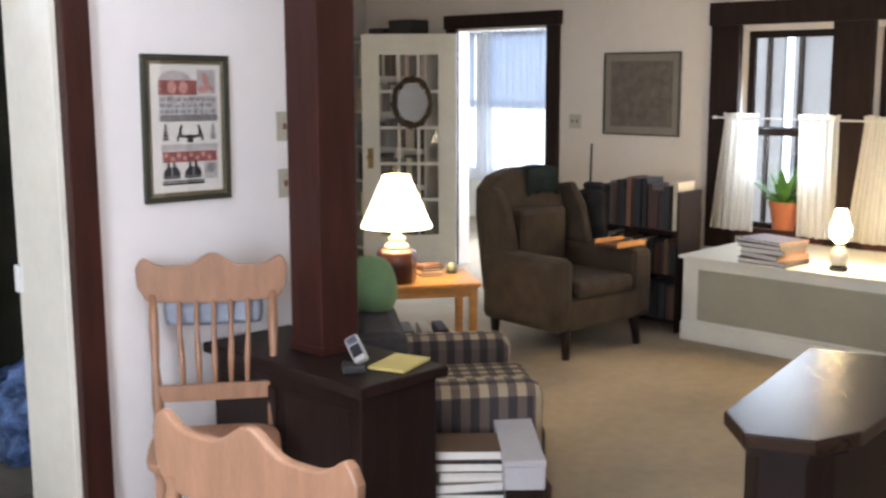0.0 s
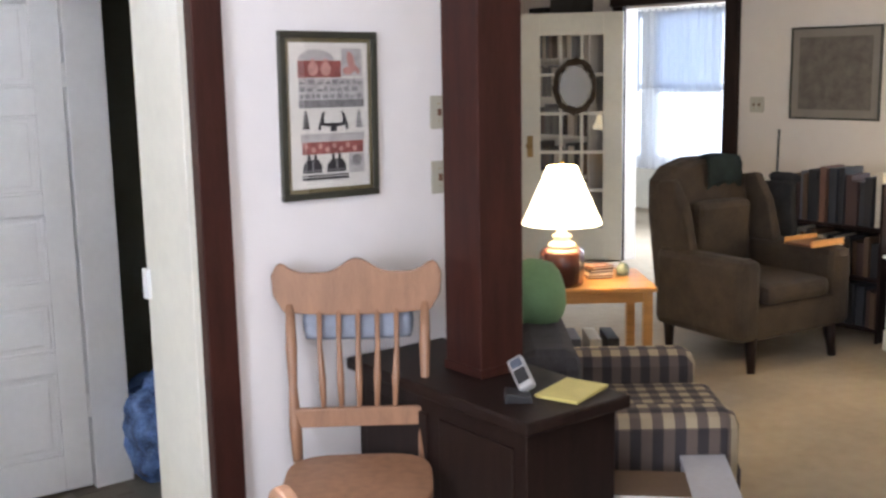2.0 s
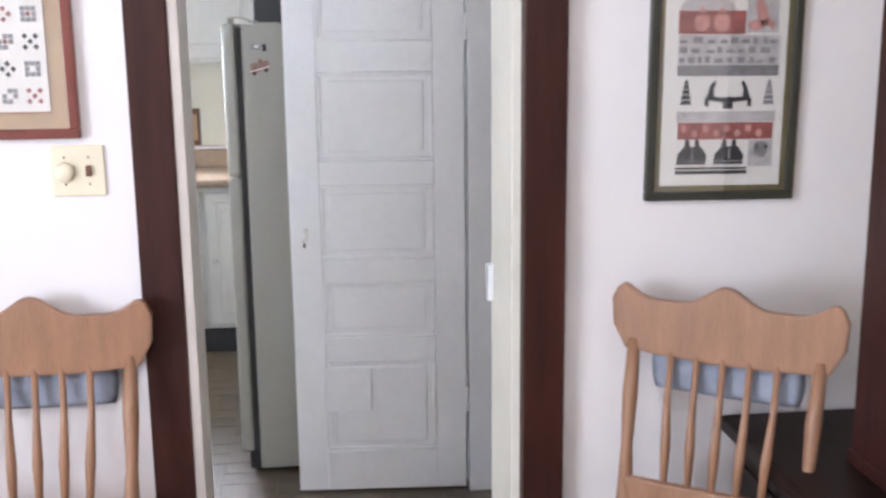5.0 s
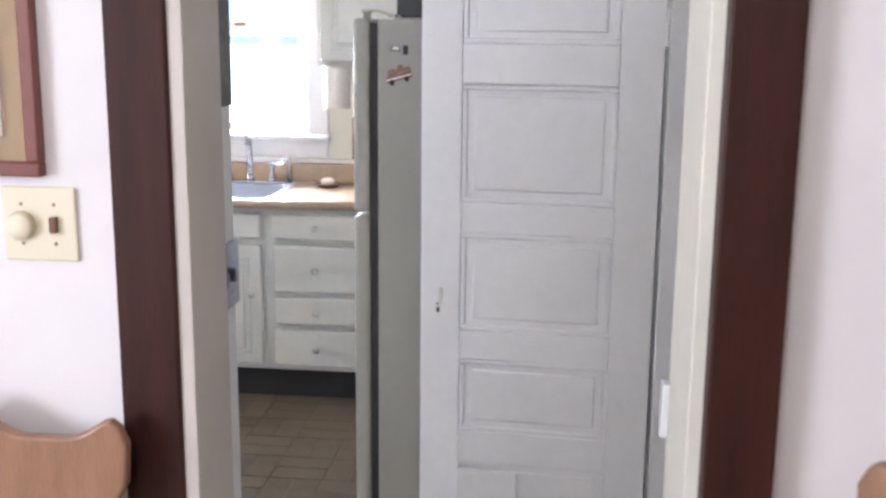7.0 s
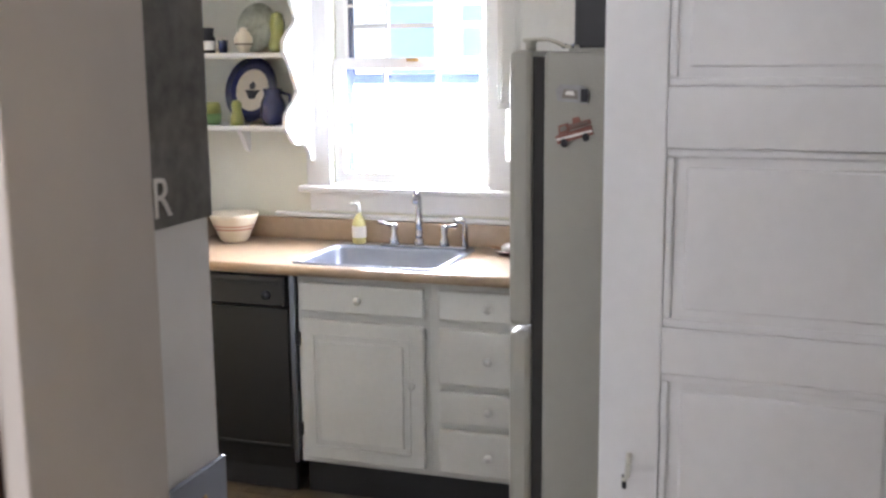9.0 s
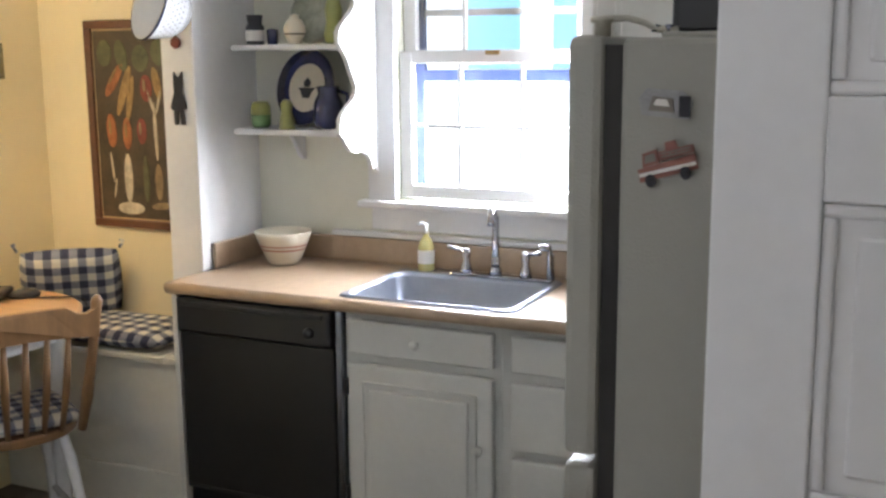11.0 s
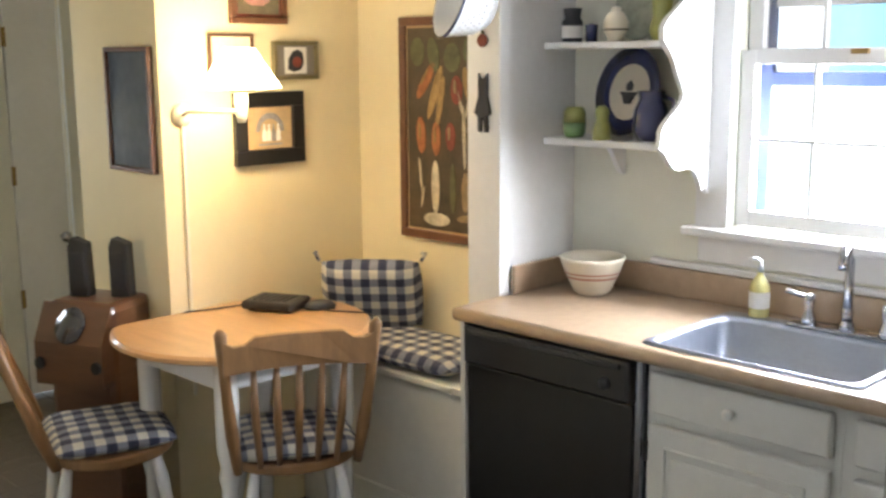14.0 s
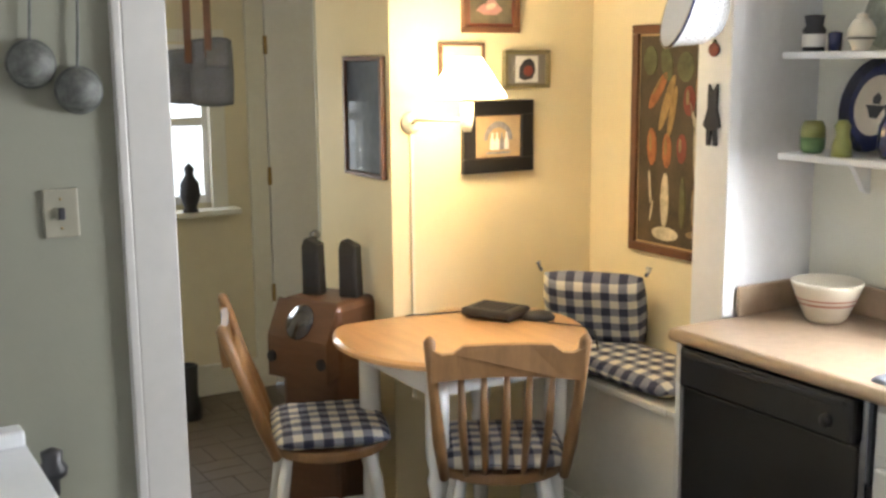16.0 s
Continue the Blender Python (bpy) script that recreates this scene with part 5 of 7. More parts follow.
def windsor_chair(m, label, cushion=True, lean=0.0):
    """Spindle-back kitchen chair: seat centre at the origin, facing +x."""
    c = thing("kitchen_chair", m, label, "chair", "kitchen chairs")
    out = [(0.21 * math.cos(a) * (1.0 if math.cos(a) > 0 else 0.9), 0.215 * math.sin(a)) for a in [2 * math.pi * k / 28 for k in range(28)]]
    part("seat", slab(out, 0.035, "z", 0.44, 0.008), M_CHAIRP, c)
    for sx, sy in ((1, 1), (1, -1), (-1, 1), (-1, -1)):
        part("leg", tube([(sx * 0.13, sy * 0.13, 0.44), (sx * 0.145, sy * 0.145, 0.36), (sx * 0.16, sy * 0.16, 0.25), (sx * 0.175, sy * 0.175, 0.12), (sx * 0.19, sy * 0.19, 0.0)], [0.016, 0.021, 0.017, 0.022, 0.013], 10), M_ENAMEL, c, smooth=True)
    part("stretcher", tube([(-0.175, -0.17, 0.16), (0.175, -0.17, 0.16)], 0.010), M_ENAMEL, c)
    part("stretcher", tube([(-0.175, 0.17, 0.16), (0.175, 0.17, 0.16)], 0.010), M_ENAMEL, c)
    part("stretcher", tube([(0.0, -0.17, 0.16), (0.0, 0.17, 0.16)], 0.010), M_ENAMEL, c)
    tip = Matrix.Translation((-0.165, 0, 0.46)) @ Matrix.Rotation(radians(-lean), 4, "Y") @ Matrix.Translation((0.165, 0, -0.46))
    for s in (-1, 1):
        part("back_post", tube([(-0.165, s * 0.185, 0.46), (-0.195, s * 0.20, 0.58), (-0.23, s * 0.215, 0.72), (-0.268, s * 0.228, 0.90), (-0.272, s * 0.230, 0.915)], [0.015, 0.021, 0.016, 0.019, 0.008], 10), M_CHAIRP, c, smooth=True).matrix_local = tip
    for k in range(5):
        y = -0.13 + 0.065 * k
        part("spindle", tube([(-0.17, y * 0.9, 0.47), (-0.208, y, 0.62), (-0.248, y * 1.05, 0.80)], [0.009, 0.014, 0.009], 8), M_CHAIRP, c, smooth=True).matrix_local = tip
    crest = []
    n_ = 14
    for k in range(n_ + 1):
        u = -1 + 2 * k / n_
        crest.append((0.225 * u, 0.882 + 0.008 * (1 - u * u) - (0.02 if 0.7 < abs(u) < 0.9 else 0)))
    crest += [(0.225 * (1 - 2 * k / n_), 0.785 + 0.012 * (1 - (1 - 2 * k / n_) ** 2)) for k in range(n_ + 1)]
    bm = slab(crest, 0.022, "x", -0.272)
    for v in bm.verts:
        v.co.x += 0.03 * (v.co.y / 0.225) ** 2 * -0.4
    part("crest_rail", bm, M_CHAIRP, c).matrix_local = tip
    if cushion:
        q = part("chair_pad", pillow_mesh(0.39, 0.42, 0.06), M_GING, c, "navy and cream checked chair pad", smooth=True)
        q.location = (0.01, 0, 0.50)
    return c


windsor_chair(pose(-0.40, -0.335, 0, 0, 0, 151) @ Matrix.Diagonal((1, 0.95, 1, 1)), "golden spindle-back chair with white legs and checked pad")
windsor_chair(pose(-0.865, -0.705, 0, 0, 0, 70), "golden spindle-back chair turned sideways with a checked pad", lean=6.0)

wl = thing("wall_lamp", pose(-0.93, -0.335, 1.46), "white swing-arm wall lamp with a lit pleated shade", "wall lamp")
part("wall_plate", lathe([(0, 0), (0.038, 0), (0.036, 0.012), (0.018, 0.02), (0, 0.02)], 22), M_IVORY, wl, smooth=True).matrix_local = pose(0, 0, 0, 0, 90, 0)
part("swing_arm", tube([(0.015, 0, 0), (0.06, -0.012, 0.012), (0.12, 0.02, 0.015), (0.22, 0.076, 0.015)], 0.007), M_IVORY, wl, smooth=True)
part("socket", lathe([(0, -0.02), (0.012, -0.02), (0.018, 0.0), (0.022, 0.04), (0.02, 0.07), (0, 0.07)], 16, 0.23, 0.078), M_IVORY, wl, smooth=True)
bm = bmesh.new()
ns, r0, r1 = 72, 0.126, 0.046
lo, hi = [], []
for k in range(ns):
    a = 2 * math.pi * k / ns
    pz = 1 + (0.012 if k % 2 else -0.012)
    lo.append(bm.verts.new((0.23 + r0 * pz * math.cos(a), 0.078 + r0 * pz * math.sin(a), 0.088)))
    hi.append(bm.verts.new((0.23 + r1 * pz * math.cos(a), 0.078 + r1 * pz * math.sin(a), 0.212)))
for k in range(ns):
    bm.faces.new((lo[k], lo[(k + 1) % ns], hi[(k + 1) % ns], hi[k]))
part("shade", bm, M_SHADE2, wl, "lit cream pleated shade")
part("cord_cover", box(0.0, 0.01, -0.006, 0.006, -0.95, -0.03, 0.002), M_IVORY, wl)


# ---- pictures ----
def picture(name, m, w, h, fw, fmat, label, mount=0.0, mmat=None, ground=None, glass=False, deep=0.022):
    """Framed picture centred on the origin, its back on y = 0, its front looking to -y."""
    t = thing(name, m, label, "picture")
    a, b = w / 2, h / 2
    part("frame", boxes([(-a, a, -deep, 0, b - fw, b), (-a, a, -deep, 0, -b, -b + fw), (-a, -a + fw, -deep, 0, -b + fw, b - fw), (a - fw, a, -deep, 0, -b + fw, b - fw)], 0.003), fmat, t)
    if mount:
        part("mount", box(-a + fw, a - fw, -0.010, -0.002, -b + fw, b - fw), mmat or M_CREAMP, t)
    if ground:
        e = fw + mount
        part("print", box(-a + e, a - e, -0.013, -0.003, -b + e, b - e), ground, t)
    if glass:
        g = part("glass", box(-a + fw, a - fw, -deep + 0.004, -deep + 0.006, -b + fw, b - fw), M_GLASSR, t)
        g.visible_shadow = False
    return t


def print_shape(t, name, outline, m, y=-0.015):
    return part(name, slab(outline, 0.0015, "y", y), m, t)


def rect(x0, x1, z0, z1):
    return [(x0, z0), (x1, z0), (x1, z1), (x0, z1)]


def oval(cx, cz, rx, rz, n_=14, tilt_=0.0):
    c_, s_ = math.cos(tilt_), math.sin(tilt_)
    return [(cx + rx * math.cos(a) * c_ - rz * math.sin(a) * s_, cz + rx * math.cos(a) * s_ + rz * math.sin(a) * c_) for a in [2 * math.pi * k / n_ for k in range(n_)]]


def print_group(t, name, outlines, m, y):
    """Several printed shapes of one ink."""
    bm = bmesh.new()
    for o in outlines:
        f = bm.faces.new([bm.verts.new((px, y, pz)) for px, pz in o])
        r = bmesh.ops.extrude_face_region(bm, geom=[f])
        bmesh.ops.translate(bm, verts=[v for v in r["geom"] if isinstance(v, bmesh.types.BMVert)], vec=(0, 0.001, 0))
    bmesh.ops.recalc_face_normals(bm, faces=bm.faces)
    return part(name, bm, m, t)


# printed sampler poster by the doorway
M_PINKP = mat("faded_pink_print", (0.46, 0.24, 0.21), 0.8, vary=0.25, scale=30)
M_DULLRED = mat("dull_red_print", (0.27, 0.085, 0.075), 0.8, vary=0.35, scale=35)
M_PALEG = mat("pale_grey_print", (0.46, 0.44, 0.44), 0.8, vary=0.25, scale=45)
M_MIDG = mat("mid_grey_print", (0.22, 0.215, 0.22), 0.8, vary=0.4, scale=60)
sm = picture("sampler_poster", pose(3.143, -2.91, 1.502, 0, 0.6, 0), 0.362, 0.53, 0.021, M_FRAMEB, "framed red and black folk sampler print", 0.014, M_FRAMEG, M_PAPER, True)
print_shape(sm, "grey_arch", [(0.066 * math.cos(k * math.pi / 12) - 0.048, 0.175 + 0.034 * math.sin(k * math.pi / 12)) for k in range(13)], M_PALEG, -0.0155)
print_shape(sm, "red_band", rect(-0.116, 0.043, 0.121, 0.174), M_DULLRED, -0.0155)
print_group(sm, "pear_print", [oval(-0.062, 0.148, 0.019, 0.022), oval(-0.015, 0.148, 0.019, 0.022), oval(-0.062, 0.172, 0.007, 0.010), oval(-0.015, 0.172, 0.007, 0.010)], M_PINKP, -0.0175)
print_shape(sm, "corner_panel", rect(0.046, 0.122, 0.124, 0.212), M_PALEG, -0.0155)
print_group(sm, "red_bird", [oval(0.080, 0.170, 0.013, 0.034, 12, 0.25), oval(0.068, 0.142, 0.020, 0.013), [(0.086, 0.150), (0.110, 0.128), (0.112, 0.146), (0.094, 0.162)]], M_PINKP, -0.0175)
print_shape(sm, "woven_field", rect(-0.115, 0.128, 0.052, 0.119), M_PALEG, -0.0155)
print_shape(sm, "woven_base", rect(-0.115, 0.128, 0.026, 0.051), M_MIDG, -0.0155)
random.seed(3)
rows_ = []
for zq in (0.056, 0.078, 0.100):
    xq = -0.112
    while xq < 0.112:
        wq = random.uniform(0.008, 0.022)
        rows_.append(rect(xq, xq + wq, zq, zq + random.uniform(0.006, 0.015)))
        xq += wq + random.uniform(0.006, 0.016)
print_group(sm, "faint_lettering", rows_, M_MIDG, -0.0172)
for s_ in (-1, 1):
    cx = -0.092 if s_ < 0 else 0.108
    print_group(sm, "fir_tree", [[(cx - w_ / 2, z_), (cx + w_ / 2, z_), (cx + w_ * 0.3, z_ + 0.010), (cx - w_ * 0.3, z_ + 0.010)] for w_, z_ in ((0.030, -0.040), (0.026, -0.028), (0.021, -0.016), (0.015, -0.004), (0.009, 0.007))], M_INK if s_ < 0 else M_MIDG, -0.0155)
    print_group(sm, "leaping_deer", [[(0.010 + s_ * 0.006, -0.036), (0.010 + s_ * 0.050, -0.030), (0.010 + s_ * 0.054, -0.020), (0.010 + s_ * 0.012, -0.024)][::s_], [(0.010 + s_ * 0.034, -0.022), (0.010 + s_ * 0.050, -0.020), (0.010 + s_ * 0.044, 0.004), (0.010 + s_ * 0.034, 0.016), (0.010 + s_ * 0.030, 0.010), (0.010 + s_ * 0.036, -0.004)][::s_], [(0.010 + s_ * 0.046, -0.044), (0.010 + s_ * 0.056, -0.044), (0.010 + s_ * 0.056, -0.026), (0.010 + s_ * 0.048, -0.026)][::s_]], M_INK, -0.0155)
print_group(sm, "flower_pot", [rect(-0.002, 0.022, -0.050, -0.034), oval(0.010, -0.028, 0.016, 0.006)], M_INK, -0.0158)
print_shape(sm, "grey_scroll", rect(-0.112, 0.126, -0.080, -0.056), M_PALEG, -0.0155)
print_shape(sm, "lower_red_band", rect(-0.108, 0.122, -0.121, -0.082), M_DULLRED, -0.0155)
print_group(sm, "flower_band", [oval(-0.094 + 0.026 * k, -0.101 + 0.006 * (-1) ** k, 0.008, 0.009, 8) for k in range(8)], M_PINKP, -0.0172)
for cx in (-0.072, 0.018):
    print_group(sm, "fruit_basket", [[(cx - 0.036, -0.180), (cx + 0.034, -0.180), (cx + 0.036, -0.158), (cx + 0.022, -0.138), (cx - 0.018, -0.138), (cx - 0.034, -0.156)], oval(cx - 0.012, -0.132, 0.006, 0.012, 8), oval(cx + 0.012, -0.132, 0.006, 0.012, 8)], M_INK, -0.0155)
    print_group(sm, "basket_weave", [rect(cx - 0.030, cx + 0.030, -0.174, -0.171), rect(cx - 0.002, cx + 0.003, -0.168, -0.142)], M_MIDG, -0.0172)
print_group(sm, "tulip_panel", [rect(0.066, 0.124, -0.186, -0.124)], M_PALEG, -0.0155)
print_group(sm, "tulip", [oval(0.095, -0.146, 0.017, 0.020), [(0.076, -0.140), (0.084, -0.128), (0.092, -0.146)], [(0.114, -0.140), (0.098, -0.146), (0.106, -0.128)]], M_MIDG, -0.0172)
print_group(sm, "base_line", [rect(-0.110, 0.064, -0.192, -0.187), rect(-0.110, 0.064, -0.203, -0.195)], M_INK, -0.0155)

# quilt sampler left of the doorway
qs = picture("quilt_sampler", pose(1.515, -2.91, 1.625), 0.335, 0.42, 0.022, M_FRAMER, "framed sampler of quilt blocks in a cherry frame", 0.038, M_TAN, M_PAPER, True)
print_group(qs, "mount_line", [rect(-0.112, 0.112, 0.152, 0.154), rect(-0.112, 0.112, -0.154, -0.152), rect(-0.112, -0.110, -0.152, 0.152), rect(0.110, 0.112, -0.152, 0.152)], M_RED, -0.0140)
QUILT = [("010", "101", "010"), ("101", "010", "101"), ("110", "101", "011"), ("111", "101", "111")]
for i in range(4):
    for j in range(5):
        cx, cz = -0.078 + 0.052 * i, -0.116 + 0.058 * j
        pat, q_ = QUILT[(i * 3 + j * 2) % 4], 0.0115
        cells = [(u, v) for v in range(3) for u in range(3) if pat[v][u] == "1"]
        if (i + j) % 2:
            out = [[(cx + q_ * (u - 1) - 0.0065, cz + q_ * (v - 1)), (cx + q_ * (u - 1), cz + q_ * (v - 1) - 0.0065), (cx + q_ * (u - 1) + 0.0065, cz + q_ * (v - 1)), (cx + q_ * (u - 1), cz + q_ * (v - 1) + 0.0065)] for u, v in cells]
        else:
            out = [rect(cx + q_ * (u - 1) - 0.005, cx + q_ * (u - 1) + 0.005, cz + q_ * (v - 1) - 0.005, cz + q_ * (v - 1) + 0.005) for u, v in cells]
        print_group(qs, "quilt_block", out, (M_MIDG, M_DULLRED, M_MIDG, M_INK)[(3 * i + j) % 4], -0.015)
        if (i + 2 * j) % 3 == 0:
            print_group(qs, "block_centre", [oval(cx, cz, 0.005, 0.005, 8)], M_DULLRED, -0.0165)

# living room etching
et = picture("dark_etching", pose(7.97, -1.645, 1.553, 0, 0, -90), 0.69, 0.63, 0.012, M_FRAMEB, "dark square tapestry print in a thin frame", 0.055, M_ETCHB, M_ETCH)

# nook pictures on the lamp wall
def nook_pic(y0, y1, z0, z1, fw, fm, lab, mount, mm, ground):
    return picture("small_picture", pose(-0.93, (y0 + y1) / 2, (z0 + z1) / 2, 0, 0, 90), y1 - y0, z1 - z0, fw, fm, lab, mount, mm, ground)


wb = nook_pic(-0.138, 0.156, 1.275, 1.525, 0.050, M_BLACK, "black framed sepia picture of bottles", 0.004, M_FRAMEW, M_TAN)
print_group(wb, "wreath_arch", [[(0.060 * math.cos(k * math.pi / 10), -0.012 + 0.066 * math.sin(k * math.pi / 10)) for k in range(11)] + [(0.044 * math.cos(k * math.pi / 10), -0.012 + 0.044 * math.sin(k * math.pi / 10)) for k in range(10, -1, -1)]], M_MIDG, -0.015)
for x, m_ in ((-0.026, M_PAPER), (-0.006, M_PAPER), (0.014, M_MIDG), (0.034, M_PAPER)):
    print_shape(wb, "bottle", [(x - 0.009, -0.045), (x + 0.009, -0.045), (x + 0.009, -0.014), (x + 0.003, -0.002), (x + 0.003, 0.014), (x - 0.003, 0.014), (x - 0.003, -0.002), (x - 0.009, -0.014)], m_, -0.016)
print_shape(wb, "caption_bar", rect(-0.050, 0.050, -0.060, -0.053), M_MIDG)
sb = nook_pic(0.032, 0.228, 1.565, 1.697, 0.014, M_FRAMEG, "grey framed print of a strawberry", 0.020, M_ETCHB, M_ETCHB)
print_shape(sb, "white_sheet", rect(-0.048, 0.048, -0.046, 0.046), M_PAPER, -0.0145)
print_shape(sb, "dark_leaves", [(-0.034, -0.030), (-0.010, -0.040), (0.022, -0.032), (0.036, -0.006), (0.030, 0.026), (0.010, 0.038), (-0.014, 0.030), (-0.032, 0.006)], M_INK, -0.016)
print_shape(sb, "strawberry", oval(0.004, -0.006, 0.020, 0.019), FOOD[2], -0.0175)
nook_pic(-0.226, -0.05, 1.575, 1.720, 0.008, M_FRAMEW, "thin framed cream print behind the lamp", 0.02, M_CREAMP, M_CREAMP)
M_BIRDBG = mat("olive_painted_ground", (0.13, 0.11, 0.07), 0.7, vary=0.4, scale=18)
ub = nook_pic(-0.136, 0.097, 1.755, 1.945, 0.022, M_FRAMEW, "brown framed picture with a bird", 0.010, M_FRAMER, M_BIRDBG)
print_shape(ub, "bird", [(-0.060, -0.020), (-0.030, -0.034), (0.020, -0.034), (0.046, -0.018), (0.030, -0.004), (0.012, 0.018), (0.002, 0.036), (-0.008, 0.024), (-0.022, 0.004), (-0.046, -0.004)], M_PINKP, -0.015)
print_shape(ub, "wing", oval(-0.004, -0.006, 0.022, 0.010, 12, 0.3), FOOD[5], -0.017)

# larder painting in the nook
lp = picture("larder_painting", pose(-0.46, 0.435, 1.387), 0.46, 0.78, 0.03, M_FRAMEW, "framed painting of hanging vegetables, breads and ladles", 0.008, M_TAN, M_PAINTD)
random.seed(11)
shapes = [(-0.06, 0.26, 0.028, 0.06, 4, 0.2), (0.03, 0.25, 0.04, 0.05, 4, 0), (0.12, 0.27, 0.04, 0.05, 4, 0.2), (-0.14, 0.27, 0.035, 0.05, 4, 0), (-0.10, 0.17, 0.020, 0.075, 0, -0.6), (-0.055, 0.13, 0.018, 0.10, 1, -0.35), (-0.028, 0.10, 0.014, 0.09, 1, -0.2),
          (0.05, 0.14, 0.028, 0.05, 2, 0), (0.10, 0.16, 0.018, 0.06, 1, 0.2), (0.16, 0.14, 0.016, 0.07, 1, 0.1), (-0.125, -0.02, 0.023, 0.065, 0, 0.05), (-0.05, -0.03, 0.021, 0.06, 0, 0), (0.02, -0.02, 0.023, 0.05, 2, 0), (0.15, 0.0, 0.018, 0.08, 3, 0),
          (0.085, -0.02, 0.008, 0.11, 5, 0.03), (0.070, 0.09, 0.006, 0.05, 5, 0.3), (0.105, 0.09, 0.006, 0.05, 5, -0.3), (-0.055, -0.20, 0.020, 0.095, 5, 0), (-0.13, -0.16, 0.005, 0.06, 5, 0.1), (-0.12, -0.24, 0.004, 0.04, 5, -0.2),
          (0.03, -0.20, 0.014, 0.09, 4, 0), (0.09, -0.21, 0.018, 0.07, 3, 0), (0.15, -0.20, 0.016, 0.07, 1, 0.1), (-0.05, -0.315, 0.065, 0.024, 5, 0), (0.10, -0.30, 0.05, 0.014, 3, 0.1)]
for cx, cz, rx, rz, k, tl in shapes:
    print_shape(lp, "painted_food", oval(cx, cz, rx, rz, 14, tl), FOOD[k])
    if k < 3:
        print_shape(lp, "painted_highlight", oval(cx - rx * 0.25, cz + rz * 0.2, rx * 0.25, rz * 0.5, 10, tl), FOOD[3 if k == 2 else 1], -0.0165)

# dark glazed poster in the hall
p2 = picture("glazed_poster", pose(-1.10, -0.41, 1.475), 0.285, 0.41, 0.014, M_FRAMEW, "dark glazed poster, window reflection partly put into its colour", 0.004, M_INK, M_DARKGL)

# tomato and cat cut-outs on the post
tm = thing("tomato_ornament", pose(-0.082, 0.199, 1.688), "small red tomato ornament hanging on the post", "ornament")
part("body", slab(oval(0, 0, 0.021, 0.020), -0.008, "y", 0.0, 0.003), FOOD[2], tm)
part("stem", slab([(-0.006, 0.018), (0.006, 0.018), (0.003, 0.03), (-0.002, 0.03)], -0.006, "y"), FOOD[4], tm)
ct = thing("cat_ornament", pose(-0.08, 0.199, 1.50), "black cat cut-out hanging on the post", "ornament")
part("body", slab([(-0.018, -0.088), (-0.006, -0.088), (-0.003, -0.045), (0.004, -0.045), (0.008, -0.088), (0.022, -0.088), (0.018, -0.04), (0.032, -0.032), (0.028, -0.012), (0.018, 0.022), (0.02, 0.05), (0.018, 0.09), (0.006, 0.074), (-0.006, 0.074), (-0.016, 0.09), (-0.018, 0.05), (-0.016, 0.022), (-0.028, -0.012), (-0.034, -0.03), (-0.02, -0.04)], -0.008, "y"), M_INK, ct)

# ---- hall ----
M_DIAL = mat("dark_dial_glass", (0.02, 0.022, 0.03), 0.06, vary=0.3, coat=0.8)
ca = thing("wooden_chest", pose(-1.150, -0.555, 0, 0, 0, 25) @ Matrix.Diagonal((0.88, 0.88, 1.02, 1)), "small brown wooden chest with a round dark glass dial", "cabinet")
part("body", boxes([(-0.15, 0.15, -0.12, 0.14, 0.06, 0.84)], 0.028), M_ORANGE, ca)
part("sloped_front", slab([(-0.19, 0.72), (-0.12, 0.84), (-0.12, 0.60), (-0.19, 0.58)], 0.30, "x", -0.15), M_ORANGE, ca)
part("dial_glass", lathe([(0, 0), (0.065, 0), (0.062, 0.006), (0, 0.010)], 22), M_DIAL, ca, smooth=True).matrix_local = pose(0.0, -0.165, 0.775, 58, 0, 0)
for s in (-0.14, 0.14):
    part("corner_knob", lathe([(0, 0), (0.02, 0), (0.02, 0.012), (0, 0.014)], 12), M_INK, ca).matrix_local = pose(s * 0.9, -0.19, 0.65, 90, 0, 0)
for sx in (-0.12, 0.12):
    for sy in (-0.09, 0.11):
        part("foot", box(sx - 0.02, sx + 0.02, sy - 0.02, sy + 0.02, 0, 0.06, 0.003), M_ORANGE, ca)
for x, y in ((-0.035, -0.03), (0.075, 0.06)):
    s_ = thing("desktop_speaker", pose(-1.165 + x, -0.55 + y, 0.858, 0, 0, 35), "slim black desktop speaker on the chest", "loudspeaker", "desktop speakers")
    part("case", slab([(-0.035, 0.0), (0.035, 0.0), (0.030, 0.18), (-0.022, 0.20), (-0.035, 0.17)], 0.05, "y", -0.025, 0.004), M_BLACKP, s_)
    part("grille", box(-0.027, 0.025, -0.028, -0.024, 0.03, 0.15, 0.002), M_INK, s_)
tg = thing("tote_bag", pose(-1.85, -0.725, 1.80, 0, 0, 71), "grey blue tote bags hanging by leather straps", "bag")
part("bag", pillow_mesh(0.17, 0.27, 0.09), M_TOTE, tg, smooth=True).matrix_local = pose(0.03, 0, -0.175, 90, 0, 0)
part("second_bag", pillow_mesh(0.14, 0.22, 0.06), M_TOTE, tg, smooth=True).matrix_local = pose(-0.075, 0.06, -0.19, 90, 0, 8)
part("flap", pillow_mesh(0.10, 0.12, 0.03), M_TOTE, tg, smooth=True).matrix_local = pose(0.05, -0.04, -0.10, 84, 0, 0)
for x in (-0.055, 0.02):
    part("strap", box(x - 0.014, x + 0.014, -0.052, -0.044, -0.14, 0.62, 0.002), M_FRAMEW, tg)
part("coat_hook", tube([(-0.02, -0.048, 0.60), (-0.02, -0.048, 0.80)], 0.01), M_BLACKP, tg)
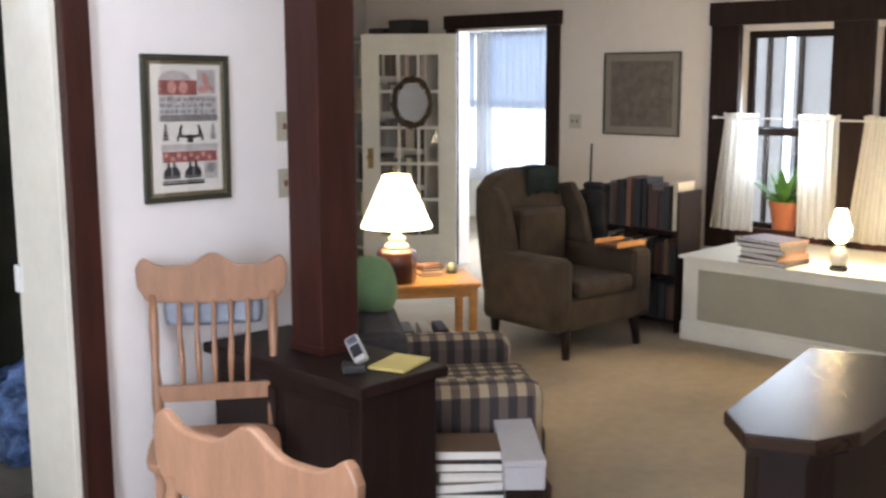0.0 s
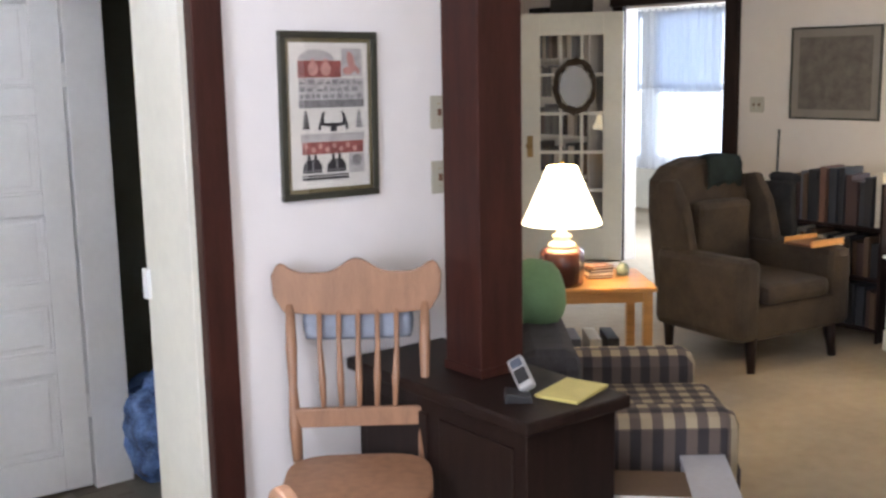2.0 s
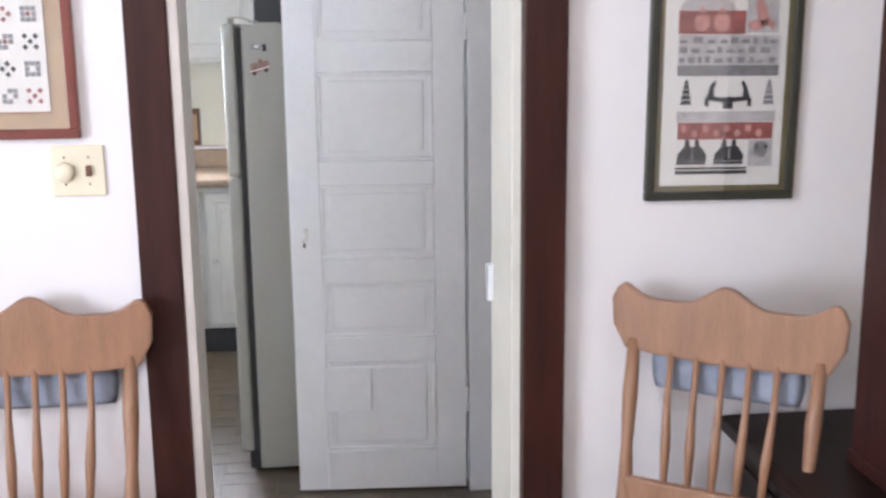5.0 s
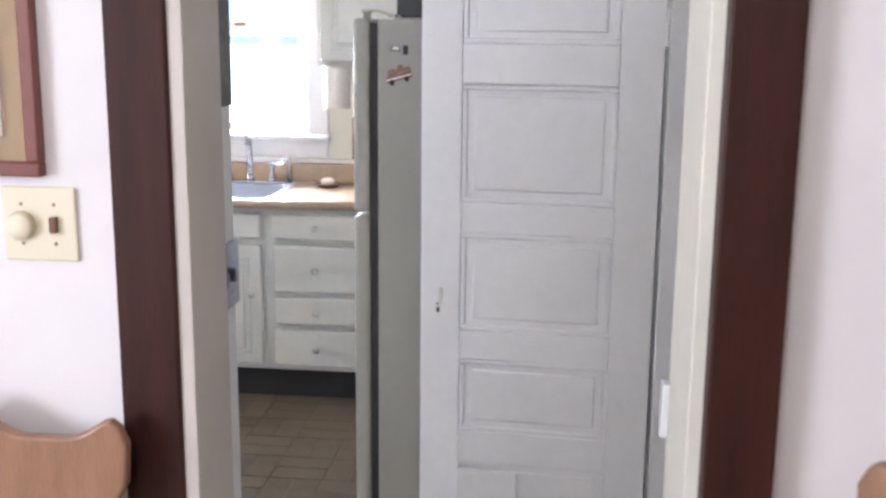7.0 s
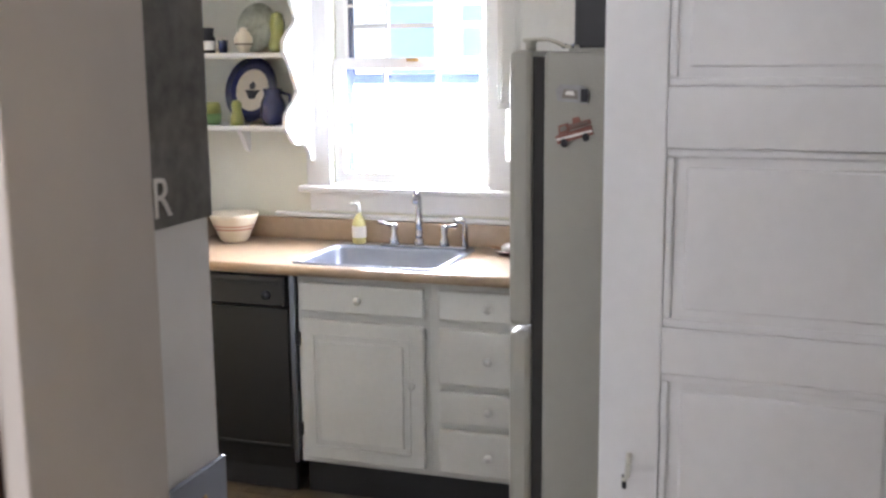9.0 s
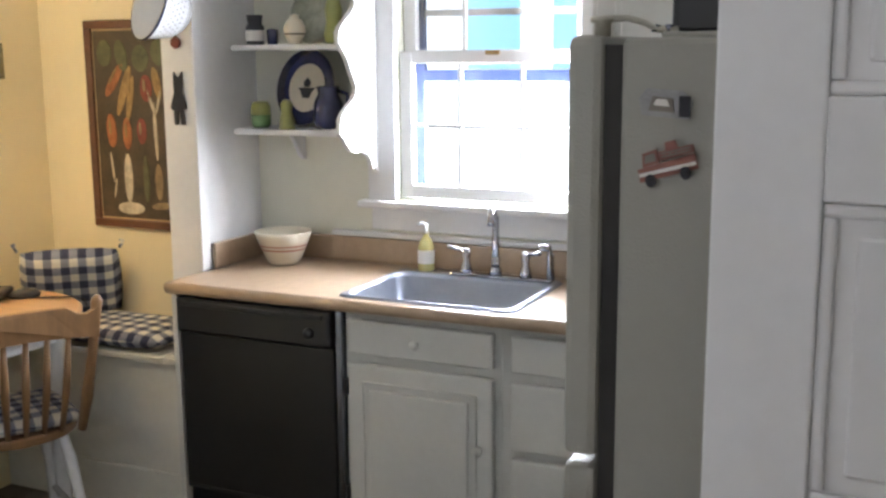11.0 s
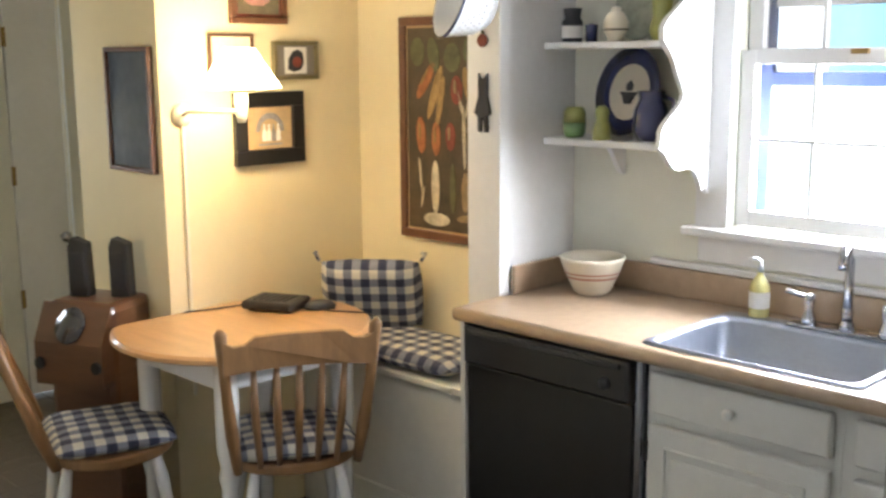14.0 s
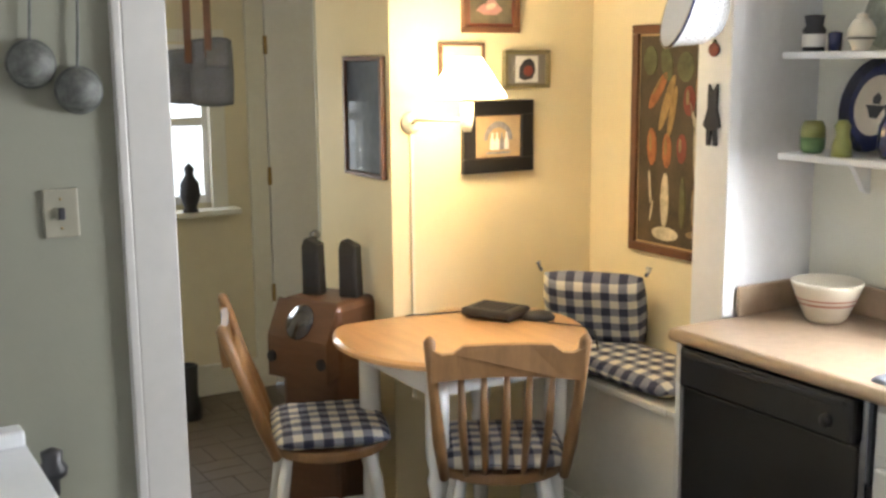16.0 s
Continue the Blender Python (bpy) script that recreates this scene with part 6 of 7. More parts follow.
fg = thing("sill_figurine", pose(-2.80, -0.50, 0.955), "dark bird figurine on the hall window sill", "figurine")
part("body", lathe([(0, 0), (0.04, 0), (0.03, 0.02), (0.05, 0.08), (0.045, 0.14), (0.02, 0.18), (0.028, 0.21), (0, 0.24)], 14), M_INK, fg, smooth=True)
bt = thing("boots", pose(-2.6, -0.62, 0), "dark boots on the hall floor", "boots")
part("boot", lathe([(0, 0), (0.06, 0), (0.06, 0.06), (0.045, 0.12), (0.05, 0.26), (0.04, 0.26), (0, 0.1)], 14), M_BLACKP, bt, smooth=True)

# closet contents
bg = thing("blue_bags", pose(3.05, -1.75, 0), "pile of blue plastic bags in the closet, glints in their colour", "bags")
bm = bmesh.new()
bmesh.ops.create_icosphere(bm, subdivisions=4, radius=0.3)
for v in bm.verts:
    k = 1 + 0.28 * noise.noise(v.co * 6) + 0.14 * noise.noise(v.co * 17)
    v.co = Vector((v.co.x * k * 0.75, v.co.y * k * 0.85, max(v.co.z * k * 0.9 + 0.19, 0.0)))
part("bag", bm, M_BLUEBAG, bg)


# ---- dining room ----
def pressback_chair(m, label, cushion=False):
    """Oak chair with a scalloped crest; seat centre at the origin, back at +y, facing -y."""
    c = thing("dining_chair", m, label, "chair", "oak dining chairs")
    hw_ = 0.264
    crest = []
    for k in range(41):
        u = -1 + 2 * k / 40
        wave = 0.022 * math.cos(2.0 * math.pi * u) + 0.006 * math.cos(4 * math.pi * u)
        end = -0.05 * max(0, (abs(u) - 0.86) / 0.14) ** 2
        crest.append((hw_ * u, 1.045 + wave + end))
    for k in range(9):
        u = 1 - 2 * k / 8
        crest.append(((hw_ - 0.035) * u, 0.905 - 0.012 * (1 - u * u)))
    crest.insert(41, (hw_ - 0.004, 0.96))
    crest.append((-hw_ + 0.004, 0.96))
    part("crest_rail", slab(crest, 0.024, "y", 0.275, 0.005), M_OAK, c)
    for s in (-1, 1):
        part("back_post", tube([(s * 0.195, 0.20, 0.45), (s * 0.20, 0.215, 0.56), (s * 0.205, 0.235, 0.68), (s * 0.207, 0.255, 0.80), (s * 0.21, 0.285, 0.93)], [0.016, 0.02, 0.013, 0.018, 0.014], 10), M_OAK, c, smooth=True)
    for k in range(5):
        x = -0.12 + 0.06 * k
        part("spindle", tube([(x * 0.92, 0.222, 0.60), (x * 0.95, 0.24, 0.70), (x, 0.262, 0.80), (x, 0.284, 0.92)], [0.008, 0.012, 0.008, 0.008], 8), M_OAK, c, smooth=True)
    part("lower_rail", box(-0.20, 0.20, 0.205, 0.230, 0.555, 0.615, 0.005), M_OAK, c)
    out = [(0.22 * (abs(math.cos(a)) ** 0.55) * (1 if math.cos(a) >= 0 else -1), 0.215 * (abs(math.sin(a)) ** 0.55) * (1 if math.sin(a) >= 0 else -1)) for a in [2 * math.pi * k / 32 for k in range(32)]]
    part("seat", slab(out, 0.03, "z", 0.435, 0.006), M_OAK, c)
    for sx, sy in ((1, 1), (1, -1), (-1, 1), (-1, -1)):
        part("leg", tube([(sx * 0.165, sy * 0.16, 0.435), (sx * 0.175, sy * 0.17, 0.30), (sx * 0.185, sy * 0.18, 0.15), (sx * 0.195, sy * 0.19, 0.0)], [0.02, 0.017, 0.022, 0.013], 10), M_OAK, c, smooth=True)
    for s in (-1, 1):
        part("stretcher", tube([(s * 0.18, -0.175, 0.20), (s * 0.18, 0.175, 0.20)], 0.010), M_OAK, c)
    part("stretcher", tube([(-0.18, -0.17, 0.26), (0.18, -0.17, 0.26)], 0.011), M_OAK, c)
    if cushion:
        q = part("back_cushion", pillow_mesh(0.36, 0.12, 0.035), M_DENIM, c, "blue grey cloth tied behind the spindles", smooth=True)
        q.matrix_local = pose(0, 0.315, 0.865, 88, 0, 0)
    return c


A_MID = Vector((3.092, -3.126, 0))
ang = math.degrees(math.atan2(-0.311, 0.435))
back = Matrix.Rotation(radians(ang), 4, "Z") @ Vector((0, 0.287, 0))
pressback_chair(pose(A_MID.x - back.x, A_MID.y - back.y, 0, 0, 0, ang), "honey oak dining chair with scalloped crest beside the column", True)
pressback_chair(pose(1.555, -3.265, 0, 0, 0, 0), "honey oak dining chair with scalloped crest by the light switch", True)
pressback_chair(pose(1.765, -4.84, 0, 0, 0, -83), "honey oak dining chair with scalloped crest pulled into the room")

# Fixture added out of view above the fill bulb.
lf = thing("added_canopy", pose(2.1, -4.9, 2.6), "added white canopy, unseen, above the dining fill bulb", "ceiling light")
part("canopy", lathe([(0.0, -0.05), (0.10, -0.05), (0.12, -0.02), (0.12, 0.0), (0.0, 0.0)], 28), M_ENAMEL, lf, smooth=True)
cl = thing("column", pose(3.4275, -3.3395, 0), "square red stained wooden column on the half wall", "column")
part("shaft", box(-0.0865, 0.0865, -0.0875, 0.0875, 0.70, 2.28, 0.004), M_MAHOG, cl)
part("base_block", box(-0.092, 0.092, -0.093, 0.093, 0.70, 0.73, 0.004), M_MAHOG, cl)
M_POLISH = mat("polished_dark_top", (0.022, 0.011, 0.007), 0.26, vary=0.4, scale=5, stretch=(6, 1, 6), bump=0.08, bump_scale=30, spec=0.28)
pd = thing("half_wall_cabinet", pose(0, 0, 0), "dark stained half-height bookcase carrying the column", "cabinet")
part("body", box(3.20, 3.55, -3.79, -2.95, 0.0, 0.66, 0.004), M_DARK, pd)
part("top", box(3.165, 3.575, -3.83, -2.93, 0.66, 0.70, 0.008), M_DARK, pd)
part("plinth", box(3.19, 3.56, -3.80, -2.945, 0.0, 0.10, 0.004), M_DARK, pd)
for y0, y1 in ((-3.74, -3.40), (-3.34, -3.0)):
    part("panel", box(3.192, 3.202, y0, y1, 0.16, 0.60, 0.004), M_DARK, pd)

nt = thing("notepad", pose(3.46, -3.70, 0.70, 0, 0, 18), "yellow paper pad lying on the half wall", "notepad")
part("pad", box(-0.10, 0.10, -0.07, 0.07, 0.0, 0.010, 0.002), M_PADY, nt)
ph = thing("cordless_phone", pose(3.285, -3.66, 0.70, 0, 0, -38), "silver cordless phone standing in its cradle", "telephone")
part("cradle", slab([(-0.04, 0.0), (0.04, 0.0), (0.036, 0.02), (-0.036, 0.03)], 0.08, "y", -0.03, 0.004), M_BLACKP, ph)
hs = part("handset", box(-0.026, 0.026, -0.014, 0.014, 0.0, 0.135, 0.010), M_VINYLW, ph)
hs.matrix_local = pose(0.03, 0.02, 0.03, -62, -30, 0)
part("keypad", box(-0.018, 0.018, -0.018, -0.013, 0.02, 0.075, 0.002), M_BLACKP, hs)
part("screen", box(-0.017, 0.017, -0.018, -0.013, 0.085, 0.118, 0.002), M_DARKGL, hs)

rc = thing("record_cabinet", pose(0, 0, 0), "dark stained low cabinet with a chamfered overhanging top", "cabinet")
part("top", slab([(3.62, -4.93), (3.77, -4.78), (4.66, -4.62), (4.82, -5.10), (3.86, -5.16), (3.70, -5.10)], 0.045, "z", 0.655, 0.006), M_POLISH, rc)
part("moulding", slab([(3.66, -4.925), (3.78, -4.81), (4.62, -4.66), (4.77, -5.08), (3.87, -5.12), (3.73, -5.07)], 0.03, "z", 0.625), M_DARK, rc)
part("body", slab([(3.72, -4.92), (3.80, -4.84), (4.58, -4.71), (4.70, -5.04), (3.88, -5.08), (3.78, -5.04)], 0.625, "z", 0.0, 0.006), M_DARK, rc)

# ---- living room ----
bs = thing("window_seat", pose(0, 0, 0), "cream painted built-in window seat", "bench")
part("front", box(6.95, 6.98, -4.6, -2.68, 0.0, 0.53, 0.004), M_OLDWHITE, bs)
part("end_panel", box(6.98, 7.97, -2.71, -2.68, 0.0, 0.53, 0.003), M_OLDWHITE, bs)
part("seat", box(6.925, 7.925, -4.6, -2.655, 0.53, 0.55, 0.006), M_OLDWHITE, bs)
part("front_panel", box(6.935, 6.952, -4.5, -2.80, 0.14, 0.47, 0.004), mat("olive_grey_paint", (0.33, 0.32, 0.25), 0.6, vary=0.06, scale=3), bs)
part("plinth", box(6.93, 6.952, -4.6, -2.68, 0.0, 0.12, 0.004), M_OLDWHITE, bs)


def book(parent_or_none, m, w, d, h, cover, label):
    t = thing("book", m, label, "book")
    part("cover", boxes([(-w / 2, w / 2, -d / 2, d / 2, 0, 0.004), (-w / 2, w / 2, -d / 2, d / 2, h - 0.004, h), (-w / 2, -w / 2 + 0.004, -d / 2, d / 2, 0.004, h - 0.004)], 0.001), cover, t)
    part("page_block", box(-w / 2 + 0.005, w / 2 - 0.004, -d / 2 + 0.005, d / 2 - 0.005, 0.0042, h - 0.0042), M_PAPER, t)
    return t


random.seed(5)
zz = 0.551
for k in range(5):
    hh = random.uniform(0.022, 0.036)
    book(None, pose(7.06 + random.uniform(-0.02, 0.02), -3.24, zz, 0, 0, 80 + random.uniform(-8, 8)), 0.32 + random.uniform(-0.03, 0.02), 0.26, hh, BOOKS[(k * 3) % 4 if k < 4 else 2], "large book lying in a stack on the window seat")
    zz += hh + 0.001

ol = thing("oil_lamp", pose(7.08, -3.65, 0.551), "glass hurricane lamp glowing on the window seat", "lamp")
part("base", lathe([(0, 0), (0.05, 0), (0.052, 0.02), (0.035, 0.03), (0, 0.03)], 20), M_BLACKP, ol)
part("font", lathe([(0.0, 0.031), (0.045, 0.035), (0.052, 0.06), (0.05, 0.11), (0.034, 0.13), (0.03, 0.15), (0, 0.15)], 20), mat("ribbed_glass", (0.6, 0.58, 0.52), 0.1, vary=0.3, scale=30, coat=0.4), ol, smooth=True)
part("burner", lathe([(0, 0.15), (0.034, 0.15), (0.03, 0.17), (0, 0.17)], 18), M_BRASS, ol)
part("chimney", lathe([(0.03, 0.17), (0.055, 0.21), (0.06, 0.25), (0.04, 0.31), (0.03, 0.36)], 20), M_GLOBE, ol, "glowing glass chimney", smooth=True)

pn = thing("potted_plant", pose(8.0, -2.83, 0.601) @ Matrix.Diagonal((1, 1.25, 1.35, 1)), "leafy green plant in a terracotta pot on the sill", "plant")
part("pot", lathe([(0, 0), (0.06, 0), (0.08, 0.13), (0.088, 0.13), (0.088, 0.16), (0.076, 0.16), (0.072, 0.12), (0, 0.11)], 22), M_TERRA, pn, smooth=False)
bm = bmesh.new()
random.seed(21)
for k in range(70):
    a, el, ln = random.uniform(0, 2 * math.pi), random.uniform(0.2, 1.3), random.uniform(0.12, 0.30)
    d = Vector((math.cos(a) * math.cos(el) * 0.5, math.sin(a) * math.cos(el), math.sin(el)))
    s = d.cross(Vector((0, 0, 1))).normalized() * random.uniform(0.014, 0.03)
    p0 = Vector((0, 0, 0.13))
    mid = p0 + d * ln * 0.6
    tip = p0 + d * ln + Vector((0, 0, -0.05 * random.random()))
    vs = [bm.verts.new(q) for q in (p0, mid - s, tip, mid + s)]
    bm.faces.new(vs)
part("foliage", bm, M_LEAF, pn)

bk = thing("magazine_shelf", pose(7.02, -2.225, 0), "dark wooden shelf crowded with books and magazines", "bookshelf")
for y in (-0.37, 0.35):
    part("side", box(0, 0.28, y, y + 0.02, 0, 0.94, 0.003), M_DARK, bk)
for z in (0.06, 0.36, 0.66):
    part("shelf", box(0.0, 0.28, -0.35, 0.35, z, z + 0.02, 0.002), M_DARK, bk)
part("back", box(0.27, 0.28, -0.35, 0.35, 0.06, 0.94), M_DARK, bk)
random.seed(9)
for z in (0.08, 0.38, 0.68):
    y = -0.34
    while y < 0.30:
        w_ = random.uniform(0.022, 0.055)
        hh = random.uniform(0.19, 0.26) if z < 0.6 else random.uniform(0.24, 0.34)
        t = thing("book", pose(7.03 + random.uniform(0, 0.03), -2.225 + y + w_ / 2, z), "upright book on the magazine shelf", "book", "shelf books")
        part("cover", box(0, 0.20, -w_ / 2 + 0.001, w_ / 2 - 0.001, 0.0, hh, 0.003), BOOKS[random.randrange(8) if z > 0.6 else random.choice((0, 1, 2, 4, 6, 7))], t)
        y += w_ + random.choice((0.0, 0.0, 0.012))
# Stands for a dark bag-like lump before the shelf; draped form invented.
jk = thing("dark_hanging_bag", pose(6.985, -1.93, 0.70, 0, 0, 90), "dark grey bag-like shape hanging over the shelf corner", "jacket")
bm = pillow_mesh(0.24, 0.50, 0.07)
for v in bm.verts:
    v.co += Vector((0.02 * noise.noise(v.co * 9), 0.0, 0.03 * noise.noise(v.co * 7 + Vector((4, 0, 0)))))
part("cloth", bm, M_TOTED, jk, smooth=True).matrix_local = pose(0, 0, -0.02, 90, 0, 0)
part("collar", pillow_mesh(0.20, 0.12, 0.07), M_TOTED, jk, smooth=True).matrix_local = pose(0.0, -0.05, 0.225, 20, 0, 0)
pl_ = thing("walking_stick", pose(7.06, -1.86, 0), "thin dark rod leaning by the shelf", "rod")
part("rod", tube([(-0.02, 0.02, 0.0), (0.06, 0.05, 1.22)], 0.008), M_BLACKP, pl_)


def round_box(w, d, h, r):
    return box(-w / 2, w / 2, -d / 2, d / 2, 0, h, r)


ac = thing("wing_armchair", pose(6.34, -2.18, 0, 0, 0, -6), "worn brown upholstered armchair on short legs", "armchair")
part("seat_base", box(-0.34, 0.34, -0.36, 0.34, 0.17, 0.36, 0.03), M_ARMCH, ac)
part("seat_cushion", box(-0.25, 0.25, -0.38, 0.22, 0.36, 0.47, 0.04), M_ARMCH, ac)
bm = slab([(-0.36, 0.30), (0.32, 0.30), (0.31, 0.80), (0.29, 0.98), (0.21, 1.06), (0.08, 1.10), (-0.12, 1.10), (-0.27, 1.06), (-0.36, 0.98), (-0.38, 0.80)], 0.17, "y", 0.22, 0.04)
for v in bm.verts:
    v.co.y += 0.12 * max(0, v.co.z - 0.4)
part("backrest", bm, M_ARMCH, ac)
part("back_pad", box(-0.22, 0.22, 0.17, 0.28, 0.47, 0.86, 0.045), M_ARMCH, ac)
for s in (-1, 1):
    part("arm", box(s * 0.36 - 0.08, s * 0.36 + 0.08, -0.37, 0.30, 0.17, 0.62, 0.05), M_ARMCH, ac)
    part("wing", slab([(0.05, 0.60), (0.30, 0.60), (0.34, 0.98), (0.22, 1.0), (0.12, 0.85)], 0.07, "x", (-0.395 if s < 0 else 0.275), 0.02), M_ARMCH, ac)
    for y in (-0.32, 0.30):
        part("leg", tube([(s * 0.31, y, 0.19), (s * 0.32, y - 0.01, 0.09), (s * 0.325, y - 0.02, 0.0)], [0.038, 0.028, 0.022], 10), M_DARK, ac, smooth=True)
bm = bmesh.new()
x0, x1, z0 = -0.06, 0.22, 0.93
rows_ = []
for j in range(9):
    t_ = j / 8
    rows_.append([bm.verts.new((x0 + (x1 - x0) * i / 10 + 0.006 * noise.noise((i, j, 3)), 0.268 + 0.11 * max(0, t_ - 0.55) / 0.45 + 0.004 * noise.noise((i * 0.6, j * 0.6, 1)), z0 + 0.30 * min(t_, 0.62) - 0.02 * (2 * i / 10 - 1) ** 2 + 0.01 * (i % 3) * (j == 0))) for i in range(11)])
for p_, q_ in zip(rows_, rows_[1:]):
    for i in range(10):
        bm.faces.new((p_[i], p_[i + 1], q_[i + 1], q_[i]))
bmesh.ops.solidify(bm, geom=bm.faces, thickness=0.008)
hc = thing("headrest_cloth", pose(6.34, -2.18, 0, 0, 0, -6), "dark teal cloth laid over the armchair headrest", "cloth")
part("cloth", bm, mat("teal_wool", (0.022, 0.036, 0.036), 0.95, vary=0.35, scale=12, bump=0.5, bump_scale=200), hc, smooth=True)
tr = thing("bed_tray", pose(6.62, -2.42, 0.622, 0, 0, -8), "small wooden tray resting on the chair arm", "tray")
part("board", box(-0.13, 0.13, -0.09, 0.10, 0.0, 0.015, 0.004), M_FRAMEW, tr)
for y in (-0.095, 0.095):
    part("rim", box(-0.13, 0.13, y, y + 0.01, 0.0, 0.04, 0.003), M_PINE, tr)

TURN = -38
M_DARKCL = mat("charcoal_cloth", (0.035, 0.032, 0.035), 0.95, vary=0.4, scale=14, bump=0.4, bump_scale=200)
pa = thing("plaid_armchair", pose(4.19, -3.27, 0, 0, 0, TURN), "plaid upholstered armchair with a dark cloth back", "armchair")
part("seat_base", box(-0.26, 0.32, -0.36, 0.36, 0.06, 0.30, 0.03), M_PLAID, pa)
part("seat_cushion", box(-0.20, 0.34, -0.24, 0.24, 0.30, 0.42, 0.04), M_PLAID, pa)
for s in (-1, 1):
    part("arm", box(-0.30, 0.30, s * 0.33 - 0.085, s * 0.33 + 0.085, 0.06, 0.50 if s < 0 else 0.53, 0.055), M_PLAID, pa)
part("backrest", box(-0.44, -0.22, -0.36, 0.36, 0.06, 0.70, 0.06), M_DARKCL, pa, "dark cloth backrest")
part("skirt", box(-0.44, 0.34, -0.38, 0.38, 0.0, 0.06, 0.006), M_PLAID, pa)
bm = bmesh.new()
bmesh.ops.create_icosphere(bm, subdivisions=3, radius=0.2)
for v in bm.verts:
    v.co = Vector((v.co.x * 0.62, v.co.y * 0.80, v.co.z * 0.68)) * (1 + 0.12 * noise.noise(v.co * 7))
gt = thing("green_cushion", pose(4.03, -2.92, 0.79, 0, 0, TURN), "sage green cushion on top of the plaid chair", "cushion")
part("cushion", bm, M_GREEN, gt, smooth=True)

M_CARTON = mat("dull_white_card", (0.46, 0.46, 0.50), 0.85, vary=0.08, scale=5)
ck = thing("dark_crate", pose(3.91, -3.862, 0, 0, 0, 46), "dark wooden crate under a long white box", "crate")
part("crate", boxes([(-0.23, 0.23, -0.066, -0.054, 0.0, 0.25), (-0.23, 0.23, 0.054, 0.066, 0.0, 0.25), (-0.23, -0.218, -0.054, 0.054, 0.0, 0.25), (0.218, 0.23, -0.054, 0.054, 0.0, 0.25), (-0.218, 0.218, -0.054, 0.054, 0.235, 0.248)], 0.003), M_DARK, ck)
wbx = thing("storage_box", pose(3.91, -3.862, 0.251, 0, 0, 46), "long white cardboard box lying on a dark crate", "box")
part("carton", box(-0.24, 0.24, -0.072, 0.072, 0.0, 0.085, 0.003), M_CARTON, wbx)
part("lid", box(-0.243, 0.243, -0.075, 0.075, 0.086, 0.108, 0.003), M_CARTON, wbx)
random.seed(15)
zz = 0.0
stool = thing("low_stand", pose(3.755, -3.765, 0, 0, 0, -40), "low dark stand under a stack of books", "stand")
part("stand", box(-0.16, 0.16, -0.12, 0.12, 0.0, 0.16, 0.006), M_DARK, stool)
zz = 0.161
for k in range(5):
    hh = random.uniform(0.028, 0.04)
    book(None, pose(3.755 + random.uniform(-0.012, 0.012), -3.765 + random.uniform(-0.012, 0.012), zz, 0, 0, 140 + random.uniform(-9, 9)), 0.27, 0.20, hh, BOOKS[(0, 6, 4, 0, 7)[k]], "white-edged book in a stack by the armchair")
    zz += hh + 0.001

en = thing("end_table", pose(5.12, -2.12, 0, 0, 0, -36), "golden pine end table with square legs", "table")
part("tabletop", box(-0.34, 0.30, -0.24, 0.26, 0.555, 0.58, 0.006), M_PINE, en)
part("apron", boxes([(-0.30, 0.26, -0.21, -0.19, 0.50, 0.555), (-0.30, 0.26, 0.21, 0.23, 0.50, 0.555)], 0.002), M_PINE, en)
for x in (-0.30, 0.26):
    for y in (-0.20, 0.22):
        part("leg", box(x - 0.022, x + 0.022, y - 0.022, y + 0.022, 0, 0.555, 0.003), M_PINE, en)
for k, (x, c) in enumerate(((-0.18, 1), (-0.08, 6), (0.02, 4), (0.11, 0))):
    t = thing("magazine_file", pose(5.12 + x * 0.8, -2.12 - x * 0.6, 0, 0, 0, -36), "upright files standing under the end table", "file", "files under table")
    part("file", box(-0.03, 0.03, -0.12, 0.12, 0.0, 0.30, 0.004), BOOKS[c], t)

tl_ = thing("table_lamp", pose(4.93, -2.13, 0.58), "lit table lamp with a dark oxblood jug base", "lamp")
part("base", lathe([(0, 0), (0.10, 0), (0.108, 0.02), (0.112, 0.10), (0.108, 0.165), (0.085, 0.185), (0.0, 0.19)], 26), M_LAMPBASE, tl_, smooth=True)
part("neck", lathe([(0.0, 0.185), (0.075, 0.187), (0.06, 0.21), (0.035, 0.225), (0.05, 0.245), (0.022, 0.26), (0.018, 0.33), (0, 0.33)], 22), M_STONEW, tl_, smooth=True)
part("shade", lathe([(0.195, 0.305), (0.072, 0.585)], 36), M_SHADE, tl_, "lit cream cone shade", smooth=True)
part("finial", lathe([(0, 0.585), (0.006, 0.59), (0.01, 0.60), (0, 0.615)], 10), M_BRASS, tl_)
gb = thing("glass_jar", pose(5.33, -2.16, 0.581), "small glass jar on the end table", "jar")
part("jar", lathe([(0, 0), (0.03, 0), (0.034, 0.03), (0.02, 0.06), (0.0, 0.065)], 16), mat("green_glass", (0.20, 0.24, 0.18), 0.1, vary=0.3, coat=0.5), gb, smooth=True)
zz = 0.581
for k in range(4):
    book(None, pose(5.19, -2.12, zz, 0, 0, -30 + 5 * k), 0.13, 0.10, 0.016, BOOKS[(3, 4, 0, 3)[k]], "small book in a stack on the end table")
    zz += 0.0165

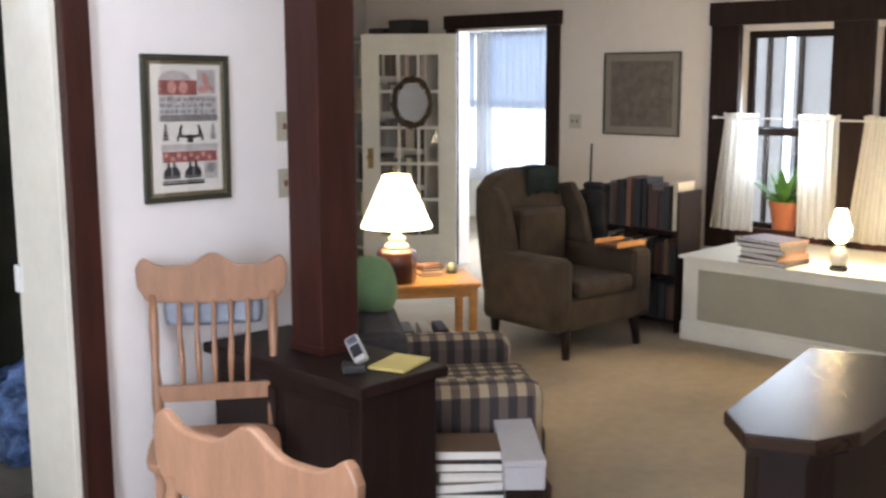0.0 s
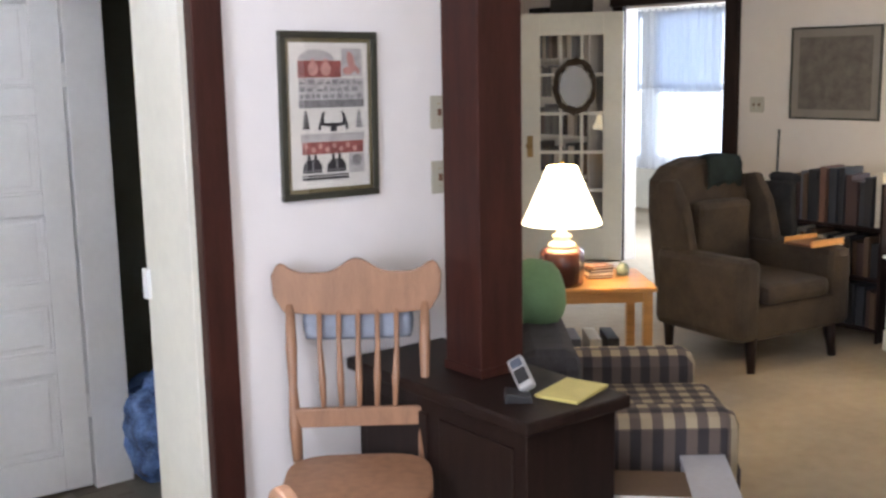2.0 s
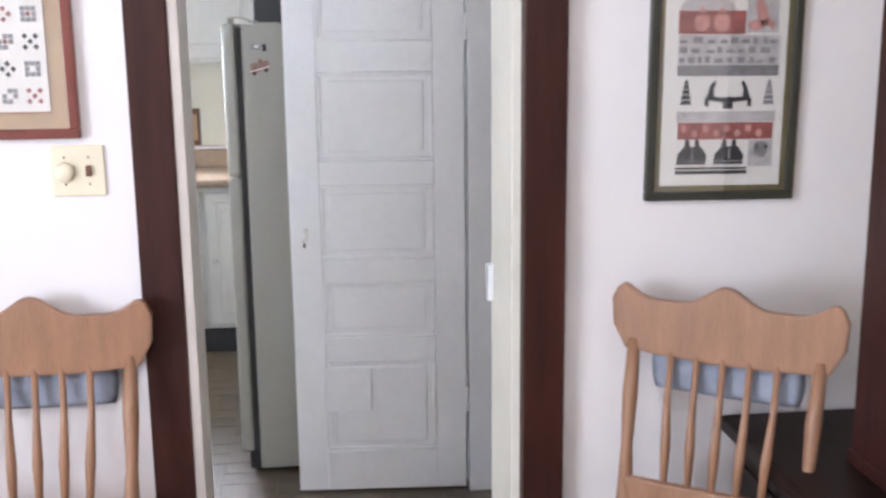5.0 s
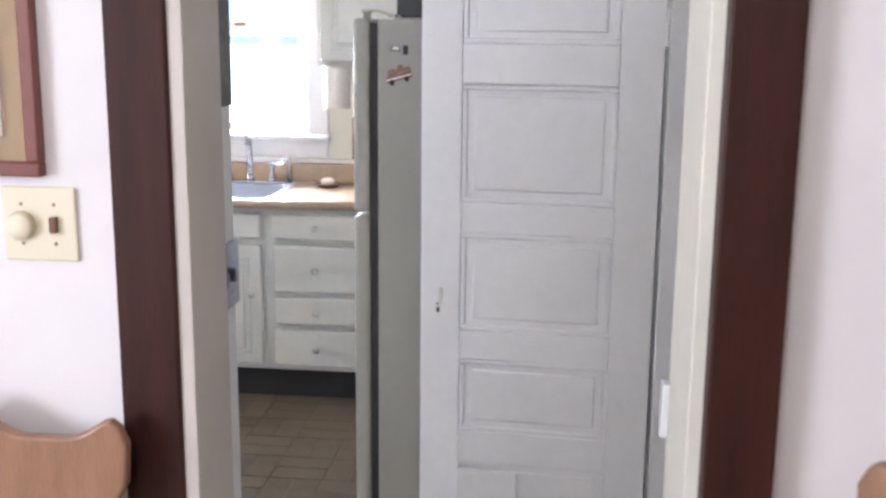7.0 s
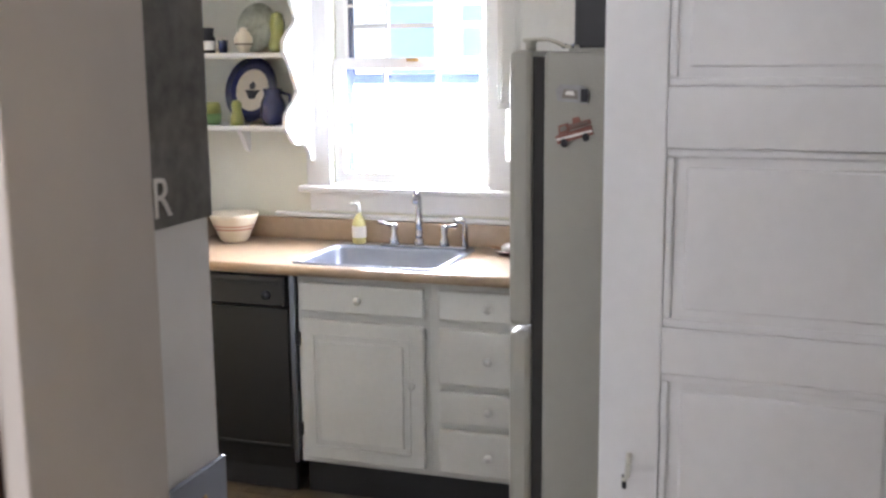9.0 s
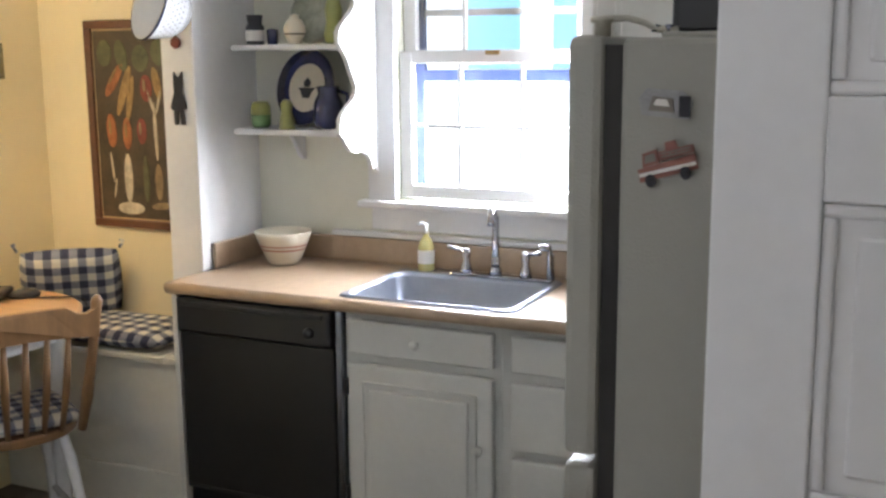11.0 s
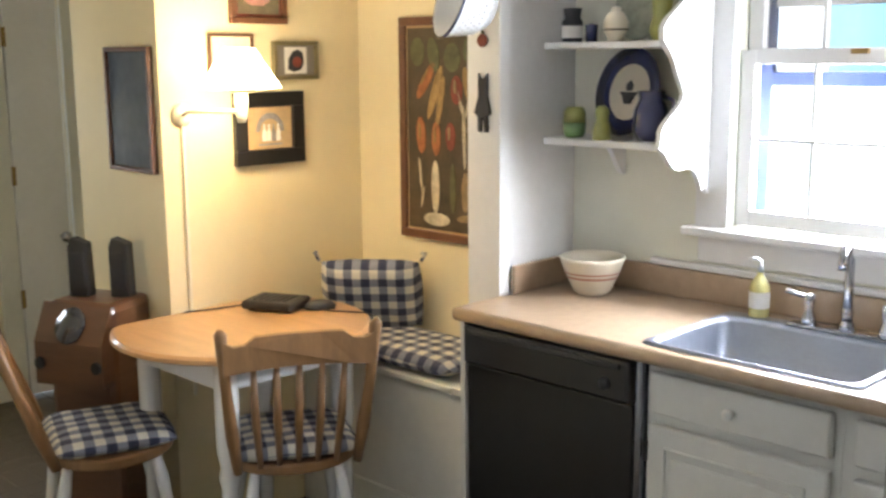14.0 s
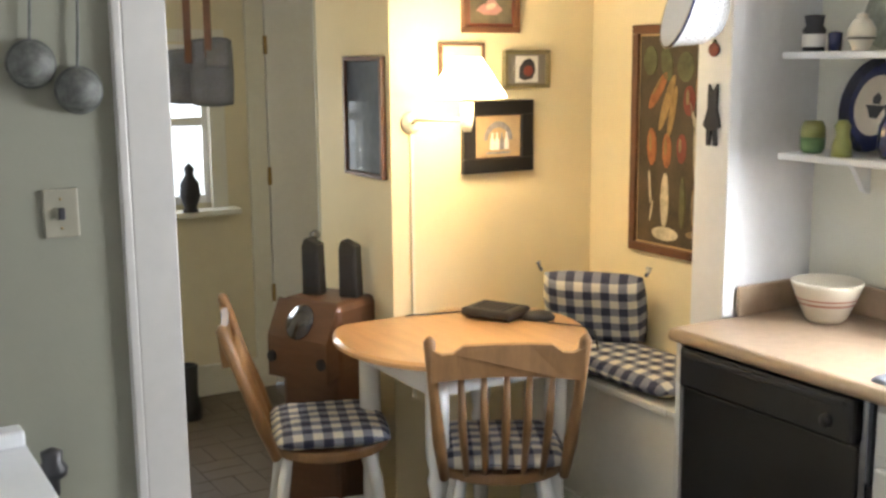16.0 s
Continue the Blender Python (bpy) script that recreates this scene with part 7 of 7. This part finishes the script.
bc = thing("tall_bookcase", pose(7.75, 0.98, 0) @ Matrix.Diagonal((0.77, 1, 1, 1)), "tall white bookcase full of books behind the glazed door", "bookcase")
# Sides use the greyed white: shade behind the glazed door, in the colour.
for y in (-0.50, 0.48):
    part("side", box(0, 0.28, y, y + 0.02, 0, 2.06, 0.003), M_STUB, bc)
part("back", box(0.27, 0.28, -0.48, 0.48, 0.05, 2.04), M_OLDWHITE, bc)
for k in range(7):
    part("shelf", box(0.0, 0.27, -0.48, 0.48, 0.05 + 0.325 * k, 0.07 + 0.325 * k, 0.002), M_OLDWHITE, bc)
random.seed(33)
for k in range(6):
    y = -0.47
    while y < 0.42:
        w_, hh = random.uniform(0.025, 0.06), random.uniform(0.18, 0.27)
        if random.random() < 0.88:
            t = thing("book", pose(7.77 + random.uniform(0, 0.02), 0.98 + y + w_ / 2, 0.07 + 0.325 * k), "upright book in the tall bookcase", "book", "bookcase books")
            part("cover", box(0, 0.155, -w_ / 2 + 0.001, w_ / 2 - 0.001, 0, hh, 0.003), BOOKS[random.choice((0, 1, 2, 4, 6, 7, 6, 4))], t)
        y += w_
bx = thing("black_case", pose(7.84, 0.78, 2.06), "black case stored on top of the bookcase", "case")
part("case", box(-0.12, 0.12, -0.14, 0.14, 0.0, 0.13, 0.01), M_BLACKP, bx)
bx2 = thing("black_case", pose(7.85, 1.12, 2.06), "low black case on top of the bookcase", "case")
part("case", box(-0.10, 0.10, -0.10, 0.10, 0.0, 0.07, 0.01), M_BLACKP, bx2)

# ---- kitchen floor tiles: brick-shaped, in basket weave, last ----
brick_mesh = {}
for key, (w_, d_) in {"across": (0.196, 0.096), "along": (0.096, 0.196)}.items():
    bm = box(-w_ / 2, w_ / 2, -d_ / 2, d_ / 2, -0.012, 0.0)
    me = bpy.data.meshes.new("tile_" + key)
    bm.to_mesh(me)
    bm.free()
    me.materials.append(M_BRICK)
    brick_mesh[key] = me
rest = bmesh.new()
for i in range(-15, 14):
    for j in range(-12, 3):
        near = 2 <= i <= 13 and -9 <= j <= 0
        for k in range(2):
            cx, cy = 0.2 * i + 0.1, 0.2 * j + 0.1
            key = "across" if (i + j) % 2 else "along"
            ox, oy = (0.0, -0.05 + 0.1 * k) if key == "across" else (-0.05 + 0.1 * k, 0.0)
            if near:
                tile = new("tile", brick_mesh[key])
                tile.parent = kitchen_floor
                tile.location = (cx + ox, cy + oy, 0.0)
            else:
                hx, hy = (0.098, 0.048) if key == "across" else (0.048, 0.098)
                add_box(rest, cx + ox - hx, cx + ox + hx, cy + oy - hy, cy + oy + hy, -0.012, 0.0)
tagged(finish("tiles_beyond", rest, M_BRICK, kitchen_floor), kind="stuff")
